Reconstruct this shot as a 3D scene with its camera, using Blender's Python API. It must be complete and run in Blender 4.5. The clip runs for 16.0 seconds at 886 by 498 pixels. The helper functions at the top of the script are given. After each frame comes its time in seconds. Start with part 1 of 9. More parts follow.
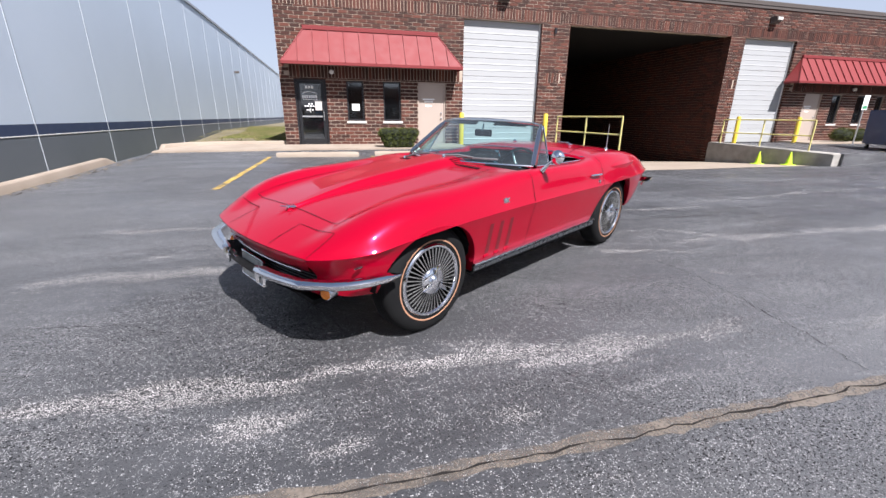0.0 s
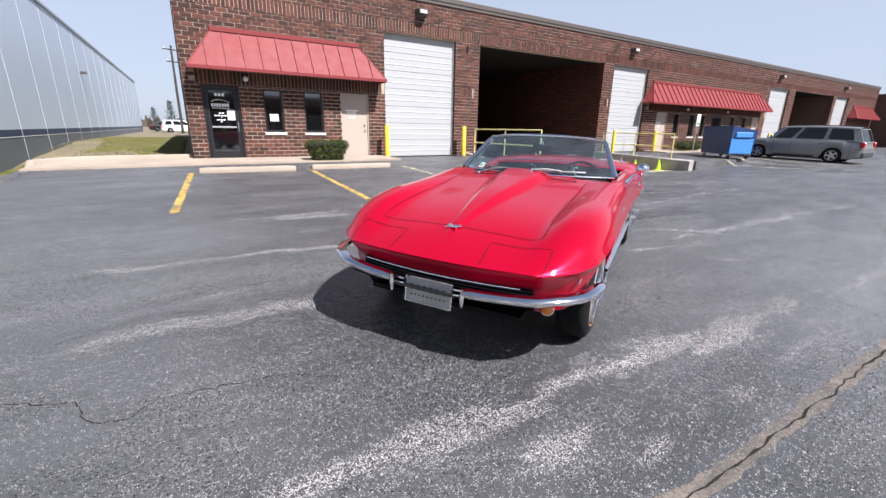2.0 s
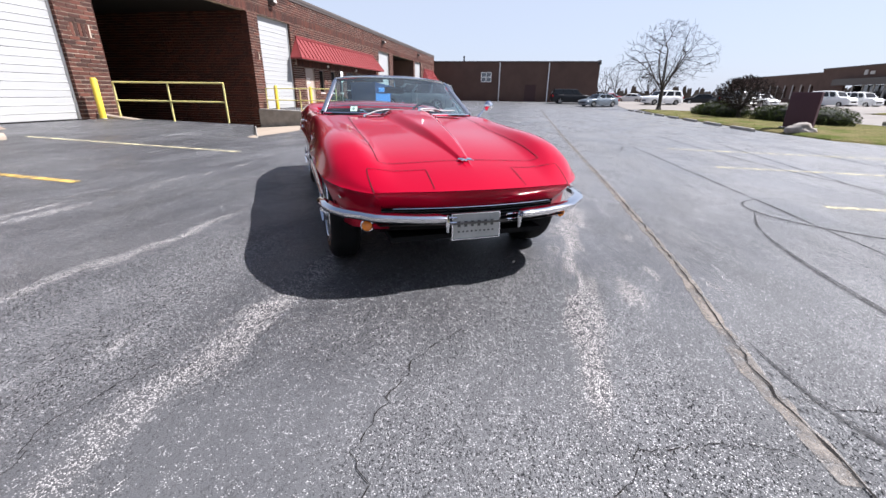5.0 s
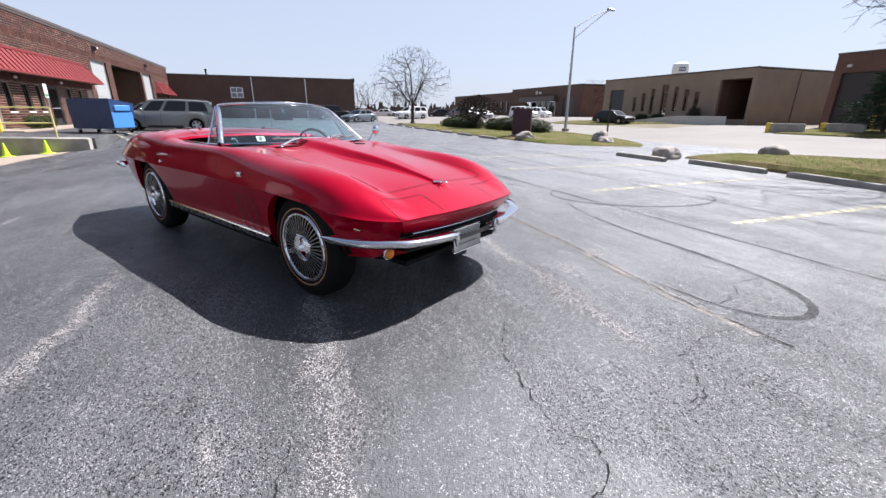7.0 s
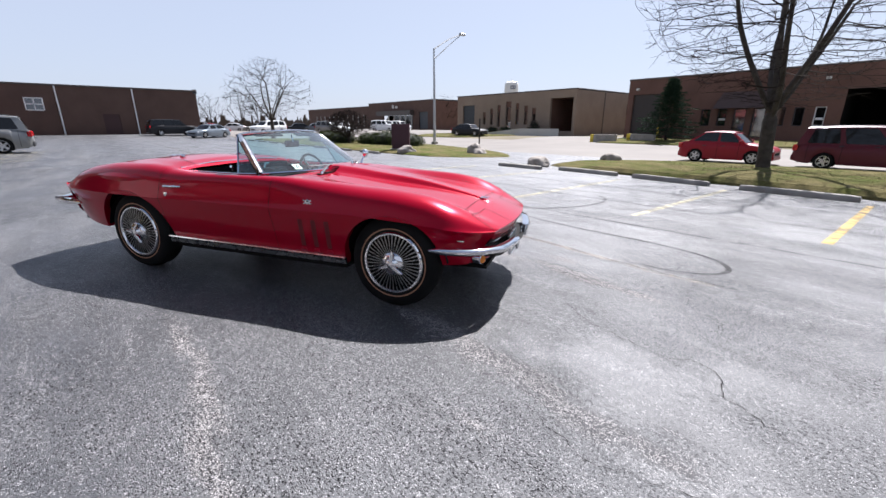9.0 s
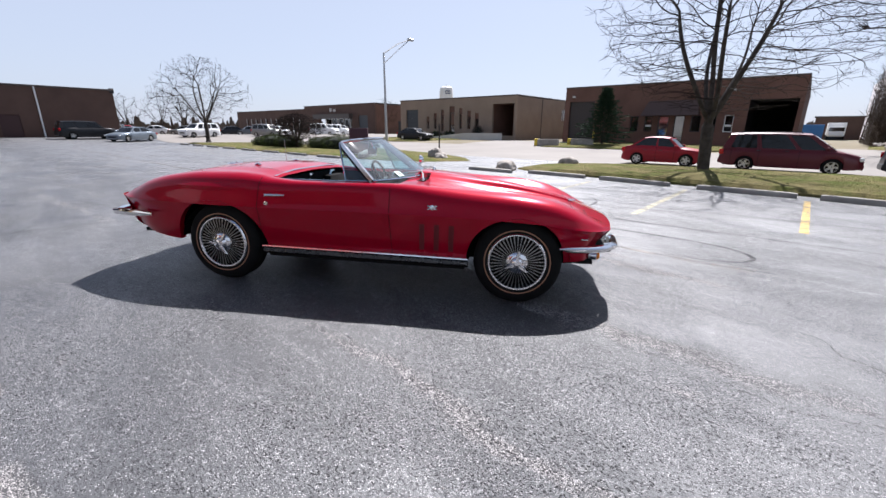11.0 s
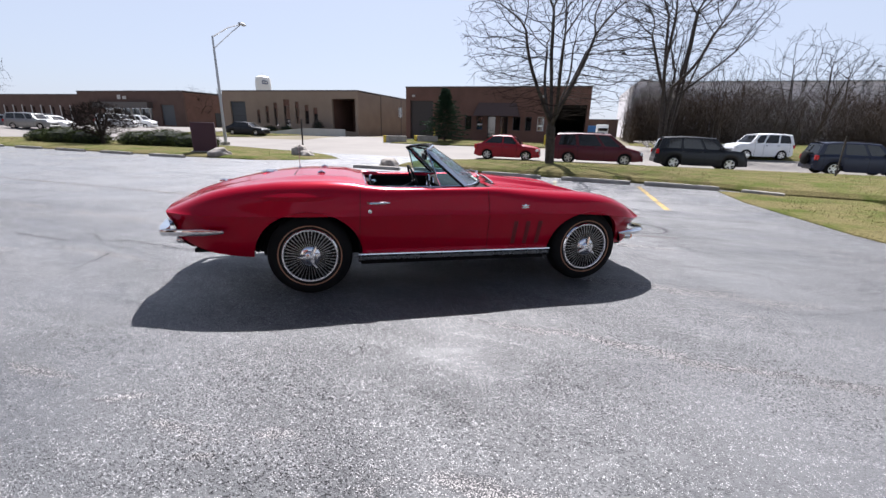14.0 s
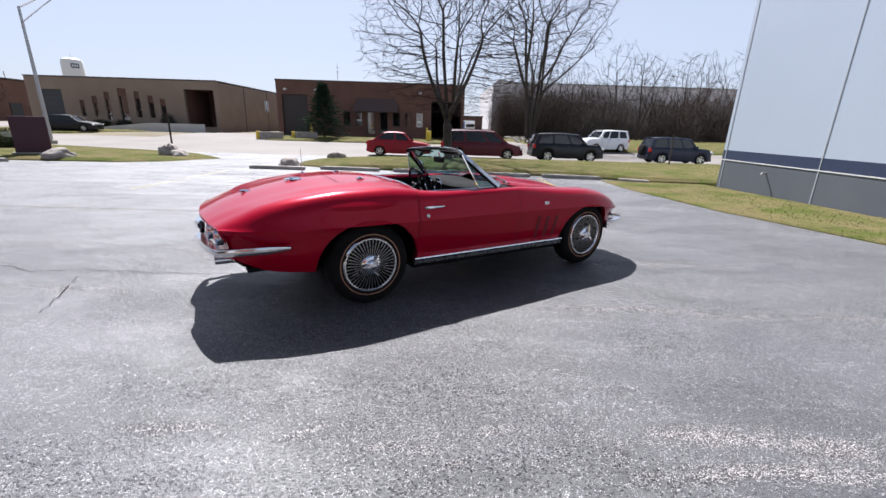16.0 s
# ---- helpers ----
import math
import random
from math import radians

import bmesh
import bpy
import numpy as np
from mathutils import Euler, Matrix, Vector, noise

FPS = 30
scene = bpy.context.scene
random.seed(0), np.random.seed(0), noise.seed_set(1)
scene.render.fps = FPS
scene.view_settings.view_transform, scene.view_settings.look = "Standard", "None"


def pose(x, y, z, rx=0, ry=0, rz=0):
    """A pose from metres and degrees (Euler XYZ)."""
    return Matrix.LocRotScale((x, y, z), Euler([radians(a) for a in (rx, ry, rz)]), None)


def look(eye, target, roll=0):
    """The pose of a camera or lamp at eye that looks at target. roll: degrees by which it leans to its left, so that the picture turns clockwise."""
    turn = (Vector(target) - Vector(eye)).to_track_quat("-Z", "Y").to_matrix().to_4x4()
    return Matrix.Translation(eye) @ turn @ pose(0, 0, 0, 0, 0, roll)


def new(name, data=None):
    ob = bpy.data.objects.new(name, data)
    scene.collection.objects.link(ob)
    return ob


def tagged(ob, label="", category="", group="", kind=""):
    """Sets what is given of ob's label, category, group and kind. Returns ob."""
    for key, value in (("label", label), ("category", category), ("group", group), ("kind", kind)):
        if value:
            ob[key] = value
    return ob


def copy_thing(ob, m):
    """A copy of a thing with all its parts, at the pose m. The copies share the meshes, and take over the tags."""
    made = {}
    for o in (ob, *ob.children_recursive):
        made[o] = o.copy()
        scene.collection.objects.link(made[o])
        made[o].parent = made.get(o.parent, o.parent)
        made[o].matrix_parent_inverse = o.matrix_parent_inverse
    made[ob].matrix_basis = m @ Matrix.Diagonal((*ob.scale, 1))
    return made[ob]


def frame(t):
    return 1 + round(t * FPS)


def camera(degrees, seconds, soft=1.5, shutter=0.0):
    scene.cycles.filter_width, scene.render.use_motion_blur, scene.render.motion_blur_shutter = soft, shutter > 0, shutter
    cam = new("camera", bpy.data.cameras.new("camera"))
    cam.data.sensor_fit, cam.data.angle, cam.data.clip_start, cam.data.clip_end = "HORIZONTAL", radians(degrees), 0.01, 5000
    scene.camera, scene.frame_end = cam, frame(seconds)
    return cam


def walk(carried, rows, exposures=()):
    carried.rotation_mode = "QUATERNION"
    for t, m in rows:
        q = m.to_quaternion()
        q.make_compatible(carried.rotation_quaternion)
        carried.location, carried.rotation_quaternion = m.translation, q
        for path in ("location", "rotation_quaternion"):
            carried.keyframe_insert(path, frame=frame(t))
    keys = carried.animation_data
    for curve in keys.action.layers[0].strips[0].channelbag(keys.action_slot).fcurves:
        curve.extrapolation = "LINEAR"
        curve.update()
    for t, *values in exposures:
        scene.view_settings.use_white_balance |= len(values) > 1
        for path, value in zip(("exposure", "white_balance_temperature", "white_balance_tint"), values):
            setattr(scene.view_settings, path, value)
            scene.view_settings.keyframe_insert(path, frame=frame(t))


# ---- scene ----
cam = camera(94.7, 16.0)
PATH = [
    (0, (-1.091, -3.871, 1.227), (-0.603, -2.032, 0.611), 0.47),
    (0.5, (-1.550, -3.908, 1.254), (-0.956, -2.089, 0.670), 0.71),
    (1, (-1.982, -3.832, 1.280), (-1.269, -2.047, 0.727), 1.03),
    (1.5, (-2.329, -3.537, 1.284), (-1.482, -1.809, 0.741), 1.25),
    (2, (-2.677, -3.238, 1.250), (-1.680, -1.599, 0.687), 0.95),
    (2.5, (-2.943, -2.958, 1.176), (-1.769, -1.461, 0.561), 0.62),
    (3, (-3.118, -2.639, 1.088), (-1.760, -1.333, 0.418), 0.38),
    (3.5, (-3.385, -2.412, 1.054), (-1.860, -1.330, 0.344), 0.25),
    (3.7, (-3.492, -2.330, 1.074), (-1.911, -1.336, 0.357), 0.11),
    (5.8, (-3.952, -1.047, 1.064), (-2.073, -1.157, 0.390), 1.13),
    (6, (-3.953, -0.926, 1.082), (-2.081, -1.153, 0.418), 1.04),
    (6.5, (-4.000, -0.557, 1.113), (-2.171, -1.042, 0.464), 0.68),
    (7, (-4.007, -0.226, 1.149), (-2.239, -0.912, 0.510), 0.32),
    (7.5, (-3.986, 0.148, 1.194), (-2.292, -0.709, 0.564), 0.58),
    (8, (-3.928, 0.486, 1.213), (-2.309, -0.514, 0.596), 0.23),
    (8.2, (-3.897, 0.641, 1.231), (-2.313, -0.417, 0.620), 0.06),
    (10.3, (-3.210, 1.939, 1.292), (-1.902, 0.530, 0.742), 0.35),
    (10.5, (-3.124, 2.030, 1.303), (-1.831, 0.607, 0.751), 0.26),
    (11, (-2.888, 2.316, 1.299), (-1.640, 0.859, 0.735), 0.39),
    (11.5, (-2.672, 2.621, 1.339), (-1.484, 1.118, 0.765), 0.33),
    (12, (-2.395, 2.847, 1.341), (-1.289, 1.284, 0.761), 0.28),
    (12.5, (-2.129, 3.065, 1.342), (-1.129, 1.432, 0.762), 0.25),
    (13, (-1.862, 3.335, 1.387), (-0.994, 1.627, 0.810), 0.64),
    (13.5, (-1.523, 3.523, 1.373), (-0.806, 1.748, 0.796), 1.03),
    (14, (-1.207, 3.678, 1.384), (-0.645, 1.846, 0.811), 1.43),
    (14.5, (-0.888, 3.881, 1.418), (-0.477, 2.009, 0.849), 1.53),
    (15, (-0.513, 3.992, 1.400), (-0.257, 2.090, 0.832), 1.73),
    (15.5, (-0.153, 4.025, 1.417), (-0.043, 2.111, 0.848), 1.73),
    (16, (0.222, 4.055, 1.430), (0.193, 2.141, 0.852), 1.72),
]
EXPOSURES = [(0.0, 1.22, 5950, 14), (2.0, 1.25, 5950, 14), (3.5, 1.42, 5950, 14), (6.0, 1.37, 5950, 14), (8.0, 1.27, 5950, 14), (11.0, 1.27, 5950, 14), (16.0, 1.25, 5950, 14)]
walk(cam, [(t, look(e, g, r)) for t, e, g, r in PATH], EXPOSURES)
# ---- world, sun ----
SUN_DIR = Vector((0.22, -0.73, 1.0)).normalized()
world = bpy.data.worlds.new("sky")
scene.world = world
world.use_nodes = True
wn, wl = world.node_tree.nodes, world.node_tree.links
sky = wn.new("ShaderNodeTexSky")
sky.sky_type, sky.sun_disc = "NISHITA", False
sky.sun_elevation = math.asin(SUN_DIR.z)
sky.sun_rotation = math.atan2(SUN_DIR.x, SUN_DIR.y)
sky.altitude, sky.air_density, sky.dust_density, sky.ozone_density = 200, 1.0, 1.3, 1.5
bg = wn["Background"]
hue = wn.new("ShaderNodeHueSaturation")     # a thin white veil of high cloud
hue.inputs["Saturation"].default_value = 0.8
wl.new(sky.outputs[0], hue.inputs["Color"])
veil = wn.new("ShaderNodeMix")
veil.data_type = "RGBA"
aim = wn.new("ShaderNodeTexCoord")
split = wn.new("ShaderNodeSeparateXYZ")
wl.new(aim.outputs["Generated"], split.inputs[0])
thin = wn.new("ShaderNodeMapRange")         # thickest over the horizon, thin overhead
thin.inputs[1].default_value, thin.inputs[2].default_value = 0.24, 0.70
thin.inputs[3].default_value, thin.inputs[4].default_value = 0.66, 0.04
wl.new(split.outputs[2], thin.inputs[0])
wl.new(thin.outputs[0], veil.inputs[0])
veil.inputs[7].default_value = (6.7, 7.15, 8.0, 1)
wl.new(hue.outputs[0], veil.inputs[6])
wl.new(veil.outputs[2], bg.inputs[0])
bg.inputs[1].default_value = 0.047
lamp = new("sun", bpy.data.lights.new("sun", "SUN"))
lamp.data.energy, lamp.data.angle, lamp.data.color = 5.0, radians(0.6), (1.0, 0.95, 0.88)
lamp.matrix_world = look(SUN_DIR * 50, (0, 0, 0))

# ---- small tools ----
SLOPE = 0.02095                       # the lot falls from the brick building to the street


def smooth01(a, b, v):
    u = min(1.0, max(0.0, (v - a) / (b - a)))
    return u * u * (3 - 2 * u)


def ground_z(x, y):
    if y < -22:
        z = -0.461 + 0.52 * smooth01(-24, -40, y)
    elif y < 11.4:
        z = SLOPE * y
    else:
        z = 0.239
    if x < -6.05 and y > 3.6:              # a shallow ditch along the grey wall
        z -= 0.85 * smooth01(3.6, 5.5, y) * smooth01(27, 14, y)
    u = smooth01(46, 57, x)
    z = z * (1 - u) + 0.2 * u
    if y > 2.0 and 4.0 < x < 21.0:         # the lot dips towards the sunken truck dock
        inside = 7.42 < x < 15.60
        if y > 6.3:
            z -= (0.40 + 0.092 * (min(y, 15.0) - 6.3)) if inside else 0.0
        else:
            fx = smooth01(4.0, 7.42, x) if x < 7.42 else smooth01(21.0, 15.6, x)
            z -= 0.40 * smooth01(2.0, 6.6, y) / smooth01(2.0, 6.6, 6.3) * (fx if not inside else 1.0)
    return z


def pchip(keys):
    """A smooth curve through (x, value) keys."""
    xs = np.array([k[0] for k in keys], float)
    ys = np.array([k[1] for k in keys], float)
    d = np.diff(ys) / np.diff(xs)
    m = np.zeros_like(ys)
    m[0], m[-1] = d[0], d[-1]
    for i in range(1, len(xs) - 1):
        m[i] = 0 if d[i - 1] * d[i] <= 0 else 2 * d[i - 1] * d[i] / (d[i - 1] + d[i])

    def at(x):
        x = min(max(x, xs[0]), xs[-1])
        i = min(int(np.searchsorted(xs, x, "right")) - 1, len(xs) - 2)
        h = xs[i + 1] - xs[i]
        u = (x - xs[i]) / h
        return ((1 + 2 * u) * (1 - u) ** 2 * ys[i] + u * (1 - u) ** 2 * h * m[i]
                + u * u * (3 - 2 * u) * ys[i + 1] + u * u * (u - 1) * h * m[i + 1])
    return at


class Geo:
    """Gathers vertices and faces for one mesh."""

    def __init__(self):
        self.v, self.f = [], []

    def add(self, verts, faces, m=None):
        n = len(self.v)
        self.v += [tuple(m @ Vector(p)) for p in verts] if m is not None else [tuple(p) for p in verts]
        self.f += [tuple(i + n for i in f) for f in faces]
        return self

    def box(self, x0, x1, y0, y1, z0, z1, bev=0.0, m=None):
        if bev <= 0:
            vs = [(x, y, z) for x in (x0, x1) for y in (y0, y1) for z in (z0, z1)]
            fs = [(0, 1, 3, 2), (4, 6, 7, 5), (0, 4, 5, 1), (2, 3, 7, 6), (0, 2, 6, 4), (1, 5, 7, 3)]
            return self.add(vs, fs, m)
        c = ((x0 + x1) / 2, (y0 + y1) / 2, (z0 + z1) / 2)
        h = (abs(x1 - x0) / 2, abs(y1 - y0) / 2, abs(z1 - z0) / 2)
        bev = min(bev, min(h) * 0.9)
        idx, vs = {}, []
        for sx in (-1, 1):
            for sy in (-1, 1):
                for sz in (-1, 1):
                    s = (sx, sy, sz)
                    for a in range(3):
                        p = [c[k] + s[k] * (h[k] if k == a else h[k] - bev) for k in range(3)]
                        idx[s + (a,)] = len(vs)
                        vs.append(p)
        fs = []
        for a in range(3):
            b, d = (a + 1) % 3, (a + 2) % 3
            for sa in (-1, 1):
                q = []
                for sb, sd in ((-1, -1), (1, -1), (1, 1), (-1, 1)):
                    s = [0, 0, 0]
                    s[a], s[b], s[d] = sa, sb, sd
                    q.append(idx[tuple(s) + (a,)])
                fs.append(tuple(q if sa > 0 else q[::-1]))
            for sb in (-1, 1):          # the edge faces along axis a
                for sd in (-1, 1):
                    lo, hi = [0, 0, 0], [0, 0, 0]
                    lo[a], hi[a] = -1, 1
                    lo[b] = hi[b] = sb
                    lo[d] = hi[d] = sd
                    q = [idx[tuple(lo) + (b,)], idx[tuple(hi) + (b,)], idx[tuple(hi) + (d,)], idx[tuple(lo) + (d,)]]
                    fs.append(tuple(q if sb * sd > 0 else q[::-1]))
        for sx in (-1, 1):
            for sy in (-1, 1):
                for sz in (-1, 1):
                    q = [idx[(sx, sy, sz, k)] for k in range(3)]
                    fs.append(tuple(q if sx * sy * sz > 0 else q[::-1]))
        return self.add(vs, fs, m)

    def tube(self, pts, radii, n=8, caps=True):
        pts = [Vector(p) for p in pts]
        if not isinstance(radii, (list, tuple)):
            radii = [radii] * len(pts)
        rings, side = [], None
        for i, p in enumerate(pts):
            t = (pts[min(i + 1, len(pts) - 1)] - pts[max(i - 1, 0)]).normalized()
            if side is None:
                side = t.cross(Vector((0, 0, 1)) if abs(t.z) < 0.9 else Vector((1, 0, 0))).normalized()
            side = (side - t * side.dot(t)).normalized()
            up = t.cross(side)
            rings.append([p + (side * math.cos(a) + up * math.sin(a)) * radii[i] for a in (2 * math.pi * k / n for k in range(n))])
        vs = [q for r in rings for q in r]
        fs = [(i * n + k, i * n + (k + 1) % n, (i + 1) * n + (k + 1) % n, (i + 1) * n + k) for i in range(len(pts) - 1) for k in range(n)]
        if caps:
            fs += [tuple(range(n))[::-1], tuple((len(pts) - 1) * n + k for k in range(n))]
        return self.add(vs, fs)

    def grid(self, rows, closed=False, flip=False, m=None):
        n = len(rows[0])
        vs = [p for r in rows for p in r]
        fs = []
        for i in range(len(rows) - 1):
            for k in range(n if closed else n - 1):
                q = (i * n + k, i * n + (k + 1) % n, (i + 1) * n + (k + 1) % n, (i + 1) * n + k)
                fs.append(q[::-1] if flip else q)
        return self.add(vs, fs, m)

    def lathe(self, profile, n=32, m=None):
        """Turns a profile of (radius, height) round the y axis."""
        rows = [[(r * math.cos(2 * math.pi * k / n), h, r * math.sin(2 * math.pi * k / n)) for k in range(n)] for r, h in profile]
        return self.grid(rows, closed=True, m=m)

    def make(self, name, mat, parent=None, smooth=False, label="", angle=40, kind="", weld=False):
        me = bpy.data.meshes.new(name)
        me.from_pydata(self.v, [], self.f)
        if weld:
            bm = bmesh.new()
            bm.from_mesh(me)
            bmesh.ops.remove_doubles(bm, verts=bm.verts, dist=0.0005)
            bm.to_mesh(me)
            bm.free()
        me.materials.append(mat)
        if smooth:
            me.polygons.foreach_set("use_smooth", [True] * len(me.polygons))
            me.set_sharp_from_angle(angle=radians(angle))
        me.update()
        ob = new(name, me)
        if parent is not None:
            ob.parent = parent
        return tagged(ob, label=label, kind=kind)


def empty(name, m, label, category, group="", kind=""):
    ob = new(name)
    ob.empty_display_size = 0.2
    ob.matrix_world = m
    return tagged(ob, label, category, group, kind)


def thing(ob, label, category, group="", kind=""):
    return tagged(ob, label, category, group, kind)


# ---- materials ----
class Mat:
    """A node material on the Principled shader."""

    def __init__(self, name, rough=0.6, metal=0.0, spec=0.5):
        self.m = bpy.data.materials.new(name)
        self.m.use_nodes = True
        self.t = self.m.node_tree
        self.p = self.t.nodes["Principled BSDF"]
        self.p.inputs["Roughness"].default_value = rough
        self.p.inputs["Metallic"].default_value = metal
        self.p.inputs["Specular IOR Level"].default_value = spec
        self.tc = self.t.nodes.new("ShaderNodeTexCoord")

    def put(self, value, sock):
        if isinstance(value, bpy.types.NodeSocket):
            self.t.links.new(value, sock)
        else:
            sock.default_value = value

    def noise(self, scale, detail=4, rough=0.55, vec=None, stretch=None, kind="Object"):
        n = self.t.nodes.new("ShaderNodeTexNoise")
        n.inputs["Scale"].default_value, n.inputs["Detail"].default_value, n.inputs["Roughness"].default_value = scale, detail, rough
        v = vec or self.tc.outputs[kind]
        if stretch:
            mp = self.t.nodes.new("ShaderNodeMapping")
            mp.inputs["Scale"].default_value = stretch
            self.t.links.new(v, mp.inputs[0])
            v = mp.outputs[0]
        self.t.links.new(v, n.inputs["Vector"])
        return n.outputs[0]

    def voronoi(self, scale, feature="F1", out=0, vec=None):
        n = self.t.nodes.new("ShaderNodeTexVoronoi")
        n.feature = feature
        n.inputs["Scale"].default_value = scale
        self.t.links.new(vec or self.tc.outputs["Object"], n.inputs["Vector"])
        return n.outputs[out]

    def ramp(self, fac, *stops):
        r = self.t.nodes.new("ShaderNodeValToRGB")
        el = r.color_ramp.elements
        while len(el) < len(stops):
            el.new(0.5)
        for e, (pos, col) in zip(el, stops):
            e.position = pos
            e.color = (*col, 1) if isinstance(col, (tuple, list)) else (col, col, col, 1)
        self.put(fac, r.inputs[0])
        return r.outputs[0]

    def math(self, op, a, b=0.0, clamp=False):
        n = self.t.nodes.new("ShaderNodeMath")
        n.operation, n.use_clamp = op, clamp
        self.put(a, n.inputs[0])
        self.put(b, n.inputs[1])
        return n.outputs[0]

    def mix(self, fac, a, b, mode="MIX"):
        n = self.t.nodes.new("ShaderNodeMix")
        n.data_type, n.blend_type = "RGBA", mode
        self.put(fac, n.inputs[0])
        for v, s in ((a, n.inputs[6]), (b, n.inputs[7])):
            self.put((*v, 1) if isinstance(v, tuple) and len(v) == 3 else v, s)
        return n.outputs[2]

    def color(self, c):
        self.put((*c, 1) if isinstance(c, tuple) and len(c) == 3 else c, self.p.inputs["Base Color"])
        return self

    def rough(self, r):
        self.put(r, self.p.inputs["Roughness"])
        return self

    def bump(self, h, strength=0.3, dist=0.01):
        b = self.t.nodes.new("ShaderNodeBump")
        b.inputs["Strength"].default_value, b.inputs["Distance"].default_value = strength, dist
        self.put(h, b.inputs["Height"])
        self.t.links.new(b.outputs[0], self.p.inputs["Normal"])
        return self

    def alpha(self, a):
        self.put(a, self.p.inputs["Alpha"])
        return self

    def random(self, island=True):
        if island:
            return self.t.nodes.new("ShaderNodeNewGeometry").outputs["Random Per Island"]
        return self.t.nodes.new("ShaderNodeObjectInfo").outputs["Random"]

    def xyz(self):
        s = self.t.nodes.new("ShaderNodeSeparateXYZ")
        self.t.links.new(self.tc.outputs["Object"], s.inputs[0])
        return s.outputs


def mottled(name, a, b, scale=3.0, rough=0.7, metal=0.0, fine=60.0, bump=0.15, spec=0.4, dist=0.004):
    """Two tones at a coarse scale, and grain at a fine one."""
    m = Mat(name, rough, metal, spec)
    coarse = m.ramp(m.noise(scale, 5), (0.3, a), (0.7, b))
    grain = m.noise(fine, 3)
    m.color(m.mix(m.math("MULTIPLY", grain, 0.28), coarse, tuple(v * 0.55 for v in a)))
    if bump:
        m.bump(grain, bump, dist)
    return m.m


def plain(name, c, rough=0.5, metal=0.0, spec=0.5, vary=0.08, scale=8.0):
    m = Mat(name, rough, metal, spec)
    n = m.noise(scale, 4)
    m.color(m.mix(n, tuple(v * (1 - vary) for v in c), tuple(min(1, v * (1 + vary)) for v in c)))
    m.rough(m.ramp(m.noise(scale * 3, 3), (0.3, max(0, rough - 0.06)), (0.7, min(1, rough + 0.06))))
    return m.m


def wear_band(m, pos, x0, y0, x1, y1, half, strength):
    """A worn strip along a line, with ragged, faded ends."""
    slope = (y1 - y0) / (x1 - x0)
    line = m.math("ADD", m.math("MULTIPLY", pos[0], slope), y0 - slope * x0)
    a = m.math("SUBTRACT", 1.0, m.math("DIVIDE", m.math("ABSOLUTE", m.math("SUBTRACT", pos[1], line)), half), True)
    mid, reach = (x0 + x1) / 2, (x1 - x0) / 2 + 0.12
    e = m.math("DIVIDE", m.math("SUBTRACT", reach, m.math("ABSOLUTE", m.math("SUBTRACT", pos[0], mid))), min(0.45, reach), True)
    return m.math("MULTIPLY", m.math("MULTIPLY", a, e), strength)


WORN_STRIPS = (  # x0, y0, x1, y1, half width, strength
    (-2.75, -1.94, 0.35, -2.00, 0.24, 1.0), (-0.40, -2.13, 1.62, -2.07, 0.22, 1.0), (1.90, -2.23, 4.0, -2.18, 0.20, 0.85),
    (-1.85, -2.30, -1.20, -2.24, 0.13, 0.95), (-1.36, -2.46, -0.86, -2.48, 0.12, 0.95), (-0.58, -2.42, -0.18, -2.50, 0.11, 0.85),
    (-0.30, -2.83, 0.12, -2.95, 0.10, 0.8), (-1.55, -2.86, -0.86, -2.77, 0.09, 0.8), (-0.75, -3.21, 0.05, -3.03, 0.13, 0.75),
    (-3.70, -0.33, -1.20, -0.29, 0.25, 1.0), (-2.98, 0.13, -2.38, 0.18, 0.13, 0.85), (-3.75, 1.13, -0.4, 0.96, 0.16, 0.95),
    (-2.70, 2.68, -0.35, 2.66, 0.13, 0.85), (-1.98, 2.53, -0.52, 2.44, 0.20, 0.95), (-0.34, 2.52, 0.56, 2.56, 0.14, 0.8),
    (-0.28, 2.11, 0.32, 2.25, 0.10, 0.7), (1.02, 2.40, 1.95, 2.52, 0.16, 0.8), (2.25, -0.46, 8.2, -0.66, 0.24, 0.8),
    (2.5, 0.77, 4.4, 0.83, 0.18, 0.8), (3.8, 1.06, 9.2, 1.50, 0.22, 0.7), (-1.2, 5.64, 0.0, 5.78, 0.14, 0.6), (-2.3, 4.5, 0.6, 4.65, 0.14, 0.6),
    (0.59, 2.41, 1.04, 2.61, 0.10, 0.95), (0.31, 2.55, 0.53, 2.59, 0.08, 0.95), (0.03, 2.61, 0.20, 2.69, 0.09, 0.90), (-0.13, 2.41, 0.06, 2.48, 0.09, 0.85), (-0.80, 2.43, -0.43, 2.65, 0.13, 0.95), (1.11, 2.46, 1.35, 2.65, 0.07, 0.80), (0.06, 2.12, 0.51, 2.29, 0.07, 0.60), (2.34, 0.08, 3.39, -0.79, 0.16, 0.95), (1.10, -0.50, 2.41, -0.84, 0.13, 0.90), (3.88, -0.56, 5.24, -0.62, 0.20, 0.85), (1.83, -1.09, 2.24, -1.45, 0.10, 0.80))


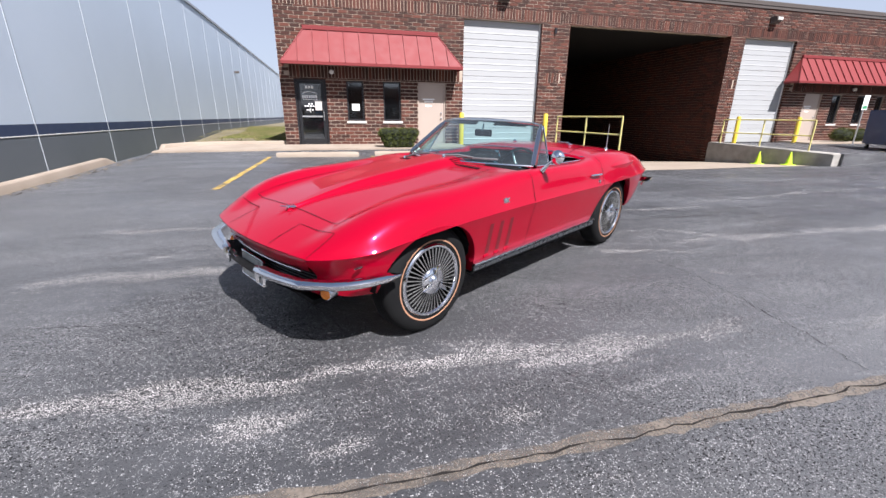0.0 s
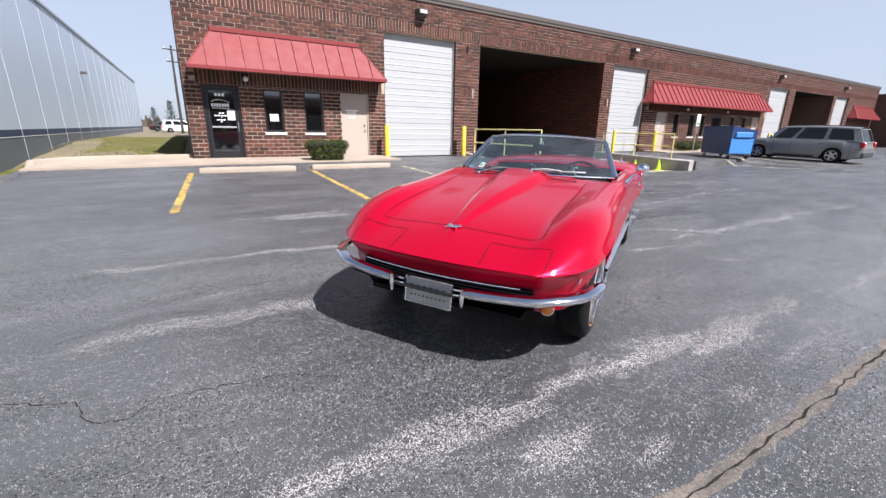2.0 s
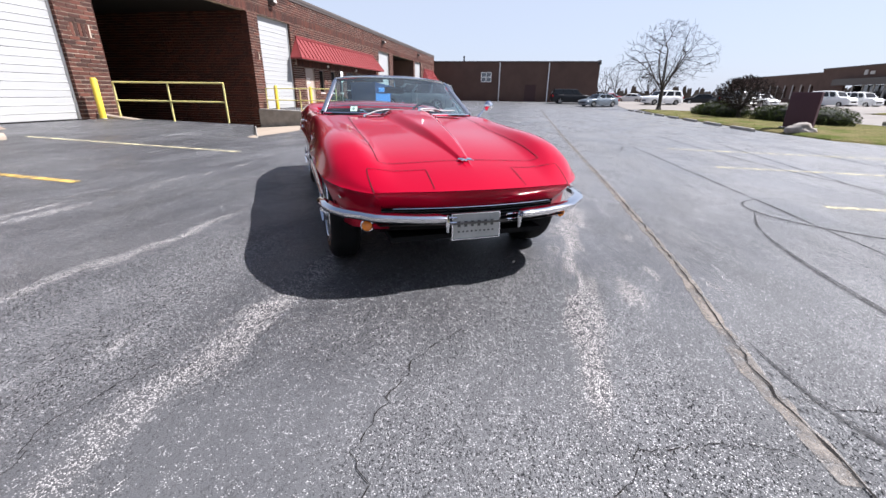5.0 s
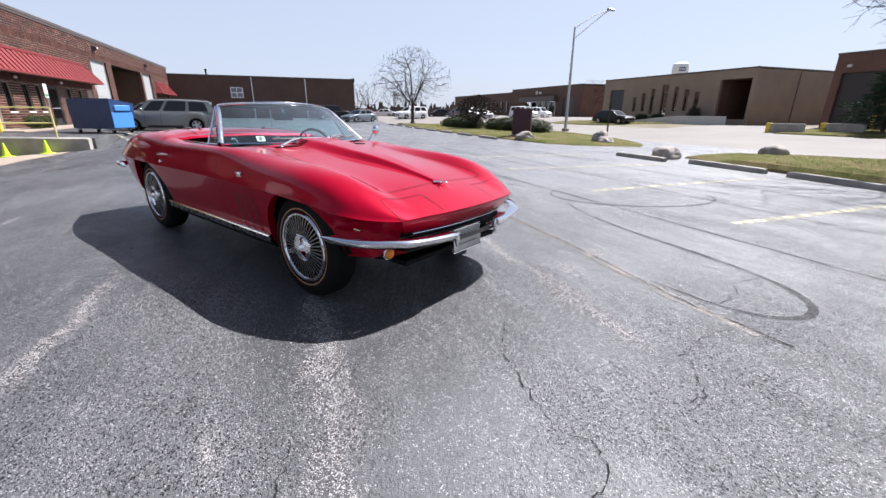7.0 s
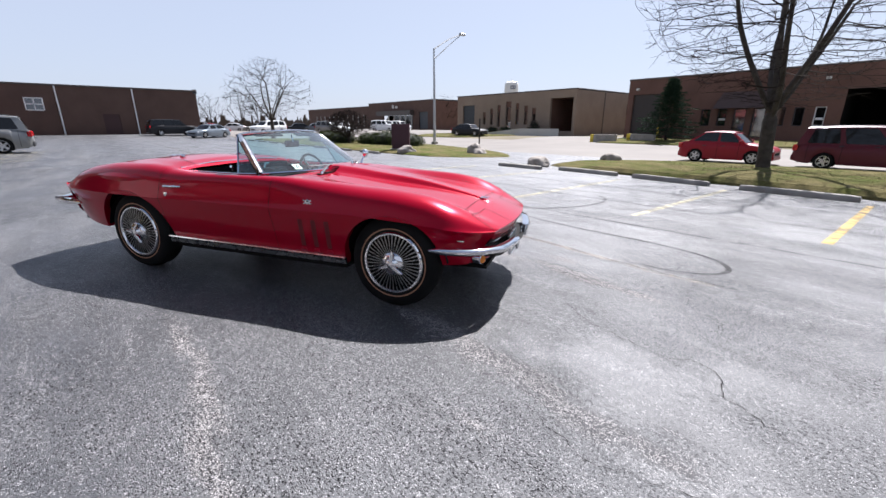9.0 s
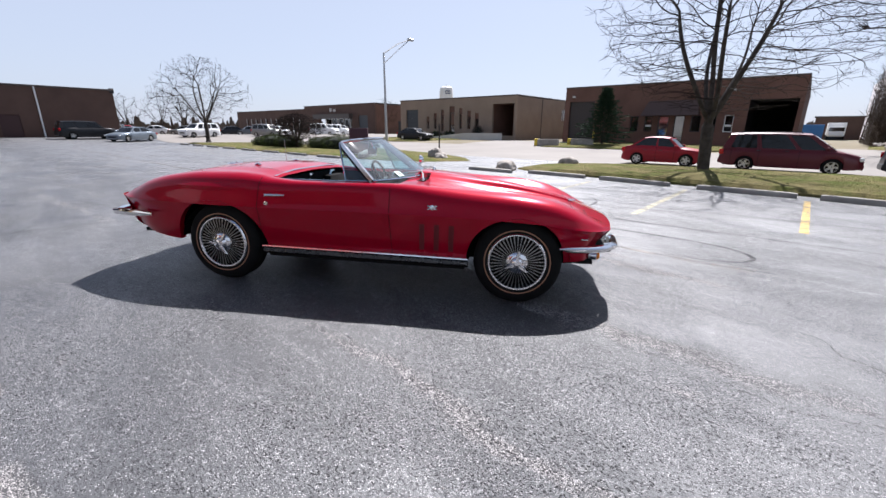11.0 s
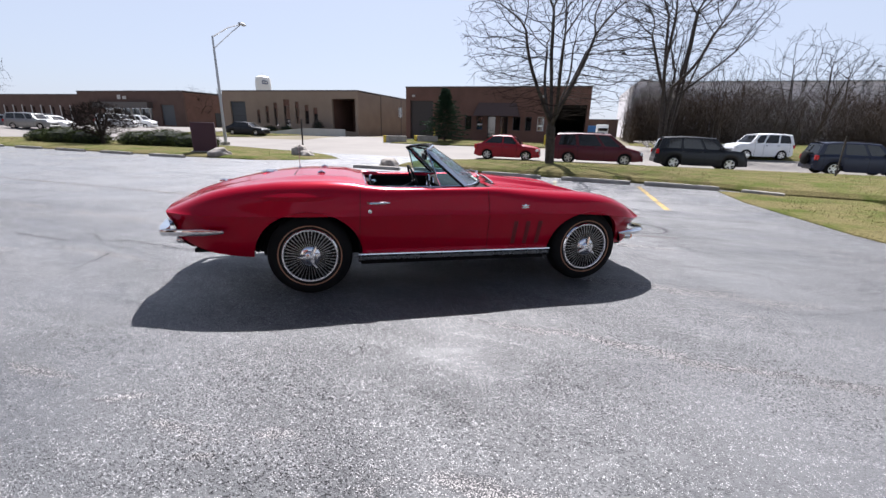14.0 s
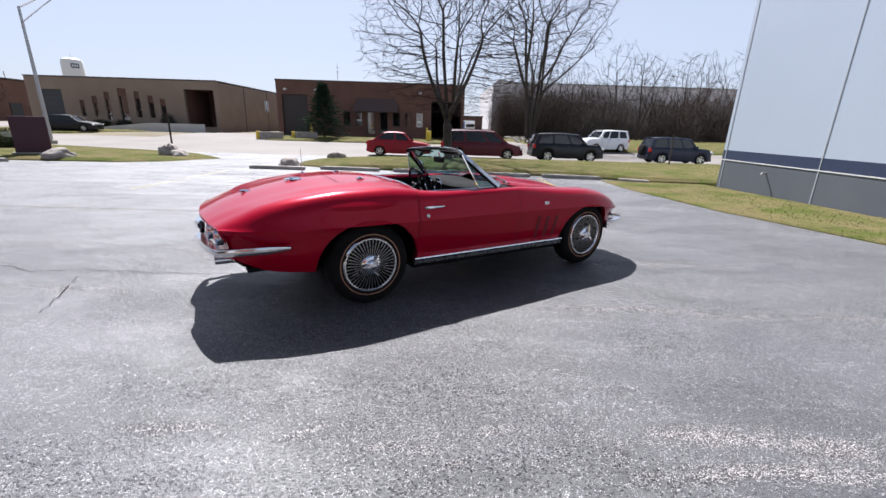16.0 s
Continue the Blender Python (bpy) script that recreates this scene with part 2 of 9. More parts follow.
def asphalt_material():
    m = Mat("asphalt", 0.5, 0, 0.9)
    m.p.inputs["IOR"].default_value = 1.5
    pos = m.xyz()
    wob = m.noise(1.7, 5)
    yy = m.math("ADD", pos[1], m.math("MULTIPLY", m.math("SUBTRACT", wob, 0.5), 0.30))   # the strips wander a little
    p = (pos[0], yy)
    bands = None
    for strip in WORN_STRIPS:
        b = wear_band(m, p, *strip)
        bands = b if bands is None else m.math("MAXIMUM", bands, b)
    big = m.noise(0.35, 5)
    patch = m.noise(3.6, 10, 0.78, stretch=(0.45, 1.8, 1.0))
    streak = m.noise(0.9, 8, 0.70, stretch=(0.5, 1.7, 1.0))
    flat = m.ramp(m.noise(0.55, 6, 0.6, stretch=(0.8, 1.3, 1.0)), (0.40, 0.0), (0.56, 1.0))     # where the coat still lies smooth
    stone = m.voronoi(225.0, "F1", 0)
    sid = m.t.nodes.new("ShaderNodeSeparateColor")
    m.t.links.new(m.voronoi(225.0, "F1", 1), sid.inputs[0])
    grain = m.noise(300.0, 3, 0.7)
    clump = m.noise(30.0, 5, 0.7)
    base = m.ramp(big, (0.3, (0.031, 0.031, 0.033)), (0.7, (0.057, 0.057, 0.060)))
    base = m.mix(m.ramp(streak, (0.46, 0.0), (0.75, 0.6)), base, (0.088, 0.088, 0.093))
    # pale stones: some everywhere, crowded where the coat has worn through
    worn = m.math("MULTIPLY", m.ramp(bands, (0.02, 0.0), (0.12, 1.0)),
                  m.ramp(m.math("ADD", m.math("MULTIPLY", bands, 0.34), patch), (0.67, 0.0), (0.80, 1.0)))
    share = m.math("ADD", m.math("MULTIPLY", worn, 0.36), m.ramp(streak, (0.32, 0.10), (0.68, 0.38)))
    share = m.math("SUBTRACT", share, m.math("MULTIPLY", m.math("SUBTRACT", 1.0, flat), 0.16))
    scuff = m.ramp(m.noise(2.3, 8, 0.76, stretch=(0.32, 2.4, 1.0)), (0.59, 0.0), (0.67, 0.46))      # thin scrapes along the bays
    share = m.math("ADD", m.math("ADD", share, scuff), m.math("MULTIPLY", m.math("SUBTRACT", clump, 0.5), 1.5))
    pick = m.math("LESS_THAN", sid.outputs[0], share)
    disc = m.ramp(stone, (0.46, 1.0), (0.60, 0.0))
    tone = m.mix(sid.outputs[1], (0.09, 0.088, 0.088), (0.60, 0.585, 0.578))
    tone = m.mix(worn, tone, m.mix(sid.outputs[2], (0.32, 0.302, 0.29), (0.70, 0.662, 0.64)))
    base = m.mix(m.math("MULTIPLY", m.math("MULTIPLY", pick, disc), 0.92), base, tone)
    base = m.mix(m.math("MULTIPLY", worn, 0.05), base, (0.36, 0.335, 0.32))
    # the base grows paler towards +x and -y
    pale = m.math("MULTIPLY", m.math("DIVIDE", m.math("ADD", pos[0], 0.5), 3.0, True), m.math("DIVIDE", m.math("SUBTRACT", 0.0, pos[1]), 2.5, True))
    base = m.mix(m.math("MULTIPLY", pale, 0.6), base, (0.15, 0.15, 0.155))
    # slightly paler base west of x = -2, north of y = -2.2
    pale_west = m.math("MULTIPLY", m.math("DIVIDE", m.math("SUBTRACT", -2.0, pos[0]), 0.9, True), m.math("DIVIDE", m.math("ADD", pos[1], 2.2), 0.6, True))
    base = m.mix(m.math("MULTIPLY", pale_west, 0.28), base, (0.135, 0.134, 0.137))
    # open pits between the stones
    pit = m.ramp(m.noise(78.0, 4, 0.74, stretch=(1.0, 1.5, 1.0)), (0.41, 1.0), (0.45, 0.0))
    pit = m.math("MULTIPLY", pit, m.ramp(flat, (0.0, 0.35), (1.0, 1.0)))
    base = m.mix(m.math("MULTIPLY", pit, 0.92), base, (0.012, 0.012, 0.013))
    m.color(base)
    m.rough(m.math("ADD", m.ramp(m.noise(0.8, 7, 0.62, stretch=(0.7, 1.4, 1.0)), (0.38, 0.35), (0.62, 0.60)), m.math("ADD", m.math("MULTIPLY", pit, 0.35), m.math("MULTIPLY", worn, 0.2)), True))
    glare_gloss = m.math("MULTIPLY", m.math("DIVIDE", m.math("ADD", pos[1], 0.2), 1.0, True), m.math("DIVIDE", m.math("SUBTRACT", 4.0, pos[1]), 1.2, True))      # gloss raised between y = -0.2 and 4 to strengthen the sun's glare
    bare = m.math("MAXIMUM", pit, m.math("MULTIPLY", worn, 0.8))      # stones without their coat are dull
    m.put(m.math("MULTIPLY", m.ramp(bare, (0.0, 0.66), (1.0, 0.03)), m.math("ADD", 1.0, m.math("MULTIPLY", glare_gloss, 0.40))), m.p.inputs["Specular IOR Level"])
    h = m.math("ADD", m.math("ADD", m.math("MULTIPLY", stone, -0.9), m.math("MULTIPLY", pit, -1.1)), m.math("ADD", m.math("MULTIPLY", grain, 0.35), m.math("MULTIPLY", m.math("MULTIPLY", clump, sid.outputs[2]), 0.9)))
    m.bump(m.math("MULTIPLY", h, m.ramp(flat, (0.0, 0.6), (1.0, 1.15))), 0.9, 0.0028)
    return m.m


ASPHALT = asphalt_material()
CONCRETE = mottled("concrete", (0.265, 0.212, 0.162), (0.345, 0.282, 0.222), 1.2, 0.85, fine=90, bump=0.25)
OLD_CONCRETE = mottled("weathered_concrete", (0.24, 0.225, 0.20), (0.40, 0.37, 0.33), 2.5, 0.9, fine=70, bump=0.35)
ROAD = mottled("road_concrete", (0.165, 0.148, 0.132), (0.215, 0.195, 0.174), 0.25, 0.85, fine=40, bump=0.1)
DIRT = mottled("dry_ground", (0.12, 0.10, 0.06), (0.19, 0.16, 0.10), 0.3, 0.95, fine=6, bump=0.3, dist=0.03)


def lawn_material():
    """Short turf: green and straw in drifts, bare soil in spots, tufts at a fine scale."""
    m = Mat("lawn_turf", 1.0, 0, 0.05)
    green = m.ramp(m.noise(14.0, 5, 0.7), (0.35, (0.042, 0.066, 0.010)), (0.65, (0.095, 0.115, 0.022)))
    straw = m.ramp(m.noise(22.0, 5, 0.7), (0.35, (0.10, 0.080, 0.034)), (0.65, (0.21, 0.175, 0.085)))
    col = m.mix(m.ramp(m.noise(0.9, 6, 0.62), (0.38, 0.10), (0.56, 0.92)), green, straw)
    col = m.mix(m.ramp(m.noise(2.3, 6, 0.7), (0.60, 0.0), (0.68, 0.8)), col, (0.062, 0.048, 0.032))
    tuft = m.noise(45.0, 4, 0.75)
    m.color(m.mix(m.ramp(tuft, (0.36, 0.75), (0.52, 0.0)), col, (0.020, 0.024, 0.007)))
    m.bump(tuft, 0.6, 0.03)
    return m.m


LAWN = lawn_material()


def grass_material(name, a, b, c):
    m = Mat(name, 0.75, 0, 0.25)
    col = m.ramp(m.random(True), (0.0, a), (0.5, b), (1.0, c))
    m.color(m.mix(m.noise(0.6, 4), col, (0.20, 0.175, 0.075), "MIX"))
    return m.m


GRASS = grass_material("grass_blades", (0.085, 0.105, 0.022), (0.15, 0.14, 0.045), (0.25, 0.205, 0.10))


def brick_material(name, island):
    m = Mat(name, 0.8, 0, 0.3)
    r = m.random(island)
    col = m.ramp(r, (0.0, (0.034, 0.0135, 0.0092)), (0.35, (0.058, 0.0205, 0.0135)), (0.7, (0.088, 0.0285, 0.0175)), (1.0, (0.125, 0.041, 0.0255)))
    n = m.noise(14, 5, 0.65)
    m.color(m.mix(m.math("MULTIPLY", n, 0.4), col, (0.036, 0.021, 0.017)))
    m.bump(m.noise(70, 4), 0.35, 0.004)
    return m.m


BRICK = brick_material("brick", True)
BRICK_PIECE = brick_material("brick_piece", False)
MORTAR = mottled("mortar", (0.36, 0.285, 0.22), (0.46, 0.375, 0.295), 1.5, 0.9, fine=120, bump=0.2)
FAR_BRICK = mottled("far_brown_brick", (0.095, 0.055, 0.042), (0.125, 0.075, 0.056), 0.6, 0.85, fine=9, bump=0.2)
TAN_BRICK = mottled("tan_brick", (0.25, 0.185, 0.135), (0.31, 0.235, 0.175), 0.5, 0.85, fine=9, bump=0.2)
RED_BRICK = mottled("red_brown_brick", (0.12, 0.062, 0.045), (0.17, 0.088, 0.064), 0.6, 0.85, fine=9, bump=0.2)
COPING = plain("brown_coping_metal", (0.075, 0.06, 0.052), 0.5, 0.0)
AWNING = plain("red_standing_seam_metal", (0.175, 0.026, 0.026), 0.6, 0.0, 0.3, 0.10, 1.5)
WHITE_DOOR = plain("white_door_panel", (0.34, 0.34, 0.336), 0.45, 0, 0.5, 0.04, 1.2)
WHITE_PAINT = plain("white_paint", (0.78, 0.77, 0.74), 0.5)
TAUPE = plain("taupe_door_paint", (0.37, 0.30, 0.25), 0.45, 0, 0.5, 0.05, 2)
BLACK_ALU = plain("black_aluminium", (0.018, 0.018, 0.02), 0.35, 0.2)
DARK_GLASS = plain("dark_glazing", (0.004, 0.0045, 0.005), 0.04, 0, 0.5, 0.0)
DARK_GLASS.node_tree.nodes["Principled BSDF"].inputs["IOR"].default_value = 2.3
SILL = plain("pale_sill_stone", (0.52, 0.49, 0.45), 0.8)
YELLOW = mottled("yellow_paint", (0.62, 0.44, 0.03), (0.72, 0.54, 0.06), 5, 0.5, fine=40, bump=0.1)
PALE_YELLOW = mottled("faded_yellow_rail_paint", (0.60, 0.52, 0.16), (0.66, 0.60, 0.28), 9, 0.5, fine=40, bump=0.1)
LIME = plain("lime_plastic", (0.55, 0.80, 0.03), 0.45)
# near black: bay shade put into the colour; also the flat roof's tone
SHADE_AND_ROOF_BLACK = plain("bay_shade_and_roof_black", (0.011, 0.010, 0.0095), 0.85, 0, 0.15)
STEEL = plain("galvanised_steel", (0.42, 0.42, 0.42), 0.42, 0.7)
GREY_PANEL = mottled("pale_grey_wall_panel", (0.50, 0.57, 0.66), (0.54, 0.61, 0.70), 0.25, 0.42, fine=30, bump=0.04)
NAVY_PANEL = plain("navy_wall_band", (0.035, 0.05, 0.10), 0.55, 0, 0.4, 0.05, 1)
BASE_PANEL = mottled("dark_grey_wall_base", (0.115, 0.13, 0.15), (0.14, 0.155, 0.175), 0.5, 0.6, fine=30, bump=0.05)
JOINT = plain("joint_sealant", (0.40, 0.43, 0.46), 0.8)
BARK = mottled("bark", (0.030, 0.024, 0.020), (0.075, 0.062, 0.052), 5, 0.95, fine=30, bump=0.7, dist=0.02)
TWIG = plain("twig_bark", (0.026, 0.020, 0.017), 0.95, 0, 0.05)
ROCK = mottled("boulder_stone", (0.20, 0.175, 0.15), (0.42, 0.38, 0.34), 3.5, 0.9, fine=25, bump=0.6, dist=0.02)


def leaf_material(name, a, b):
    m = Mat(name, 0.85, 0, 0.06)
    m.color(m.ramp(m.random(True), (0.0, a), (1.0, b)))
    return m.m


SHRUB = leaf_material("evergreen_leaf", (0.024, 0.032, 0.009), (0.095, 0.105, 0.028))
YEW = leaf_material("yew_leaf", (0.018, 0.030, 0.010), (0.07, 0.085, 0.025))
PINE = leaf_material("spruce_needle", (0.010, 0.022, 0.014), (0.035, 0.06, 0.03))
BARE = leaf_material("bare_twig", (0.06, 0.045, 0.036), (0.13, 0.10, 0.08))
def woods_material():
    """Bare twigs in drifts of brown and grey."""
    m = Mat("bare_woodland_twig", 0.9, 0, 0.05)
    brown = m.ramp(m.random(True), (0.0, (0.050, 0.038, 0.031)), (1.0, (0.10, 0.078, 0.064)))
    m.color(m.mix(m.ramp(m.noise(0.16, 4), (0.4, 0.0), (0.62, 0.85)), brown, (0.125, 0.108, 0.098)))
    return m.m


WOODS = woods_material()


def paint_line(name, a, b, keep):
    m = Mat(name, 0.65, 0, 0.3)
    m.color(m.mix(m.noise(6, 4), a, b))
    m.alpha(m.ramp(m.math("ADD", m.noise(5, 5, 0.7), m.math("MULTIPLY", m.noise(90, 3, 0.7), 0.5)), (keep, 1.0), (keep + 0.12, 0.25)))
    return m.m


YELLOW_LINE = paint_line("worn_yellow_line_paint", (0.40, 0.25, 0.04), (0.48, 0.34, 0.11), 0.70)
PALE_LINE = paint_line("faded_line_paint", (0.48, 0.42, 0.22), (0.52, 0.48, 0.34), 0.66)


def stain(name, c, keep, soft=0.25, top=0.8, gloss=(0.5, 0, 0.7)):
    m = Mat(name, *gloss)
    m.color(c)
    m.alpha(m.ramp(m.math("ADD", m.noise(3.5, 5, 0.7), m.math("MULTIPLY", m.noise(70, 3), 0.4)), (keep, top), (keep + soft, 0.0)))
    return m.m


TYRE_MARK = stain("tyre_mark_rubber", (0.030, 0.029, 0.030), 0.64, 0.3, 0.7, (0.75, 0, 0.2))
CRACK = plain("crack_shadow", (0.020, 0.018, 0.017), 0.95, 0, 0.05)
SEAM_FILL = stain("pale_seam_fill", (0.165, 0.136, 0.108), 0.54, 0.34, 0.90, (0.5, 0, 0.8))

# metals and car finishes
CHROME = plain("chrome", (0.78, 0.78, 0.80), 0.06, 1.0, 0.5, 0.02)
RED_PAINT = Mat("red_car_paint", 0.28, 0.26, 0.03)
RED_PAINT.color(RED_PAINT.mix(RED_PAINT.noise(1.5, 3), (0.320, 0.0005, 0.0150), (0.355, 0.0007, 0.0175)))
RED_PAINT.p.inputs["Coat Weight"].default_value = 0.85
RED_PAINT.p.inputs["Coat Roughness"].default_value = 0.05
RED_PAINT.p.inputs["Coat IOR"].default_value = 1.32
RED_PAINT.bump(RED_PAINT.noise(350, 2), 0.02, 0.001)
RED_PAINT = RED_PAINT.m
RUBBER = mottled("tyre_rubber", (0.0045, 0.0045, 0.0048), (0.009, 0.0088, 0.0088), 8, 0.85, fine=120, bump=0.3, dist=0.002, spec=0.2)
GOLD_LINE = plain("tyre_stripe", (0.34, 0.18, 0.11), 0.7, 0, 0.2)
BLACK_TRIM = plain("black_trim", (0.006, 0.006, 0.0065), 0.7, 0, 0.15)
BLACK_VINYL = mottled("black_vinyl", (0.006, 0.006, 0.0065), (0.012, 0.012, 0.0125), 6, 0.8, fine=200, bump=0.3, dist=0.002, spec=0.08)
AMBER = plain("amber_lens", (0.75, 0.22, 0.02), 0.15)
RED_LENS = plain("red_lens", (0.40, 0.01, 0.012), 0.12)
PLATE = mottled("brushed_plate", (0.42, 0.42, 0.41), (0.55, 0.55, 0.54), 8, 0.4, 0.5, fine=80, bump=0.1)
INK = plain("dark_ink", (0.02, 0.02, 0.022), 0.6)
ENGRAVED = plain("engraved_lettering", (0.10, 0.10, 0.10), 0.5, 0.4)
DIM_METAL = plain("wheel_metal", (0.40, 0.395, 0.385), 0.30, 0.85)
BLADE = plain("bright_sill_strip", (0.80, 0.80, 0.82), 0.16, 1.0, vary=0.02)
BRIGHT_TRIM = plain("polished_trim", (0.62, 0.63, 0.65), 0.07, 0.98, vary=0.02)
DULL_TRIM = plain("dull_sill_aluminium", (0.17, 0.18, 0.19), 0.28, 0.9, vary=0.03)
WIPER = plain("satin_wiper_steel", (0.16, 0.16, 0.165), 0.55, 0.6, vary=0.02)
DARK_BAR = plain("dark_grille_metal", (0.05, 0.05, 0.053), 0.4, 0.4)


def glass(name, tint, film_share=0.0):
    """A thin clear sheet: what lies behind, under a gloss that grows towards the edge of view."""
    m = Mat(name)
    t = m.t
    clear = t.nodes.new("ShaderNodeBsdfTransparent")
    clear.inputs[0].default_value = (*tint, 1)
    gloss = t.nodes.new("ShaderNodeBsdfGlossy")
    gloss.inputs["Roughness"].default_value = 0.02
    lw = t.nodes.new("ShaderNodeLayerWeight")
    lw.inputs["Blend"].default_value = 0.5
    edge = m.math("ADD", m.math("MULTIPLY", m.math("POWER", lw.outputs["Facing"], 3.5), 0.85), 0.10, True)
    mx = t.nodes.new("ShaderNodeMixShader")
    t.links.new(edge, mx.inputs[0])
    t.links.new(clear.outputs[0], mx.inputs[1])
    t.links.new(gloss.outputs[0], mx.inputs[2])
    film = t.nodes.new("ShaderNodeBsdfDiffuse")              # a faint pale blue film, uneven over the sheet
    film.inputs[0].default_value = (0.62, 0.72, 0.76, 1)
    veil_mix = t.nodes.new("ShaderNodeMixShader")
    t.links.new(m.ramp(m.noise(5.0, 4), (0.3, film_share * 0.5), (0.7, film_share * 1.5)), veil_mix.inputs[0])
    t.links.new(mx.outputs[0], veil_mix.inputs[1])
    t.links.new(film.outputs[0], veil_mix.inputs[2])
    t.links.new(veil_mix.outputs[0], t.nodes["Material Output"].inputs[0])
    return m.m


CLEAR = glass("windscreen_glass", (0.52, 0.76, 0.78), 0.026)
CAR_GLASS = plain("parked_car_glass", (0.008, 0.009, 0.010), 0.06, 0, 0.4, 0.0)

# ---- ground ----
def axis_steps(*spans):
    out = []
    for a, b, n in spans:
        out += list(np.linspace(a, b, n, endpoint=False))
    return out


def sheet(name, xs, ys, drop, mat, keep=None):
    rows = [[(x, y, ground_z(x, y) + drop) for y in ys] for x in xs]
    g = Geo()
    if keep is None:
        g.grid(rows, flip=True)
    else:
        n = len(ys)
        vs = [p for r in rows for p in r]
        fs = [(i * n + k, (i + 1) * n + k, (i + 1) * n + k + 1, i * n + k + 1) for i in range(len(xs) - 1) for k in range(n - 1)
              if keep((xs[i] + xs[i + 1]) / 2, (ys[k] + ys[k + 1]) / 2)]
        g.add(vs, fs)
    return g.make(name, mat, smooth=True, kind="structure")


gx = axis_steps((-1500, -200, 6), (-200, -40, 8), (-40, -8.6, 10)) + [-8.6, -6.06, -6.04] + axis_steps((-5.5, 7, 10)) + [7.41, 7.43] + axis_steps((7.6, 15.2, 12)) + [15.59, 15.61] + axis_steps((15.9, 60, 30), (60, 300, 14), (300, 1500, 6)) + [1500]
gy = axis_steps((-1500, -200, 6), (-200, -45, 8), (-45, -20, 20), (-20, 5, 20)) + axis_steps((5.0, 6.2, 4)) + [6.29, 6.31] + axis_steps((6.6, 20, 16), (20, 120, 10), (120, 1500, 7)) + [1500]
tagged(sheet("ground", gx, gy, -0.06, DIRT), "dry bare ground reaching the horizon", "ground")
lot_x = sorted(axis_steps((-8.4, 7, 20)) + [-6.045]) + [7.41, 7.43] + axis_steps((7.6, 15.2, 12)) + [15.59, 15.61] + axis_steps((15.9, 57, 30)) + [57.3]
lot_y = axis_steps((-20, 2, 26), (2, 6.2, 14)) + [6.2, 6.29, 6.31] + axis_steps((6.6, 11.0, 8), (11.0, 26, 10)) + [26]


def in_lot(x, y):
    if x > 46 and y < -12:
        return False
    if y > 11.7:
        return 7.42 < x < 15.60
    if x < -6 and y > 4:
        return False
    if x < -6.6 and y > -9.2:
        return False
    return True


tagged(sheet("parking_lot", lot_x, lot_y, 0.0, ASPHALT, in_lot), "worn grey asphalt car park with pale scuffs", "pavement")
road_x = axis_steps((-120, 160, 60)) + [160]
road_y = axis_steps((-41.2, -19.0, 20)) + [-19.0]


def in_road(x, y):
    return y > -32 or 16.5 < x < 24.6 or 42 < x < 75 or -7 < x < -2 or (y > -38 and x > 75)


tagged(sheet("road", road_x, road_y, -0.012, ROAD, in_road), "sunlit pale concrete street with driveways", "road")
far_x = axis_steps((46.0, 60, 12), (60, 150, 8)) + [150]
far_y = axis_steps((-58, -12.5, 20)) + [-12.5]
tagged(sheet("far_parking_lot", far_x, far_y, .012, ROAD), "pale concrete car park of the far buildings", "pavement")


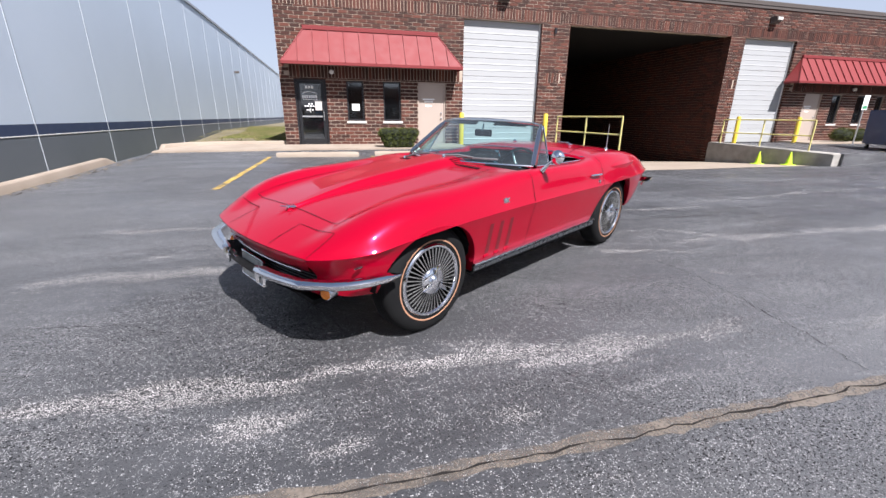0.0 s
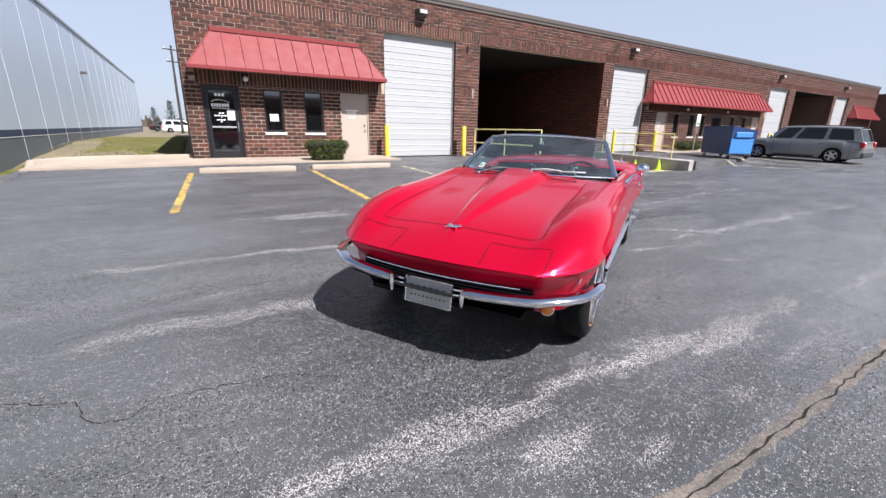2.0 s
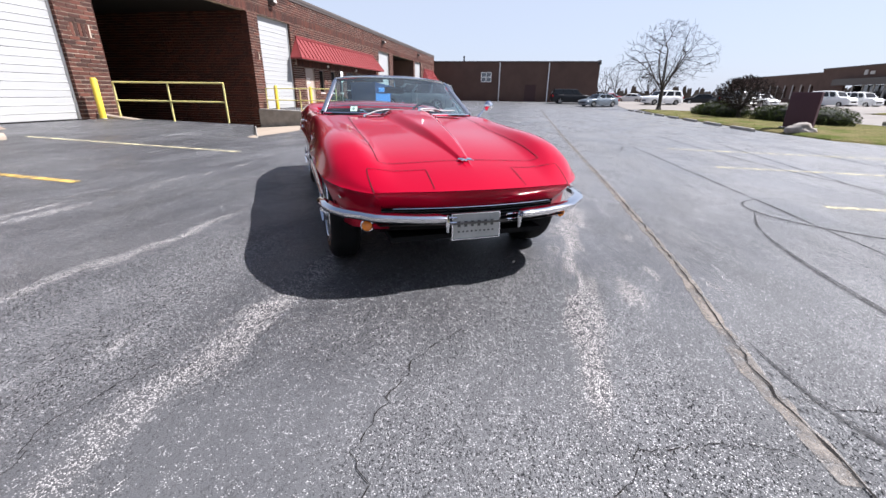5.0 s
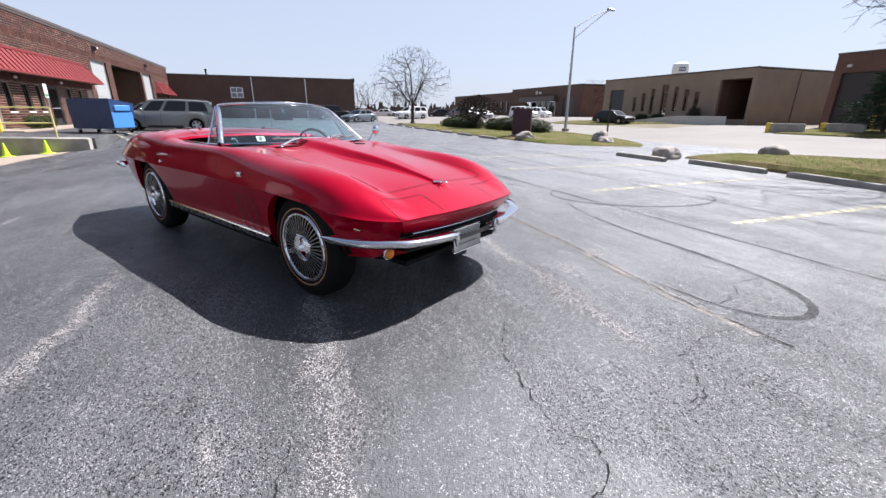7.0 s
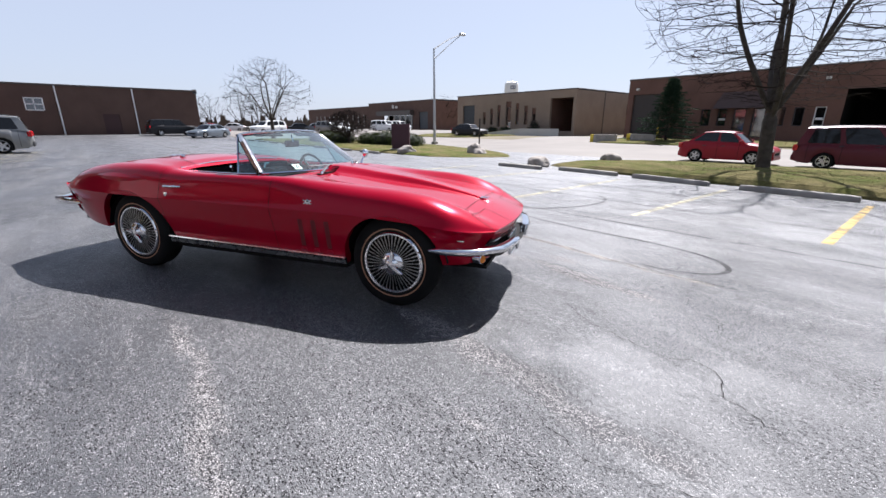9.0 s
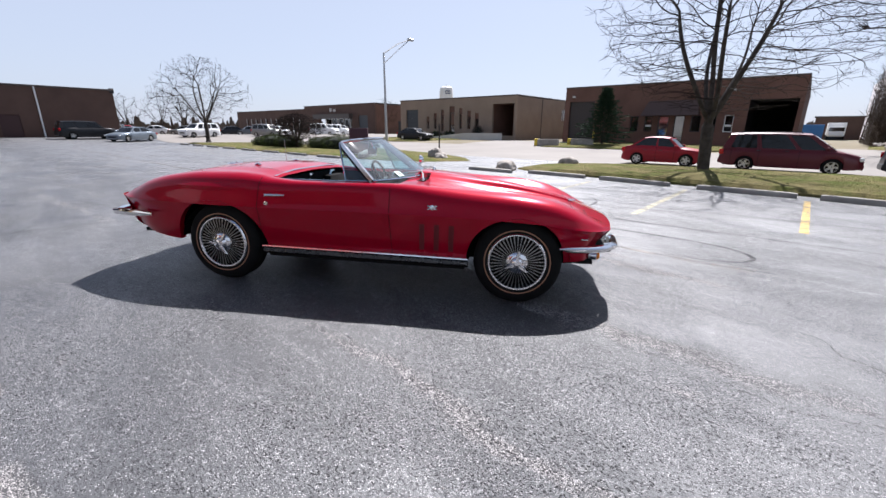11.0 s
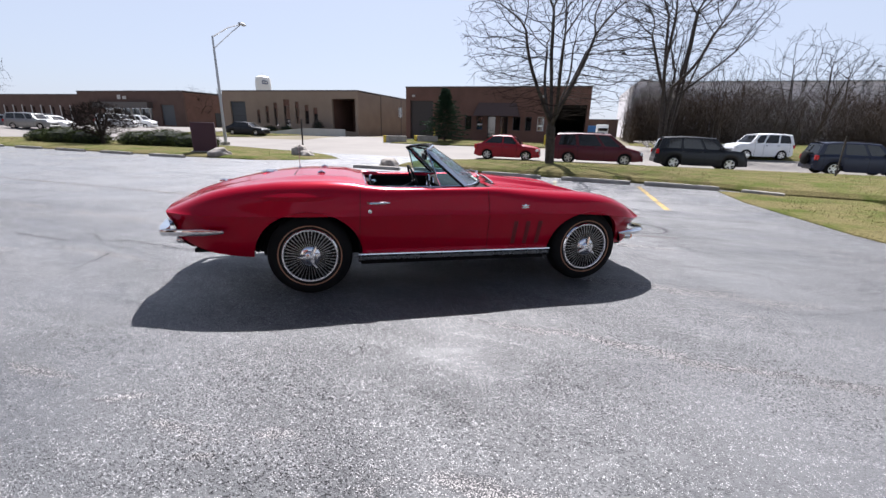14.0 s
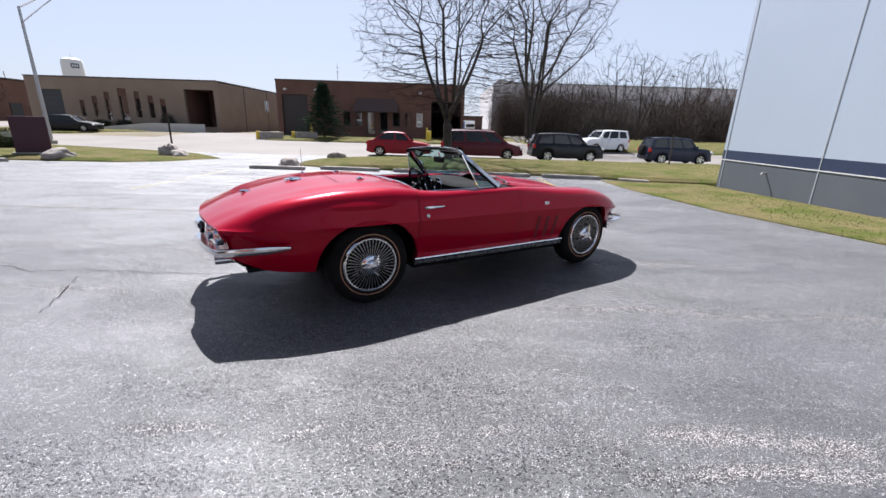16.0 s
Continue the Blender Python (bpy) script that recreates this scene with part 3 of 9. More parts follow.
def lawn(name, outline, height, label, blades, seed, dense_y=None):
    """A low mound of grass inside an outline, with blades on it."""
    rnd = random.Random(seed)
    bm = bmesh.new()
    cx = sum(p[0] for p in outline) / len(outline)
    cy = sum(p[1] for p in outline) / len(outline)
    rings = []
    for k, (s, h) in enumerate(((1.0, -0.03), (0.985, 0.25), (0.94, 0.65), (0.6, 1.0), (0.4, 1.0), (0.2, 1.0))):
        rings.append([bm.verts.new((cx + (x - cx) * s, cy + (y - cy) * s, ground_z(cx + (x - cx) * s, cy + (y - cy) * s) + (h * height if h > 0 else h))) for x, y in outline])
    n = len(outline)
    for a, b in zip(rings, rings[1:]):
        for k in range(n):
            bm.faces.new((a[k], a[(k + 1) % n], b[(k + 1) % n], b[k]))
    bm.faces.new(rings[-1])
    bmesh.ops.recalc_face_normals(bm, faces=bm.faces)
    me = bpy.data.meshes.new(name)
    bm.to_mesh(me)
    bm.free()
    me.materials.append(LAWN)
    ob = new(name, me)
    tagged(ob, label, "lawn", kind="structure")
    xs, ys = [p[0] for p in outline], [p[1] for p in outline]

    def inside(x, y):
        hit = False
        for i in range(n):
            (x1, y1), (x2, y2) = outline[i], outline[i - 1]
            if (y1 > y) != (y2 > y) and x < (x2 - x1) * (y - y1) / (y2 - y1) + x1:
                hit = not hit
        return hit
    v, f, count, tries = [], [], 0, 0
    while count < blades and tries < blades * 6:
        tries += 1
        x, y = rnd.uniform(min(xs), max(xs)), rnd.uniform(min(ys), max(ys))
        if not inside(x, y) or noise.noise((x * 0.5, y * 0.5, seed)) < rnd.uniform(-0.8, 0.0):
            continue
        count += 1
        lo_, hi_ = 0.0, 1.0
        for _k in range(6):
            mid_ = (lo_ + hi_) / 2
            if mid_ > 0 and inside(cx + (x - cx) / mid_, cy + (y - cy) / mid_):
                hi_ = mid_
            else:
                lo_ = mid_
        z = ground_z(x, y) + height * float(np.interp(hi_, (0.6, 0.94, 0.985, 1.0), (1.0, 0.65, 0.25, 0.0)))
        a, w, h = rnd.uniform(0, 6.28), rnd.uniform(0.008, 0.020), rnd.uniform(0.008, 0.035)
        dx, dy = math.cos(a) * w, math.sin(a) * w
        lx, ly = rnd.uniform(-0.05, 0.05), rnd.uniform(-0.05, 0.05)
        i = len(v)
        v += [(x - dx, y - dy, z - 0.02), (x + dx, y + dy, z - 0.02), (x + lx, y + ly, z + h)]
        f.append((i, i + 1, i + 2))
    g = Geo()
    g.v, g.f = v, f
    tagged(g.make("grass", GRASS, kind="stuff"), "patchy spring grass, green and straw coloured", "grass")


lawn("lawn_street_side", [(6.0, -12.6), (6.3, -14.2), (5.8, -16.4), (3.5, -18.4), (-4, -19.2), (-14, -19.6), (-30, -20.0), (-30, -9.8), (-8.4, -9.3), (-6.6, -9.5), (-5.3, -10.6), (-2, -11.2), (4.4, -11.7)], 0.27,
     "raised strip of patchy green and straw grass beside the street", 30000, 3)
lawn("lawn_wall_side", [(-5.15, -7.6), (-5.25, -9.9), (-6.8, -9.7), (-8.47, -9.4), (-8.47, 3.4), (-6.9, 2.8), (-6.2, -1.5), (-5.5, -4.1)], 0.07, "patchy grass and soil along the grey wall", 3000, 4)
lawn("lawn_island", [(10.3, -15.3), (11.2, -12.7), (12.4, -11.7), (16, -11.35), (27, -11.3), (45, -13.2), (46, -21), (34, -22), (23.5, -21.7), (14.5, -18.4), (11.6, -16.8)], 0.20,
     "green grass island with hedges and boulders", 17000, 5)
lawn("lawn_across", [(15.4, -32.5), (15.8, -36.5), (14.6, -38.4), (9.8, -39.2), (0, -39.5), (0, -34), (9, -32.6)], 0.12, "green lawn before a brown brick unit", 5000, 7)
lawn("lawn_tan_unit", [(42, -32.5), (44, -36), (43, -38), (36, -41), (30, -39.5), (33, -34), (37, -32.4)], 0.12, "green lawn before a tan brick unit", 4000, 9)
lawn("lawn_gap", [(-8.45, 10.9), (-6.4, 11.6), (-2.9, 12.0), (-2.8, 40), (-8.4, 40)], 0.04, "strip of green grass between two buildings", 7000, 11)
lawn("rough_verge", [(-9, -30.5), (-6.5, -42), (-8, -60), (-70, -70), (-70, -31)], 0.4, "rough brown verge with litter and stubble", 9000, 13)


def ribbon(name, pts, width, mat, lift, label, category, step=0.12, jitter=0.0, seed=1, taper=False, kind="structure", spread=(0.5, 1.3)):
    """A flat strip that follows the ground along a line."""
    if name == "tyre_mark":               # round off the corners
        for _ in range(3):
            pts = [pts[0]] + [(a[0] + (b[0] - a[0]) * t, a[1] + (b[1] - a[1]) * t) for a, b in zip(pts, pts[1:]) for t in (.25, .75)] + [pts[-1]]
    rnd = random.Random(seed)
    path = []
    for (x0, y0), (x1, y1) in zip(pts, pts[1:]):
        n = max(1, int(math.hypot(x1 - x0, y1 - y0) / step))
        path += [(x0 + (x1 - x0) * k / n + rnd.gauss(0, jitter), y0 + (y1 - y0) * k / n + rnd.gauss(0, jitter)) for k in range(n)]
    path.append(pts[-1])
    rows = []
    for i, (x, y) in enumerate(path):
        ax, ay = path[max(i - 1, 0)]
        bx, by = path[min(i + 1, len(path) - 1)]
        d = math.hypot(bx - ax, by - ay) or 1
        w = width / 2 * (rnd.uniform(*spread) if jitter else 1)
        if taper:
            w *= max(0.15, min(1, 3 * i / len(path), 3 * (len(path) - 1 - i) / len(path)))
        nx, ny = -(by - ay) / d * w, (bx - ax) / d * w
        rows.append([(x + nx, y + ny, ground_z(x + nx, y + ny) + lift), (x - nx, y - ny, ground_z(x - nx, y - ny) + lift)])
    ob = Geo().grid(rows).make(name, mat, kind=kind)
    return tagged(ob, label, category)


# parking lines
for x0, x1, y0, y1, mt in ((-2.98, -2.72, 3.45, 8.05, YELLOW_LINE), (-0.15, -0.02, 3.4, 7.9, YELLOW_LINE), (2.58, 2.72, 3.3, 8.1, PALE_LINE), (-3.12, -3.17, -5.4, -9.9, YELLOW_LINE),
                           (-0.85, -0.72, -5.2, -10.1, PALE_LINE), (1.45, 1.87, -5.05, -10.1, PALE_LINE), (4.3, 4.6, -5.0, -10.4, PALE_LINE), (7.0, 7.3, -5.0, -9.8, PALE_LINE)):
    ribbon("parking_line", [(x0, y0), (x1, y1)], 0.11, mt, 0.005, "worn yellow parking line on the asphalt" if mt is YELLOW_LINE else "faded pale parking line on the asphalt", "road marking", 0.3)
for k in range(6):
    ribbon("hatch_line", [(17.2 + k * 1.3, 2.6), (18.4 + k * 1.3, 7.2)], 0.10, PALE_LINE, 0.005, "faded hatched line in front of the shops", "road marking", 0.4)
for k in range(7):
    ribbon("parking_line", [(17.5 + 3.0 * k, -7.2), (17.9 + 3.0 * k, -11.6)], 0.1, PALE_LINE, 0.005, "faded pale parking line on the asphalt", "road marking", 0.4)

# seams, cracks and tyre marks
ribbon("pavement_seam", [(-2.75, -2.66), (-2.2, -2.62), (-1.0, -2.70), (1.5, -2.72), (8, -2.68), (20, -2.7), (34, -2.75)], 0.088, SEAM_FILL, 0.004, "pale crumbled seam in the asphalt", "seam", 0.06, 0.003, 3, spread=(0.72, 1.22))
ribbon("crack", [(-2.9, -2.70), (-2.2, -2.635), (-1.0, -2.71), (1.5, -2.73), (8, -2.68), (20, -2.70), (34, -2.75)], 0.0075, CRACK, 0.007, "dark open crack along the seam", "crack", 0.075, 0.007, 4, spread=(0.2, 1.9))
for i, pts in enumerate(([(7.67, -3.48), (7.88, -4.46)], [(8.32, -.64), (8.11, -1.08), (8.22, -2.42)], [(4.27, 2.18), (4.26, 1.5), (4.36, .68), (4.41, .08)], [(5.24, .61), (4.27, .62)],
                         [(6.82, -2.02), (5.74, -2.57), (5.66, -3.61), (6.79, -3.91)], [(8.01, -1.31), (7.03, -2.25), (6.51, -3.23), (6.2, -4.13)], [(3.49, .53), (3.12, 1.31)], [(4.47, .27), (3.99, .44), (3.65, .35), (2.6, .38), (2.0, .34)])):
    ribbon("crack", pts, 0.0085, CRACK, 0.005, "sealed dark crack in the asphalt", "crack", 0.06, 0.014, 60 + i, spread=(0.4, 1.5))
for i, pts in enumerate(([(1.73, -.95), (1.78, -1.4), (1.73, -1.86), (1.68, -2.31), (1.6, -2.66)],
                         [(-2.13, -1.34), (-2.43, -1.18), (-2.7, -1.13), (-2.87, -1.11), (-2.97, -1.1), (-3.05, -1.18), (-3.12, -1.19), (-3.23, -1.13), (-3.3, -0.95), (-3.6, -0.8)],
                         [(-2.15, -3.65), (-2.15, -3.27), (-2.29, -3.16), (-2.36, -2.92), (-2.33, -2.69)],
                         [(-2.66, -2.57), (-2.64, -2.39), (-2.72, -2.16), (-2.75, -2.02), (-2.88, -1.97), (-3.03, -1.87), (-3.04, -1.74)])):
    ribbon("crack", pts, 0.0036, CRACK, 0.005, "thin branching crack in the asphalt", "crack", 0.03, 0.009, 80 + i, spread=(0.3, 1.7))
for i, pts in enumerate(([(-2.15, -0.19), (-2.30, -0.42), (-2.47, -0.43)], [(-2.7, -0.14), (-3.08, -0.05), (-3.45, -0.2), (-3.9, -0.5), (-4.2, -0.54)], [(0.1, 1.95), (-0.1, 1.7), (0, 1.45)], [(7.8, -1.2), (7.8, -2.1), (7.7, -2.75), (7.9, -4.1)], [(4.3, 0.5), (3.9, 1.0), (3.75, 1.35)],
                         [(5.6, 0.75), (4.94, 0.66), (4.2, 0.50), (3.54, 0.41), (2.58, 0.43), (2.2, 0.5)],
                         [(6.5, -2.07), (5.6, -1.9), (4.9, -1.3), (4.17, -0.76)], [(4.17, -0.76), (4.3, -1.5), (4.36, -2.14), (4.9, -2.6)], [(8.5, 0.2), (7, 0.1), (6.2, 0.3), (5.6, 0.75)],
                         [(-1.6, -4.6), (-2.1, -4.1), (-2.04, -3.81)], [(-2.9, 3.6), (-3.4, 2.9), (-3.5, 2.2)], [(-4.6, -1.6), (-4.2, -2.0), (-3.9, -2.62)], [(6.0, -4.6), (9, -4.2), (14, -4.4)], [(3, 2.6), (5, 2.5), (7.5, 2.9)])):
    ribbon("crack", pts, 0.0026, CRACK, 0.005, "thin branching crack in the asphalt", "crack", 0.03, 0.010, 10 + i, spread=(0.3, 1.7))


def arc_pts(cx, cy, rx, ry, a0, a1, turn=0, n=26):
    out = []
    for k in range(n + 1):
        a = radians(a0 + (a1 - a0) * k / n)
        x, y = rx * math.cos(a), ry * math.sin(a)
        c, s = math.cos(radians(turn)), math.sin(radians(turn))
        out.append((cx + x * c - y * s, cy + x * s + y * c))
    return out


ribbon("tyre_mark", arc_pts(0.95, -5.4, 0.85, 1.35, 20, 330, -10), 0.05, TYRE_MARK, 0.005, "dark looping tyre mark on the asphalt", "tyre mark", taper=True)
ribbon("tyre_mark", [(1.0, -4.1), (0.2, -3.75), (-0.8, -3.66), (-1.8, -3.7), (-2.4, -3.6), (-2.68, -3.35), (-2.7, -3.05), (-2.45, -2.8), (-1.9, -2.72)], 0.055, TYRE_MARK, 0.005,
       "dark looping tyre mark on the asphalt", "tyre mark", taper=True)
for i, (p, q, r) in enumerate((((-4.6, -6.6), (0.5, -6.2), (9, -6.9)), ((-4.8, -8.6), (0.6, -8.2), (8, -8.6)), ((-4.5, -4.6), (1.5, -4.4), (7, -4.2)), ((0.6, -7.2), (4.5, -6.0), (11, -5.8)))):
    ribbon("tyre_mark", [p, q, r], 0.045, TYRE_MARK, 0.005, "faint straight tyre mark on the asphalt", "tyre mark", 0.25, 0.008, 40 + i)


# ---- the long brick building ----
FY, TOP = 11.4, 5.74
OPENINGS = [  # x0, x1, z0, z1
    (-2.18, -1.16, 0.2, 2.42), (-0.50, 0.09, 1.07, 2.38), (0.75, 1.38, 1.07, 2.38), (1.99, 3.01, 0.2, 2.39),
    (3.64, 6.66, 0.1, 4.50), (7.80, 15.36, -0.7, 4.53), (16.12, 19.0, 0.1, 4.50), (20.28, 21.35, 0.2, 2.42),
    (22.04, 22.62, 1.05, 2.36), (23.68, 24.30, 1.05, 2.36), (25.0, 25.5, 1.05, 2.36), (26.2, 27.5, 0.2, 2.40), (28.6, 29.2, 1.05, 2.36), (30.2, 30.8, 1.05, 2.36), (31.6, 32.6, 0.2, 2.40),
    (33.4, 36.4, 0.1, 4.50), (37.5, 45.2, -0.2, 4.53), (45.8, 48.7, 0.1, 4.50)]
XS0, XS1 = -2.60, 56.2
JT = 0.0085                           # half a mortar joint
BL, BH = 0.305, 0.118                 # brick module


def band_cells(holes, x0, x1, z0, z1):
    """Splits a wall into rectangles round its openings."""
    zs = sorted({z0, z1, *[min(max(v, z0), z1) for h in holes for v in h[2:]]})
    for a, b in zip(zs, zs[1:]):
        mid = (a + b) / 2
        cut = sorted((h[0], h[1]) for h in holes if h[2] < mid < h[3])
        x = x0
        for p, q in cut:
            if p > x:
                yield x, p, a, b
            x = max(x, q)
        if x < x1:
            yield x, x1, a, b


wall = Geo()
for a, b, z0, z1 in band_cells(OPENINGS, XS0, XS1, -0.3, TOP):
    wall.box(a, b, FY, FY + 0.32, z0, z1)
front_wall = wall.make("wall_south", MORTAR, kind="structure")
tagged(front_wall, "long wall of brown brick with pale mortar", "wall")
shell = Geo()
shell.box(XS0, XS0 + 0.3, FY + 0.32, 46, -0.2, TOP)
shell.box(XS1 - 0.3, XS1, FY + 0.32, 46, -0.2, TOP)
shell.box(XS0, XS1, 46, 46.3, -0.2, TOP)
tagged(shell.make("wall_side", FAR_BRICK, kind="structure"), "plain brown brick side wall", "wall")
tagged(Geo().box(XS0 + 0.05, XS1 - 0.05, FY + 0.05, 46.2, TOP - 0.25, TOP - 0.05).make("roof", SHADE_AND_ROOF_BLACK, kind="structure"), "flat dark roof behind the parapet", "roof")
cop = Geo()
cop.box(XS0 - 0.05, XS1 + 0.05, FY - 0.07, FY + 0.4, TOP, TOP + 0.17, 0.015)
cop.box(XS0 - 0.05, XS1 + 0.05, FY - 0.045, FY - 0.012, TOP - 0.10, TOP, 0.0)
tagged(cop.make("trim", COPING, kind="structure"), "dark brown metal coping along the parapet", "coping")


def dock_bay(x0, x1, z0, zt, depth, label):
    g = Geo()
    y0, y1 = FY + 0.32, FY + depth
    g.box(x0 - 0.25, x0, y0, y1, -1.4, zt + 0.3)
    g.box(x1, x1 + 0.25, y0, y1, -1.4, zt + 0.3)
    g.box(x0, x1, y1, y1 + 0.2, -1.4, zt + 0.3)
    # the near bay's shade is put into its wall and ceiling colour
    tagged(g.make("wall_bay", SHADE_AND_ROOF_BLACK if x0 < 10 else FAR_BRICK, kind="structure"), label, "wall")
    tagged(Geo().box(x0, x1, y0, y1, zt + 0.01, zt + 0.25).make("ceiling", SHADE_AND_ROOF_BLACK, kind="structure"), "soffit coloured near black for the shade in a loading bay", "ceiling")


dock_bay(7.80, 15.36, -1, 4.53, 13.5, "walls coloured near black for the shade deep in the covered loading bay")
dock_bay(37.5, 45.2, -0.2, 4.53, 9.0, "brown walls of a far loading bay")

SOLDIERS = [(-2.6, XS1, 4.56, 4.90), (-2.3, 3.55, 2.44, 2.82), (19.4, 33.2, 2.44, 2.82)]
PANELS = [(6.95, 7.55, 2.498, 2.852), (15.55, 15.95, 2.498, 2.852)]


def brick_slots():
    """Places of all facing bricks: x, z, width, height, upright or not."""
    slots = []
    row, z = 0, 0.02
    while z < TOP - 0.06:
        x = XS0 - (BL / 2 if row % 2 else 0)
        while x < XS1:
            slots.append((x, z, BL, BH))
            x += BL
        row, z = row + 1, z + BH
    out = []
    for x, z, w, h in slots:
        a, b = max(x + JT, XS0), min(x + w - JT, XS1)
        z0, z1 = z + 0.0125, z + h - 0.0125
        pieces = [(a, b)]
        cut = False
        for c in SOLDIERS + PANELS:
            if c[0] < b and c[1] > a and c[2] < z1 and c[3] > z0:
                if c[1] - c[0] < 1 and (a < c[0] - .04 or b > c[1] + .04):
                    pieces = [(u, v) for u, v in ((a, min(b, c[0] - JT)), (max(a, c[1] + JT), b)) if v - u > .012]
                elif c[2] - z0 > .03:
                    z1 = c[2] - JT
                elif z1 - c[3] > .03:
                    z0 = c[3] + JT
                else:
                    cut = True
        if cut:
            continue
        for p, q, lo, hi in OPENINGS:
            if lo < z1 - 0.03 and hi > z0 + 0.03:
                nxt = []
                for u, v in pieces:
                    if p < v and q > u:
                        nxt += [(u, min(v, p)), (max(u, q), v)]
                    else:
                        nxt.append((u, v))
                pieces = nxt
        out += [(u, z0, v - u, z1 - z0) for u, v in pieces if v - u > 0.012]
    for p, q, lo, hi in SOLDIERS + PANELS:
        w = 0.112
        n = int((q - p) / w)
        for k in range(n):
            u = p + k * w + 0.010
            if not any(o[0] < u + w - 0.020 and o[1] > u and o[2] < hi - 0.03 and o[3] > lo + 0.03 for o in OPENINGS):
                out.append((u, lo + 0.004, w - 0.020, hi - lo - 0.008))
    return out


BRICKS = brick_slots()
near = sorted(BRICKS, key=lambda s: abs(s[0] + s[2] / 2 - 1.2) + abs(s[1] - 1.7) * 1.4)[:300]
near_set = set(near)
rest = Geo()
brnd = random.Random(5)
for s in BRICKS:
    if s in near_set:
        continue
    x, z, w, h = s
    d = brnd.uniform(0.010, 0.017)
    rest.box(x, x + w, FY - d, FY + 0.004, z, z + h)
# the side wall of the loading bay seen from the lot
z, row = -1.2, 0
while z < 4.5:
    y = FY + 0.02 - (BL / 2 if row % 2 else 0)
    while y < FY + 13.2:
        a = max(y + JT, FY + 0.02)
        rest.box(15.348, 15.362, a, y + BL - JT, z + JT, z + BH - JT)
        y += BL
    z, row = z + BH, row + 1
for o in OPENINGS:                       # brick returns at the tall openings
    if o[3] < 3 or o[0] == 15.36:
        continue
    z, row = 0.02, 0
    while z < o[3] - 0.05:
        cut = 0.10 if row % 2 else 0.20
        for a, b in ((FY - 0.012, FY + cut - JT), (FY + cut + JT, FY + 0.33)):
            rest.box(o[0] - 0.004, o[0] + 0.011, a, b, z + JT, z + BH - JT)
            rest.box(o[1] - 0.011, o[1] + 0.004, a, b, z + JT, z + BH - JT)
        z, row = z + BH, row + 1
rest.make("brick_field", BRICK, front_wall, kind="stuff", label="brown bricks with pale joints")
tagged(Geo().box(15.36, 15.375, FY + 0.02, FY + 13.4, -1.3, 4.53).make("wall_bay_facing", MORTAR, kind="structure"), "mortar backing of the bay's brick side", "wall")

# ---- doors, windows, roller doors ----
def window_unit(name, x0, x1, z0, z1, card=False):
    e = empty(name, pose(0, 0, 0), "narrow black-framed window with a pale stone sill", "window", kind="structure")
    fr = Geo()
    for a, b, c, d in ((x0, x1, z0, z0 + 0.06), (x0, x1, z1 - 0.06, z1), (x0, x0 + 0.06, z0 + 0.06, z1 - 0.06), (x1 - 0.06, x1, z0 + 0.06, z1 - 0.06)):
        fr.box(a, b, FY + 0.06, FY + 0.14, c, d, 0.006)
    fr.make("window_frame", BLACK_ALU, e)
    Geo().box(x0 + 0.05, x1 - 0.05, FY + 0.10, FY + 0.112, z0 + 0.05, z1 - 0.05).make("pane", DARK_GLASS, e)
    Geo().box(x0 - 0.04, x1 + 0.04, FY - 0.05, FY + 0.12, z0 - 0.085, z0 - 0.004, 0.01).make("window_sill", SILL, e)
    if card:
        Geo().box(x0 + 0.17, x0 + 0.43, FY + 0.092, FY + 0.098, z0 + 0.34, z0 + 0.56).make("notice", WHITE_PAINT, e, label="white paper notice")
        for k in range(3):
            Geo().box(x0 + 0.19, x0 + 0.41, FY + 0.088, FY + 0.091, z0 + 0.37 + 0.05 * k, z0 + 0.385 + 0.05 * k).make("notice_line", INK, e)
    return e


wins = [(o, i == 0) for i, o in enumerate([OPENINGS[1], OPENINGS[2], OPENINGS[8], OPENINGS[9], OPENINGS[10], OPENINGS[12], OPENINGS[13]])]
for k, (o, card) in enumerate(wins):
    window_unit("window_%d" % (k + 1), *o, card=card)


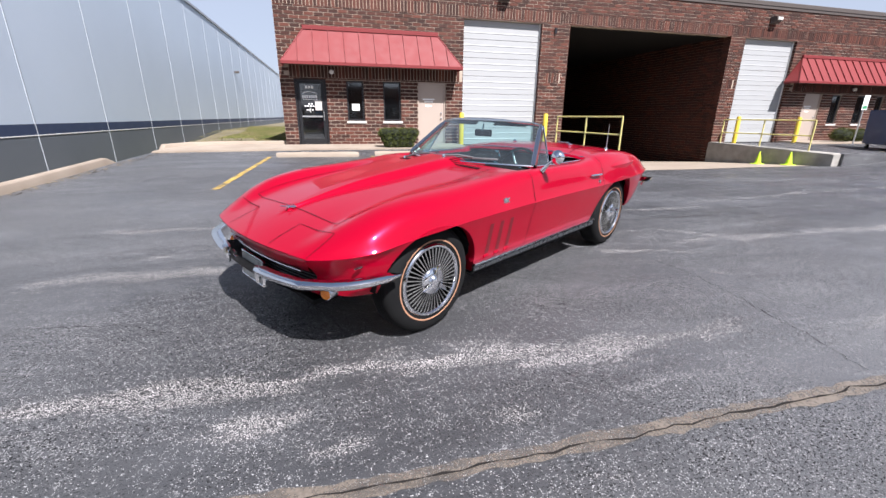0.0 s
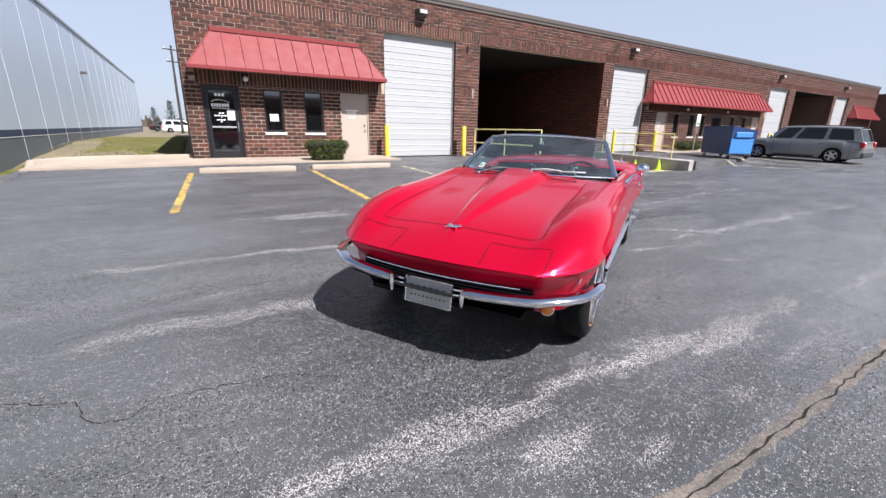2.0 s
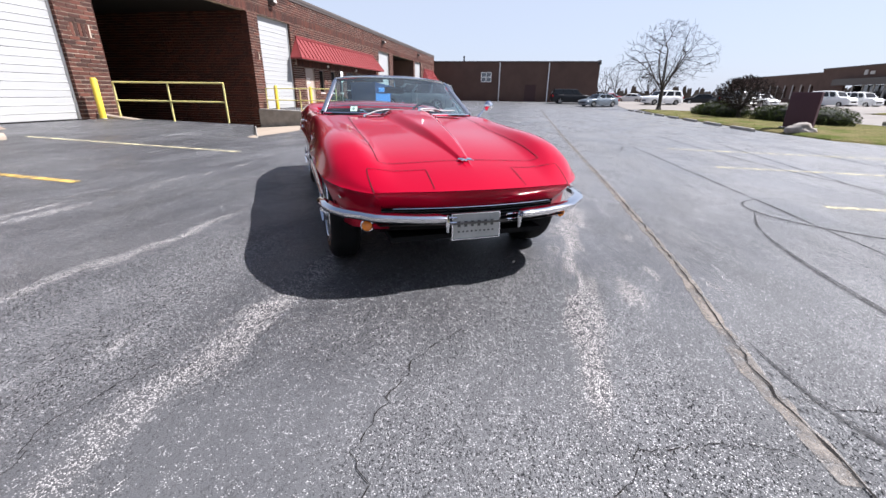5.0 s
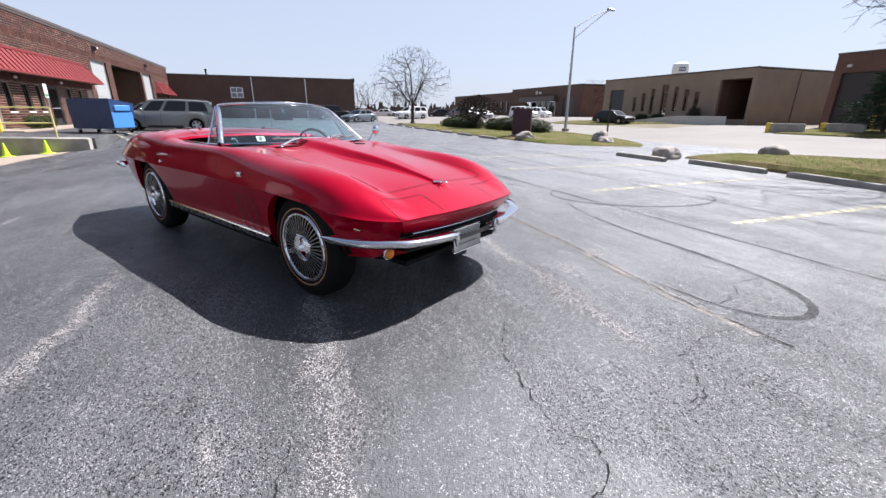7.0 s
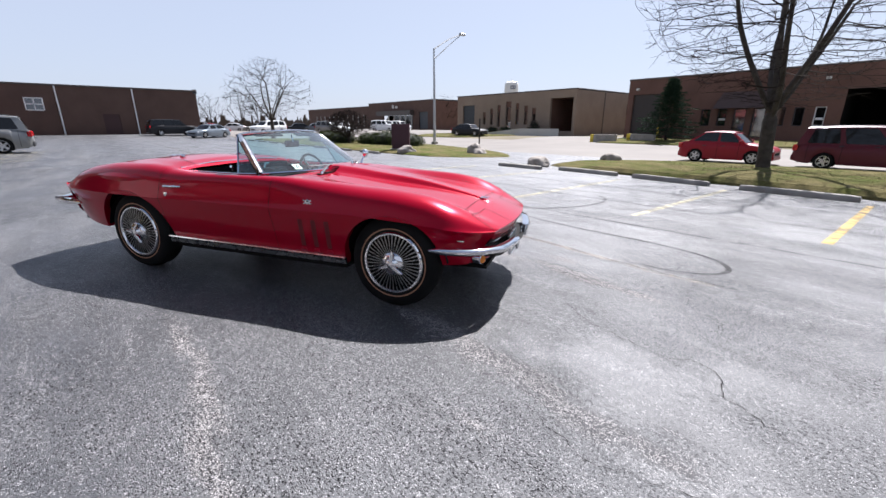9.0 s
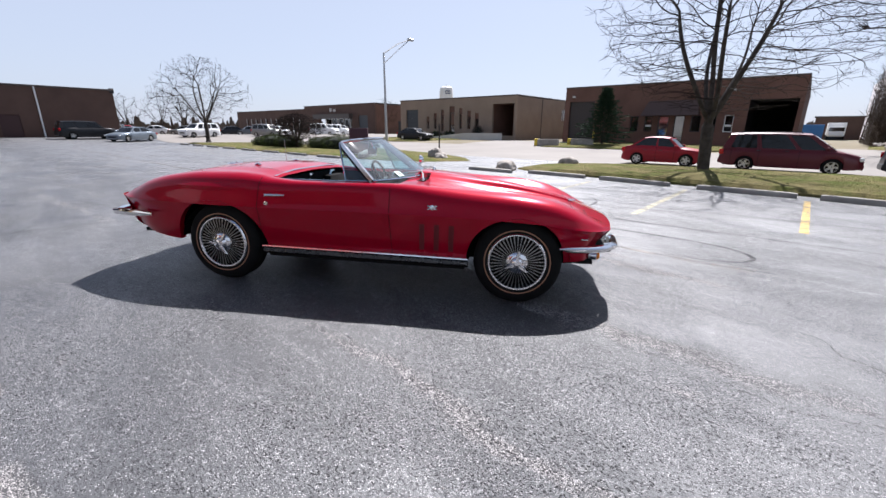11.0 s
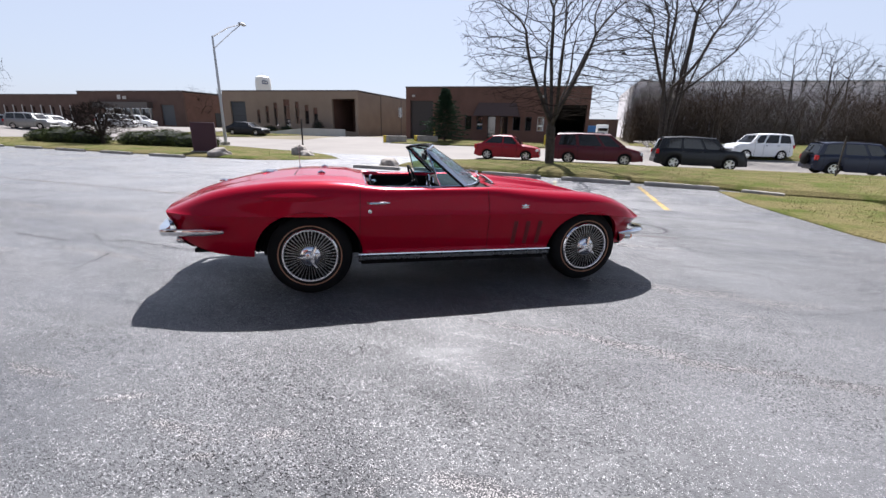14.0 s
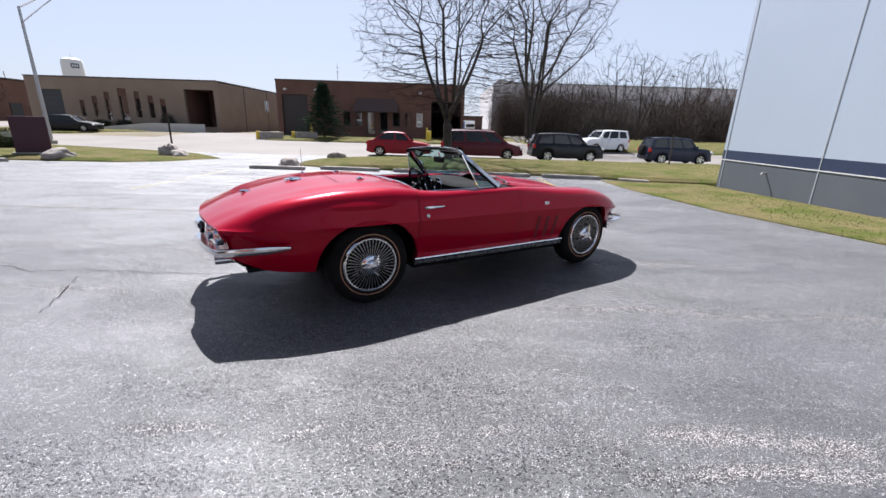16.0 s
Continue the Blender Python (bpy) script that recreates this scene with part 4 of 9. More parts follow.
def glazed_door(name, x0, x1, z0, z1, full):
    e = empty(name, pose(0, 0, 0), "black-framed glazed entrance door with white lettering" if full else "black-framed glazed shop entrance", "door", kind="structure")
    fr = Geo()
    fr.box(x0, x0 + 0.07, FY + 0.04, FY + 0.14, z0, z1, 0.006)
    fr.box(x1 - 0.07, x1, FY + 0.04, FY + 0.14, z0, z1, 0.006)
    fr.box(x0 + 0.07, x1 - 0.07, FY + 0.04, FY + 0.14, z1 - 0.08, z1, 0.006)
    fr.make("door_frame", BLACK_ALU, e)
    lf = Geo()
    a, b = x0 + 0.08, x1 - 0.08
    lf.box(a, a + 0.09, FY + 0.055, FY + 0.115, z0 + 0.03, z1 - 0.09, 0.004)
    lf.box(b - 0.09, b, FY + 0.055, FY + 0.115, z0 + 0.03, z1 - 0.09, 0.004)
    lf.box(a + 0.09, b - 0.09, FY + 0.055, FY + 0.115, z0 + 0.03, z0 + 0.24, 0.004)
    lf.box(a + 0.09, b - 0.09, FY + 0.055, FY + 0.115, z1 - 0.17, z1 - 0.09, 0.004)
    lf.make("door_leaf", BLACK_ALU, e)
    Geo().box(a + 0.08, b - 0.08, FY + 0.08, FY + 0.09, z0 + 0.22, z1 - 0.15).make("pane", DARK_GLASS, e)
    Geo().box(a + 0.09, b - 0.09, FY + 0.03, FY + 0.054, z0 + 0.98, z0 + 1.03, 0.006).make("push_bar", STEEL, e)
    Geo().tube([(b - 0.05, FY + 0.05, z0 + 0.88), (b - 0.05, FY - 0.01, z0 + 0.90), (b - 0.05, FY - 0.01, z0 + 1.14), (b - 0.05, FY + 0.05, z0 + 1.16)], 0.012, 6).make("door_handle", STEEL, e)
    if full:
        bars = [(0.34, 0.62, 1.90, 1.985), (0.22, 0.72, 1.60, 1.69), (0.24, 0.72, 1.545, 1.57), (0.40, 0.56, 1.395, 1.43), (0.27, 0.62, 1.325, 1.36), (0.44, 0.50, 1.27, 1.29), (0.33, 0.58, 1.20, 1.235), (0.42, 0.50, 1.15, 1.17)]
        for u, v, p, q in bars:
            n = max(1, int((v - u) / 0.07))
            for k in range(n):
                w = (v - u) / n
                Geo().box(x0 + u + k * w, x0 + u + k * w + w * 0.72, FY + 0.074, FY + 0.079, z0 + p, z0 + q).make("lettering_bar", WHITE_PAINT, e)
        Geo().grid([[(x0 + 0.22 + 0.5 * t, FY + 0.076, z0 + 1.72 + 0.075 * math.sin(math.pi * t ** 0.8)), (x0 + 0.22 + 0.5 * t, FY + 0.076, z0 + 1.735 + 0.075 * math.sin(math.pi * t ** 0.8))] for t in np.linspace(0, 1, 14)]).make("logo_sweep", WHITE_PAINT, e)
        Geo().box(x0 + 0.62, x0 + 0.84, FY + 0.07, FY + 0.077, z0 + 1.21, z0 + 1.52).make("notice", SILL, e, label="pale paper notice")
    return e


glazed_door("door_1", *OPENINGS[0], True)
glazed_door("door_2", *OPENINGS[11], False)


def slab_door(name, o):
    x0, x1, z0, z1 = o
    e = empty(name, pose(0, 0, 0), "flat taupe steel door with a round knob", "door", kind="structure")
    fr = Geo()
    fr.box(x0, x0 + 0.05, FY + 0.03, FY + 0.16, z0, z1, 0.005)
    fr.box(x1 - 0.05, x1, FY + 0.03, FY + 0.16, z0, z1, 0.005)
    fr.box(x0 + 0.05, x1 - 0.05, FY + 0.03, FY + 0.16, z1 - 0.05, z1, 0.005)
    fr.make("door_frame", TAUPE, e)
    Geo().box(x0 + 0.055, x1 - 0.055, FY + 0.06, FY + 0.11, z0 + 0.01, z1 - 0.055, 0.004).make("door_leaf", TAUPE, e)
    for h in (0.98, 1.16):
        Geo().lathe([(0.0, -0.05), (0.026, -0.045), (0.03, -0.02), (0.018, 0.0), (0.03, 0.01)], 12, pose(x1 - 0.15, FY + 0.05, z0 + h)).make("door_knob", STEEL, e, smooth=True)
    for u, v, h in ((0.18, 0.62, 1.60), (0.24, 0.56, 1.52), (0.28, 0.52, 1.38)):
        Geo().box(x0 + u, x0 + v, FY + 0.055, FY + 0.059, z0 + h, z0 + h + 0.05).make("lettering_bar", WHITE_PAINT, e)
    Geo().box(x0, x1, FY + 0.0, FY + 0.2, z0 - 0.06, z0 + 0.008, 0.005).make("threshold", SILL, e)


slab_door("door_3", OPENINGS[3])
slab_door("door_4", OPENINGS[7])
slab_door("door_5", OPENINGS[14])


def roller_door(name, o, y, panels=7):
    x0, x1, z0, z1 = o
    e = empty(name, pose(0, 0, 0), "closed white sectional overhead door with shallow ribs", "overhead door", kind="structure")
    h = (z1 - z0) / panels
    for k in range(panels):
        g = Geo()
        a = z0 + k * h
        g.box(x0 + 0.03, x1 - 0.03, y, y + 0.05, a + 0.004, a + h - 0.004, 0.008)
        for r in range(2):
            zz = a + h * (0.33 + 0.34 * r)
            g.add([(xx, y + dy, zz + dz) for xx in (x0 + .03, x1 - .03) for dy, dz in ((0, .03), (-.010, .012), (-.010, 0), (0.001, -.010))], [(0, 4, 5, 1), (1, 5, 6, 2), (2, 6, 7, 3)])
        g.make("door_panel", WHITE_DOOR, e)
    Geo().box(x0 - 0.0, x0 + 0.045, y - 0.05, y - 0.002, z0, z1, 0.004).make("side_track", WHITE_PAINT, e)
    Geo().box(x1 - 0.045, x1, y - 0.05, y - 0.002, z0, z1, 0.004).make("side_track", WHITE_PAINT, e)
    Geo().box(x0 + 0.05, x1 - 0.05, y - 0.02, y + 0.04, z0 - 0.02, z0 + 0.004, 0.004).make("bottom_seal", BLACK_TRIM, e)


for k, o in enumerate((OPENINGS[4], OPENINGS[6], OPENINGS[15], OPENINGS[17])):
    roller_door("overhead_door_%d" % (k + 1), (o[0], o[1], 0.22, o[3]), FY + 0.16)
roller_door("overhead_door_5", (8.2, 11.2, 0.35, 3.3), FY + 13.3, 6)


def awning(x0, x1, t0, t1, label, seams):
    e = empty("metal_awning", pose((x0 + x1) / 2, FY, 2.85), label, "awning")
    cx = (x0 + x1) / 2
    yb, zb, yt, zt = -0.70, 0.0, -0.05, 1.03
    A, B, C, D = (x0 - cx, yb, zb), (x1 - cx, yb, zb), (t1 - cx, yt, zt), (t0 - cx, yt, zt)
    g = Geo()
    g.add([A, B, C, D, (x0 - cx, -0.02, zb), (x1 - cx, -0.02, zb), (t0 - cx, -0.02, zt), (t1 - cx, -0.02, zt)],
          [(0, 1, 2, 3), (0, 3, 6, 4), (1, 5, 7, 2), (3, 2, 7, 6), (0, 4, 5, 1)])
    g.make("sheet", AWNING, e)
    f = Geo()
    f.box(x0 - cx - 0.02, x1 - cx + 0.02, yb - 0.02, yb + 0.02, zb - 0.09, zb + 0.01, 0.008)
    f.box(x0 - cx - 0.02, x0 - cx + 0.02, yb + 0.02, -0.03, zb - 0.09, zb + 0.01, 0.008)
    f.box(x1 - cx - 0.02, x1 - cx + 0.02, yb + 0.02, -0.03, zb - 0.09, zb + 0.01, 0.008)
    f.make("fascia", AWNING, e)
    Geo().box(t0 - cx - 0.03, t1 - cx + 0.03, yt - 0.05, -0.005, zt - 0.03, zt + 0.10, 0.012).make("top_flashing", AWNING, e)
    for k in range(1, seams):
        xb = x0 - cx + (x1 - x0) * k / seams
        u = xb
        top = min(max(u, t0 - cx), t1 - cx)
        if u < t0 - cx:
            s = (u - (x0 - cx)) / (t0 - x0)
        elif u > t1 - cx:
            s = ((x1 - cx) - u) / (x1 - t1)
        else:
            s = 1.0
        p0 = Vector((u, yb, zb))
        p1 = Vector((u, yb + (yt - yb) * s, zb + (zt - zb) * s))
        n = Vector((0, -(zt - zb), (yt - yb))).normalized() * -1
        n = Vector((0, -(zt - zb), (yt - yb)))
        n = n.normalized() if n.y < 0 else -n.normalized()
        w = Vector((0.012, 0, 0))
        h = Vector((0, -0.035, 0.022))
        Geo().add([p0 - w, p0 + w, p1 + w, p1 - w, p0 - w * 0.6 + h, p0 + w * 0.6 + h, p1 + w * 0.6 + h, p1 - w * 0.6 + h],
                  [(4, 5, 6, 7), (0, 1, 5, 4), (2, 3, 7, 6), (1, 2, 6, 5), (3, 0, 4, 7)]).make("seam_rib", AWNING, e)
    for a, b in ((A, D), (B, C)):
        Geo().tube([a, b], 0.022, 6).make("hip_cap", AWNING, e)


awning(-2.45, 3.42, -1.74, 2.68, "red standing-seam metal awning over a shop front", 12)
awning(18.75, 32.7, 19.5, 31.9, "long red standing-seam metal awning over a shop front", 30)
awning(49.6, 56.0, 50.3, 55.3, "far red standing-seam metal awning", 12)


def wall_pack(x):
    e = empty("wall_light", pose(x, FY, 5.24), "dark bronze floodlight on the brick parapet", "wall light", "floodlights along the parapet")
    Geo().box(-0.20, 0.20, -0.09, -0.016, -0.14, 0.14, 0.02).make("back_box", COPING, e)
    g = Geo()
    rows = [[(-0.19, -0.09, 0.12), (0.19, -0.09, 0.12), (0.19, -0.09, -0.13), (-0.19, -0.09, -0.13)], [(-0.16, -0.27, 0.10), (0.16, -0.27, 0.10), (0.16, -0.30, -0.05), (-0.16, -0.30, -0.05)]]
    g.grid(rows, closed=True)
    g.add(rows[1], [(0, 1, 2, 3)])
    g.make("hood", COPING, e)
    Geo().box(-0.13, 0.13, -0.305, -0.290, -0.04, 0.07, 0.004).make("lens", SILL, e)


for x in (5.09, 17.4, 34.45, 47.2):
    wall_pack(x)
for x in (-0.95, 23.2, 27.9):
    e = empty("soffit_light", pose(x, FY - 0.05, 2.62), "small round white lamp under the awning", "wall light", "round lamps under the awnings")
    Geo().lathe([(0.0, -0.11), (0.05, -0.10), (0.075, -0.06), (0.075, -0.02), (0.05, 0.0)], 16).make("globe", WHITE_PAINT, e, smooth=True)
    Geo().lathe([(0.045, -0.02), (0.055, 0.0), (0.055, 0.035)], 12).make("base", STEEL, e, smooth=True)

# conduit box and small fixtures on the pier
e = empty("junction_box", pose(7.2, FY - 0.014, 4.28), "small dark conduit box on a brick pier", "junction box")
Geo().box(-0.05, 0.05, -0.06, 0.0, -0.10, 0.10, 0.01).make("box", BLACK_ALU, e)

# ---- pavement and kerbs ----
def slab(name, outline, z_over, thick, mat, label, category, kind="structure"):
    bm = bmesh.new()
    top = [bm.verts.new((x, y, ground_z(min(max(x, -50), 7.3), y) + z_over)) for x, y in outline]
    bot = [bm.verts.new((x, y, ground_z(min(max(x, -50), 7.3), y) - thick)) for x, y in outline]
    bm.faces.new(top)
    n = len(outline)
    for k in range(n):
        bm.faces.new((top[k], bot[k], bot[(k + 1) % n], top[(k + 1) % n]))
    bmesh.ops.recalc_face_normals(bm, faces=bm.faces)
    bmesh.ops.bevel(bm, geom=[ed for ed in bm.edges if all(v in top for v in ed.verts)], offset=0.02, segments=2, affect="EDGES")
    me = bpy.data.meshes.new(name)
    bm.to_mesh(me)
    bm.free()
    me.materials.append(mat)
    ob = new(name, me)
    return tagged(ob, label, category, kind=kind)


slab("pavement", [(-6.0, 9.5), (-2.5, 9.75), (3.5, 9.75), (3.5, FY - 0.02), (-2.62, FY - 0.02), (-2.62, 11.9), (-6.0, 11.9)], 0.05, 0.3, CONCRETE, "pale concrete path before the shop front", "pavement")
slab("pavement", [(19.3, 9.9), (33.3, 9.9), (33.3, FY - 0.02), (19.3, FY - 0.02)], 0.05, 0.3, CONCRETE, "pale concrete path before the shop front", "pavement")


def kerb_run(pts, w, h, label):
    rows = []
    for i, (x, y) in enumerate(pts):
        ax, ay = pts[max(i - 1, 0)]
        bx, by = pts[min(i + 1, len(pts) - 1)]
        d = math.hypot(bx - ax, by - ay)
        nx, ny = -(by - ay) / d, (bx - ax) / d
        z = ground_z(min(x, 7.3), y)
        rows.append([(x + nx * s, y + ny * s, z + k) for s, k in ((-w / 2, -0.2), (-w / 2, h - 0.03), (-w / 2 + 0.03, h), (w / 2 - 0.03, h), (w / 2, h - 0.03), (w / 2, -0.2))])
    g = Geo().grid(rows)
    g.add(rows[0], [tuple(range(6))])
    g.add(rows[-1], [tuple(range(6))[::-1]])
    return tagged(g.make("kerb", CONCRETE, smooth=True, kind="structure", angle=50), label, "kerb")


kerb_run([(-6.0, -1.2), (-5.95, 1), (-5.93, 4), (-6.05, 7), (-6.15, 9.5), (-6.05, 10.6), (-5.6, 11.35), (-4.8, 11.7), (-3.6, 11.85), (-2.64, 11.88)], 0.17, 0.15, "pale concrete kerb along the lot's edge")
kerb_run([(7.2, 11.36), (7.2, 6.25)], 0.36, 0.10, "pale concrete kerb beside the sunken dock")
# dock retaining wall
dw = Geo()
rows = []
for y in (11.38, 9.0, 7.5, 6.50, 6.40):
    s = 0.03 if y < 6.45 else 0.0
    top = SLOPE * y + 0.015
    rows.append([(15.24 + s, y, -1.6), (15.24 + s, y, top - 0.03 - s), (15.27 + s, y, top - s), (15.64 - s, y, top - s), (15.67 - s, y, top - 0.03 - s), (15.67 - s, y, -1.0)])
dw.grid(rows)
dw.add(rows[-1], [tuple(range(6))])
tagged(dw.make("dock_wall", OLD_CONCRETE, smooth=True, kind="structure"), "stained concrete retaining wall of the truck dock", "retaining wall")
dl = Geo().box(7.38, 7.425, 6.25, 11.38, -1.6, 0.10)
apron = [[(x, y, ground_z(x, y) + .006) for y in [6.9 + .1 * math.sin(x * 1.7)] + list(np.linspace(7.4, 24.5, 18))] for x in np.linspace(7.44, 15.24, 14)]
tagged(Geo().grid(apron, flip=True).make("dock_apron", CONCRETE, kind="structure"), "pale concrete apron sloping down into the truck dock", "pavement")
tagged(dl.make("dock_wall_west", OLD_CONCRETE, kind="structure"), "stained concrete side of the truck dock", "retaining wall")
tagged(Geo().box(7.43, 7.8, FY - 0.02, FY + 13.5, -1.6, 0.2).make("dock_side", OLD_CONCRETE, kind="structure"), "concrete edge inside the bay", "retaining wall")


def guard_rail(x, ys, z0, z1, lean, label):
    e = empty("guard_rail", pose(x, ys[0], z0), label, "guard rail")
    for y in ys:
        Geo().tube([(0, y - ys[0], -0.06), (0, y - ys[0], z1 - z0)], 0.026, 8).make("post", PALE_YELLOW, e, smooth=True)
    for h in (z1 - z0, (z1 - z0) * 0.5):
        Geo().tube([(0, 0, h), (0, ys[-1] - ys[0], h)], 0.024, 8).make("rail", PALE_YELLOW, e, smooth=True)


guard_rail(7.25, (7.0, 8.85, 10.75), 0.24, 1.27, 0, "faded yellow pipe rail beside the truck dock")
guard_rail(15.46, (7.35, 9.2, 11.0), 0.15, 1.21, 0, "faded yellow pipe rail on the dock wall")


def bollard(x, y, h):
    z = ground_z(min(x, 7.3), y) if x < 7.4 else (0.2 if x < 30 else 0.2)
    e = empty("bollard", pose(x, y, z), "yellow painted steel bollard beside an overhead door", "bollard", "bollards by the overhead doors")
    Geo().tube([(0, 0, -0.1), (0, 0, h - 0.05), (0, 0, h)], [0.085, 0.085, 0.06], 14).make("post", YELLOW, e, smooth=True)
    Geo().lathe([(0.085, 0.0), (0.10, 0.0), (0.10, 0.02)], 14, pose(0, 0, 0, 90)).make("base_ring", OLD_CONCRETE, e)


for x, y in ((3.50, 10.95), (6.85, 10.95), (16.0, 10.8), (19.35, 10.7), (33.2, 10.8), (36.7, 10.8)):
    bollard(x, y, 1.15)


def cone(y, z):
    e = empty("traffic_cone", pose(14.95, y, z), "lime yellow plastic cone at the dock wall", "traffic cone", "cones at the dock wall")
    Geo().lathe([(0.155, 0.0), (0.15, 0.03), (0.11, 0.05), (0.02, 0.48), (0.0, 0.48)], 16, pose(0, 0, 0, 90)).make("cone_body", LIME, e, smooth=True)
    Geo().box(-0.17, 0.17, -0.17, 0.17, 0.0, 0.035, 0.01).make("foot", LIME, e)


cone(8.7, ground_z(14.95, 8.7))
cone(7.55, ground_z(14.95, 7.55))


def wheel_stop(x0, y0, x1, y1, old, group):
    n = math.hypot(x1 - x0, y1 - y0)
    cx, cy = (x0 + x1) / 2, (y0 + y1) / 2
    e = empty("wheel_stop", pose(cx, cy, ground_z(cx, cy), 1.2 if abs(cy) < 22 else 0, 0, math.degrees(math.atan2(y1 - y0, x1 - x0))),
              "weathered grey concrete wheel stop" if old else "pale concrete wheel stop before the shop front", "wheel stop", group)
    g = Geo()
    prof = [(-0.085, 0.0), (-0.085, 0.05), (-0.06, 0.115), (-0.045, 0.125), (0.045, 0.125), (0.06, 0.115), (0.085, 0.05), (0.085, 0.0)]
    rr = random.Random(int(x0 * 100))
    rows = []
    for k in range(13):
        u = k / 12
        s = 0.82 if k in (0, 12) else 1.0
        rows.append([((u - 0.5) * n, p[0] * s + rr.uniform(-0.003, 0.003), p[1] * (0.9 if k in (0, 12) else 1.0) + (rr.uniform(-0.004, 0.004) if p[1] else -0.002)) for p in prof])
    g.grid(rows)
    g.add(rows[0], [tuple(range(8))])
    g.add(rows[-1], [tuple(range(8))[::-1]])
    g.make("block", OLD_CONCRETE if old else CONCRETE, e, smooth=True, angle=35)
    for u in (-0.38, 0.38):
        Geo().tube([(u * n, 0, 0.10), (u * n, 0, 0.129)], 0.012, 6).make("pin", STEEL, e)


for a in ((6.95, -10.75, 5.0, -10.7), (4.55, -11.15, 2.4, -11.0), (1.88, -10.95, -0.2, -10.65), (-0.9, -10.55, -2.98, -10.4), (-3.4, -10.45, -5.35, -10.1), (-5.75, -9.6, -6.6, -9.2)):
    wheel_stop(*a, True, "wheel stops by the grass")
for k in range(8):
    x = 15.5 + 3.3 * k
    wheel_stop(x, -10.75 - 0.08 * k, x + 2.1, -10.8 - 0.08 * k, True, "wheel stops by the grass")
for a in ((-2.55, 8.05, -0.4, 7.9), (0.05, 8.05, 2.25, 7.95)):
    wheel_stop(*a, False, "wheel stops at the shop front")

# ---- the tall grey building ----
GX = -8.5
# wall faces the lot at x = GX, runs along y
gw = Geo()
Y0, Y1, GT = -8.75, 77.0, 7.25
gw.box(GX - 0.3, GX, Y0, Y1, 0.97, GT)
wall_g = gw.make("wall_grey", GREY_PANEL, kind="structure")
tagged(wall_g, "tall pale grey insulated panel wall", "wall")
tagged(Geo().box(GX - 0.3, GX + 0.004, Y0 - 0.002, Y1, 0.70, 0.97).make("wall_band", NAVY_PANEL, kind="structure"), "dark navy stripe along the grey wall", "wall band")
tagged(Geo().box(GX - 0.3, GX + 0.002, Y0, Y1, -1.0, 0.70).make("wall_base", BASE_PANEL, kind="structure"), "dark grey base of the grey wall", "wall base")
tagged(Geo().box(GX, GX + 0.012, Y0, Y1, 0.675, 0.70).make("trim", WHITE_PAINT, kind="structure"), "thin white trim under the navy stripe", "trim")
tagged(Geo().box(GX - 40, GX - 0.3, Y0, Y0 + 0.3, -1, GT).make("wall_grey_end", GREY_PANEL, kind="structure"), "pale grey end wall", "wall")
tagged(Geo().box(GX - 40, GX - 0.3, Y1 - 0.3, Y1, -1, GT).make("wall_grey_back", GREY_PANEL, kind="structure"), "pale grey back wall", "wall")
tagged(Geo().box(GX - 40, GX + 0.06, Y0 - 0.06, Y1, GT, GT + 0.14).make("roof_grey", STEEL, kind="structure"), "metal roof edge of the grey building", "roof edge")
y = -8.62
k = 0
while y < Y1 - 1:
    Geo().box(GX, GX + 0.010, y - 0.014, y + 0.014, -0.6, GT).make("panel_joint", JOINT, wall_g, label="raised joint strip")
    y += 3.24 if k == 0 else 3.72
    k += 1
for yy, zz in ((36.0, 4.6), (-6.9, 0.42)):
    e = empty("wall_fixture", pose(GX, yy, zz), "small dark fixture on the grey wall", "wall fixture")
    if zz > 1:
        Geo().box(0.0, 0.35, -0.12, 0.12, -0.06, 0.10, 0.02).make("lamp_head", COPING, e)
    else:
        Geo().tube([(0, 0, 0.05), (0.10, 0, 0.05), (0.13, 0, 0.0)], 0.02, 8).make("spout", STEEL, e)

# ---- the red roadster ----
CAR = Matrix.Rotation(radians(1.2), 4, "X") @ pose(0.0845, -0.339, 0, 0, 0, 210.66)
roadster = empty("roadster", CAR, "glossy red vintage two-seat convertible parked with its roof down", "car")
XF, XR = 2.0, -2.28                    # nose and tail on the centre line
y_crease = pchip([(-2.28, .70), (-2.15, .775), (-1.9, .835), (-1.55, .868), (-1.2445, .880), (-.9, .880), (-.5, .870), (0, .862), (.4, .862), (.8, .872), (1.2445, .878), (1.5, .862), (1.7, .838), (1.8, .805), (1.88, .765), (1.95, .70), (2.0, .61)])
z_crease = pchip([(-2.28, .688), (-2.0, .678), (-1.6, .672), (-1.2, .668), (-.5, .668), (.3, .668), (.9, .666), (1.3, .652), (1.7, .616), (2.0, .585)])
y_crown = pchip([(-2.28, .56), (-2.0, .62), (-1.6, .68), (-1.2, .69), (-.9, .70), (-.7, .735), (-.4, .755), (.1, .75), (.5, .70), (.9, .665), (1.3, .655), (1.7, .64), (1.9, .60), (2.0, .55)])
z_crown = pchip([(-2.28, .697), (-2.15, .757), (-1.95, .838), (-1.7, .892), (-1.4, .925), (-1.1, .932), (-.9, .92), (-.75, .895), (-.5, .880), (0, .882), (.3, .885), (.6, .868), (.9, .852), (1.2, .838), (1.45, .805), (1.7, .735), (1.88, .655), (2.0, .592)])
y_valley = pchip([(-2.28, .38), (-1.6, .46), (-.8, .48), (.2, .52), (.8, .50), (1.4, .47), (2.0, .42)])
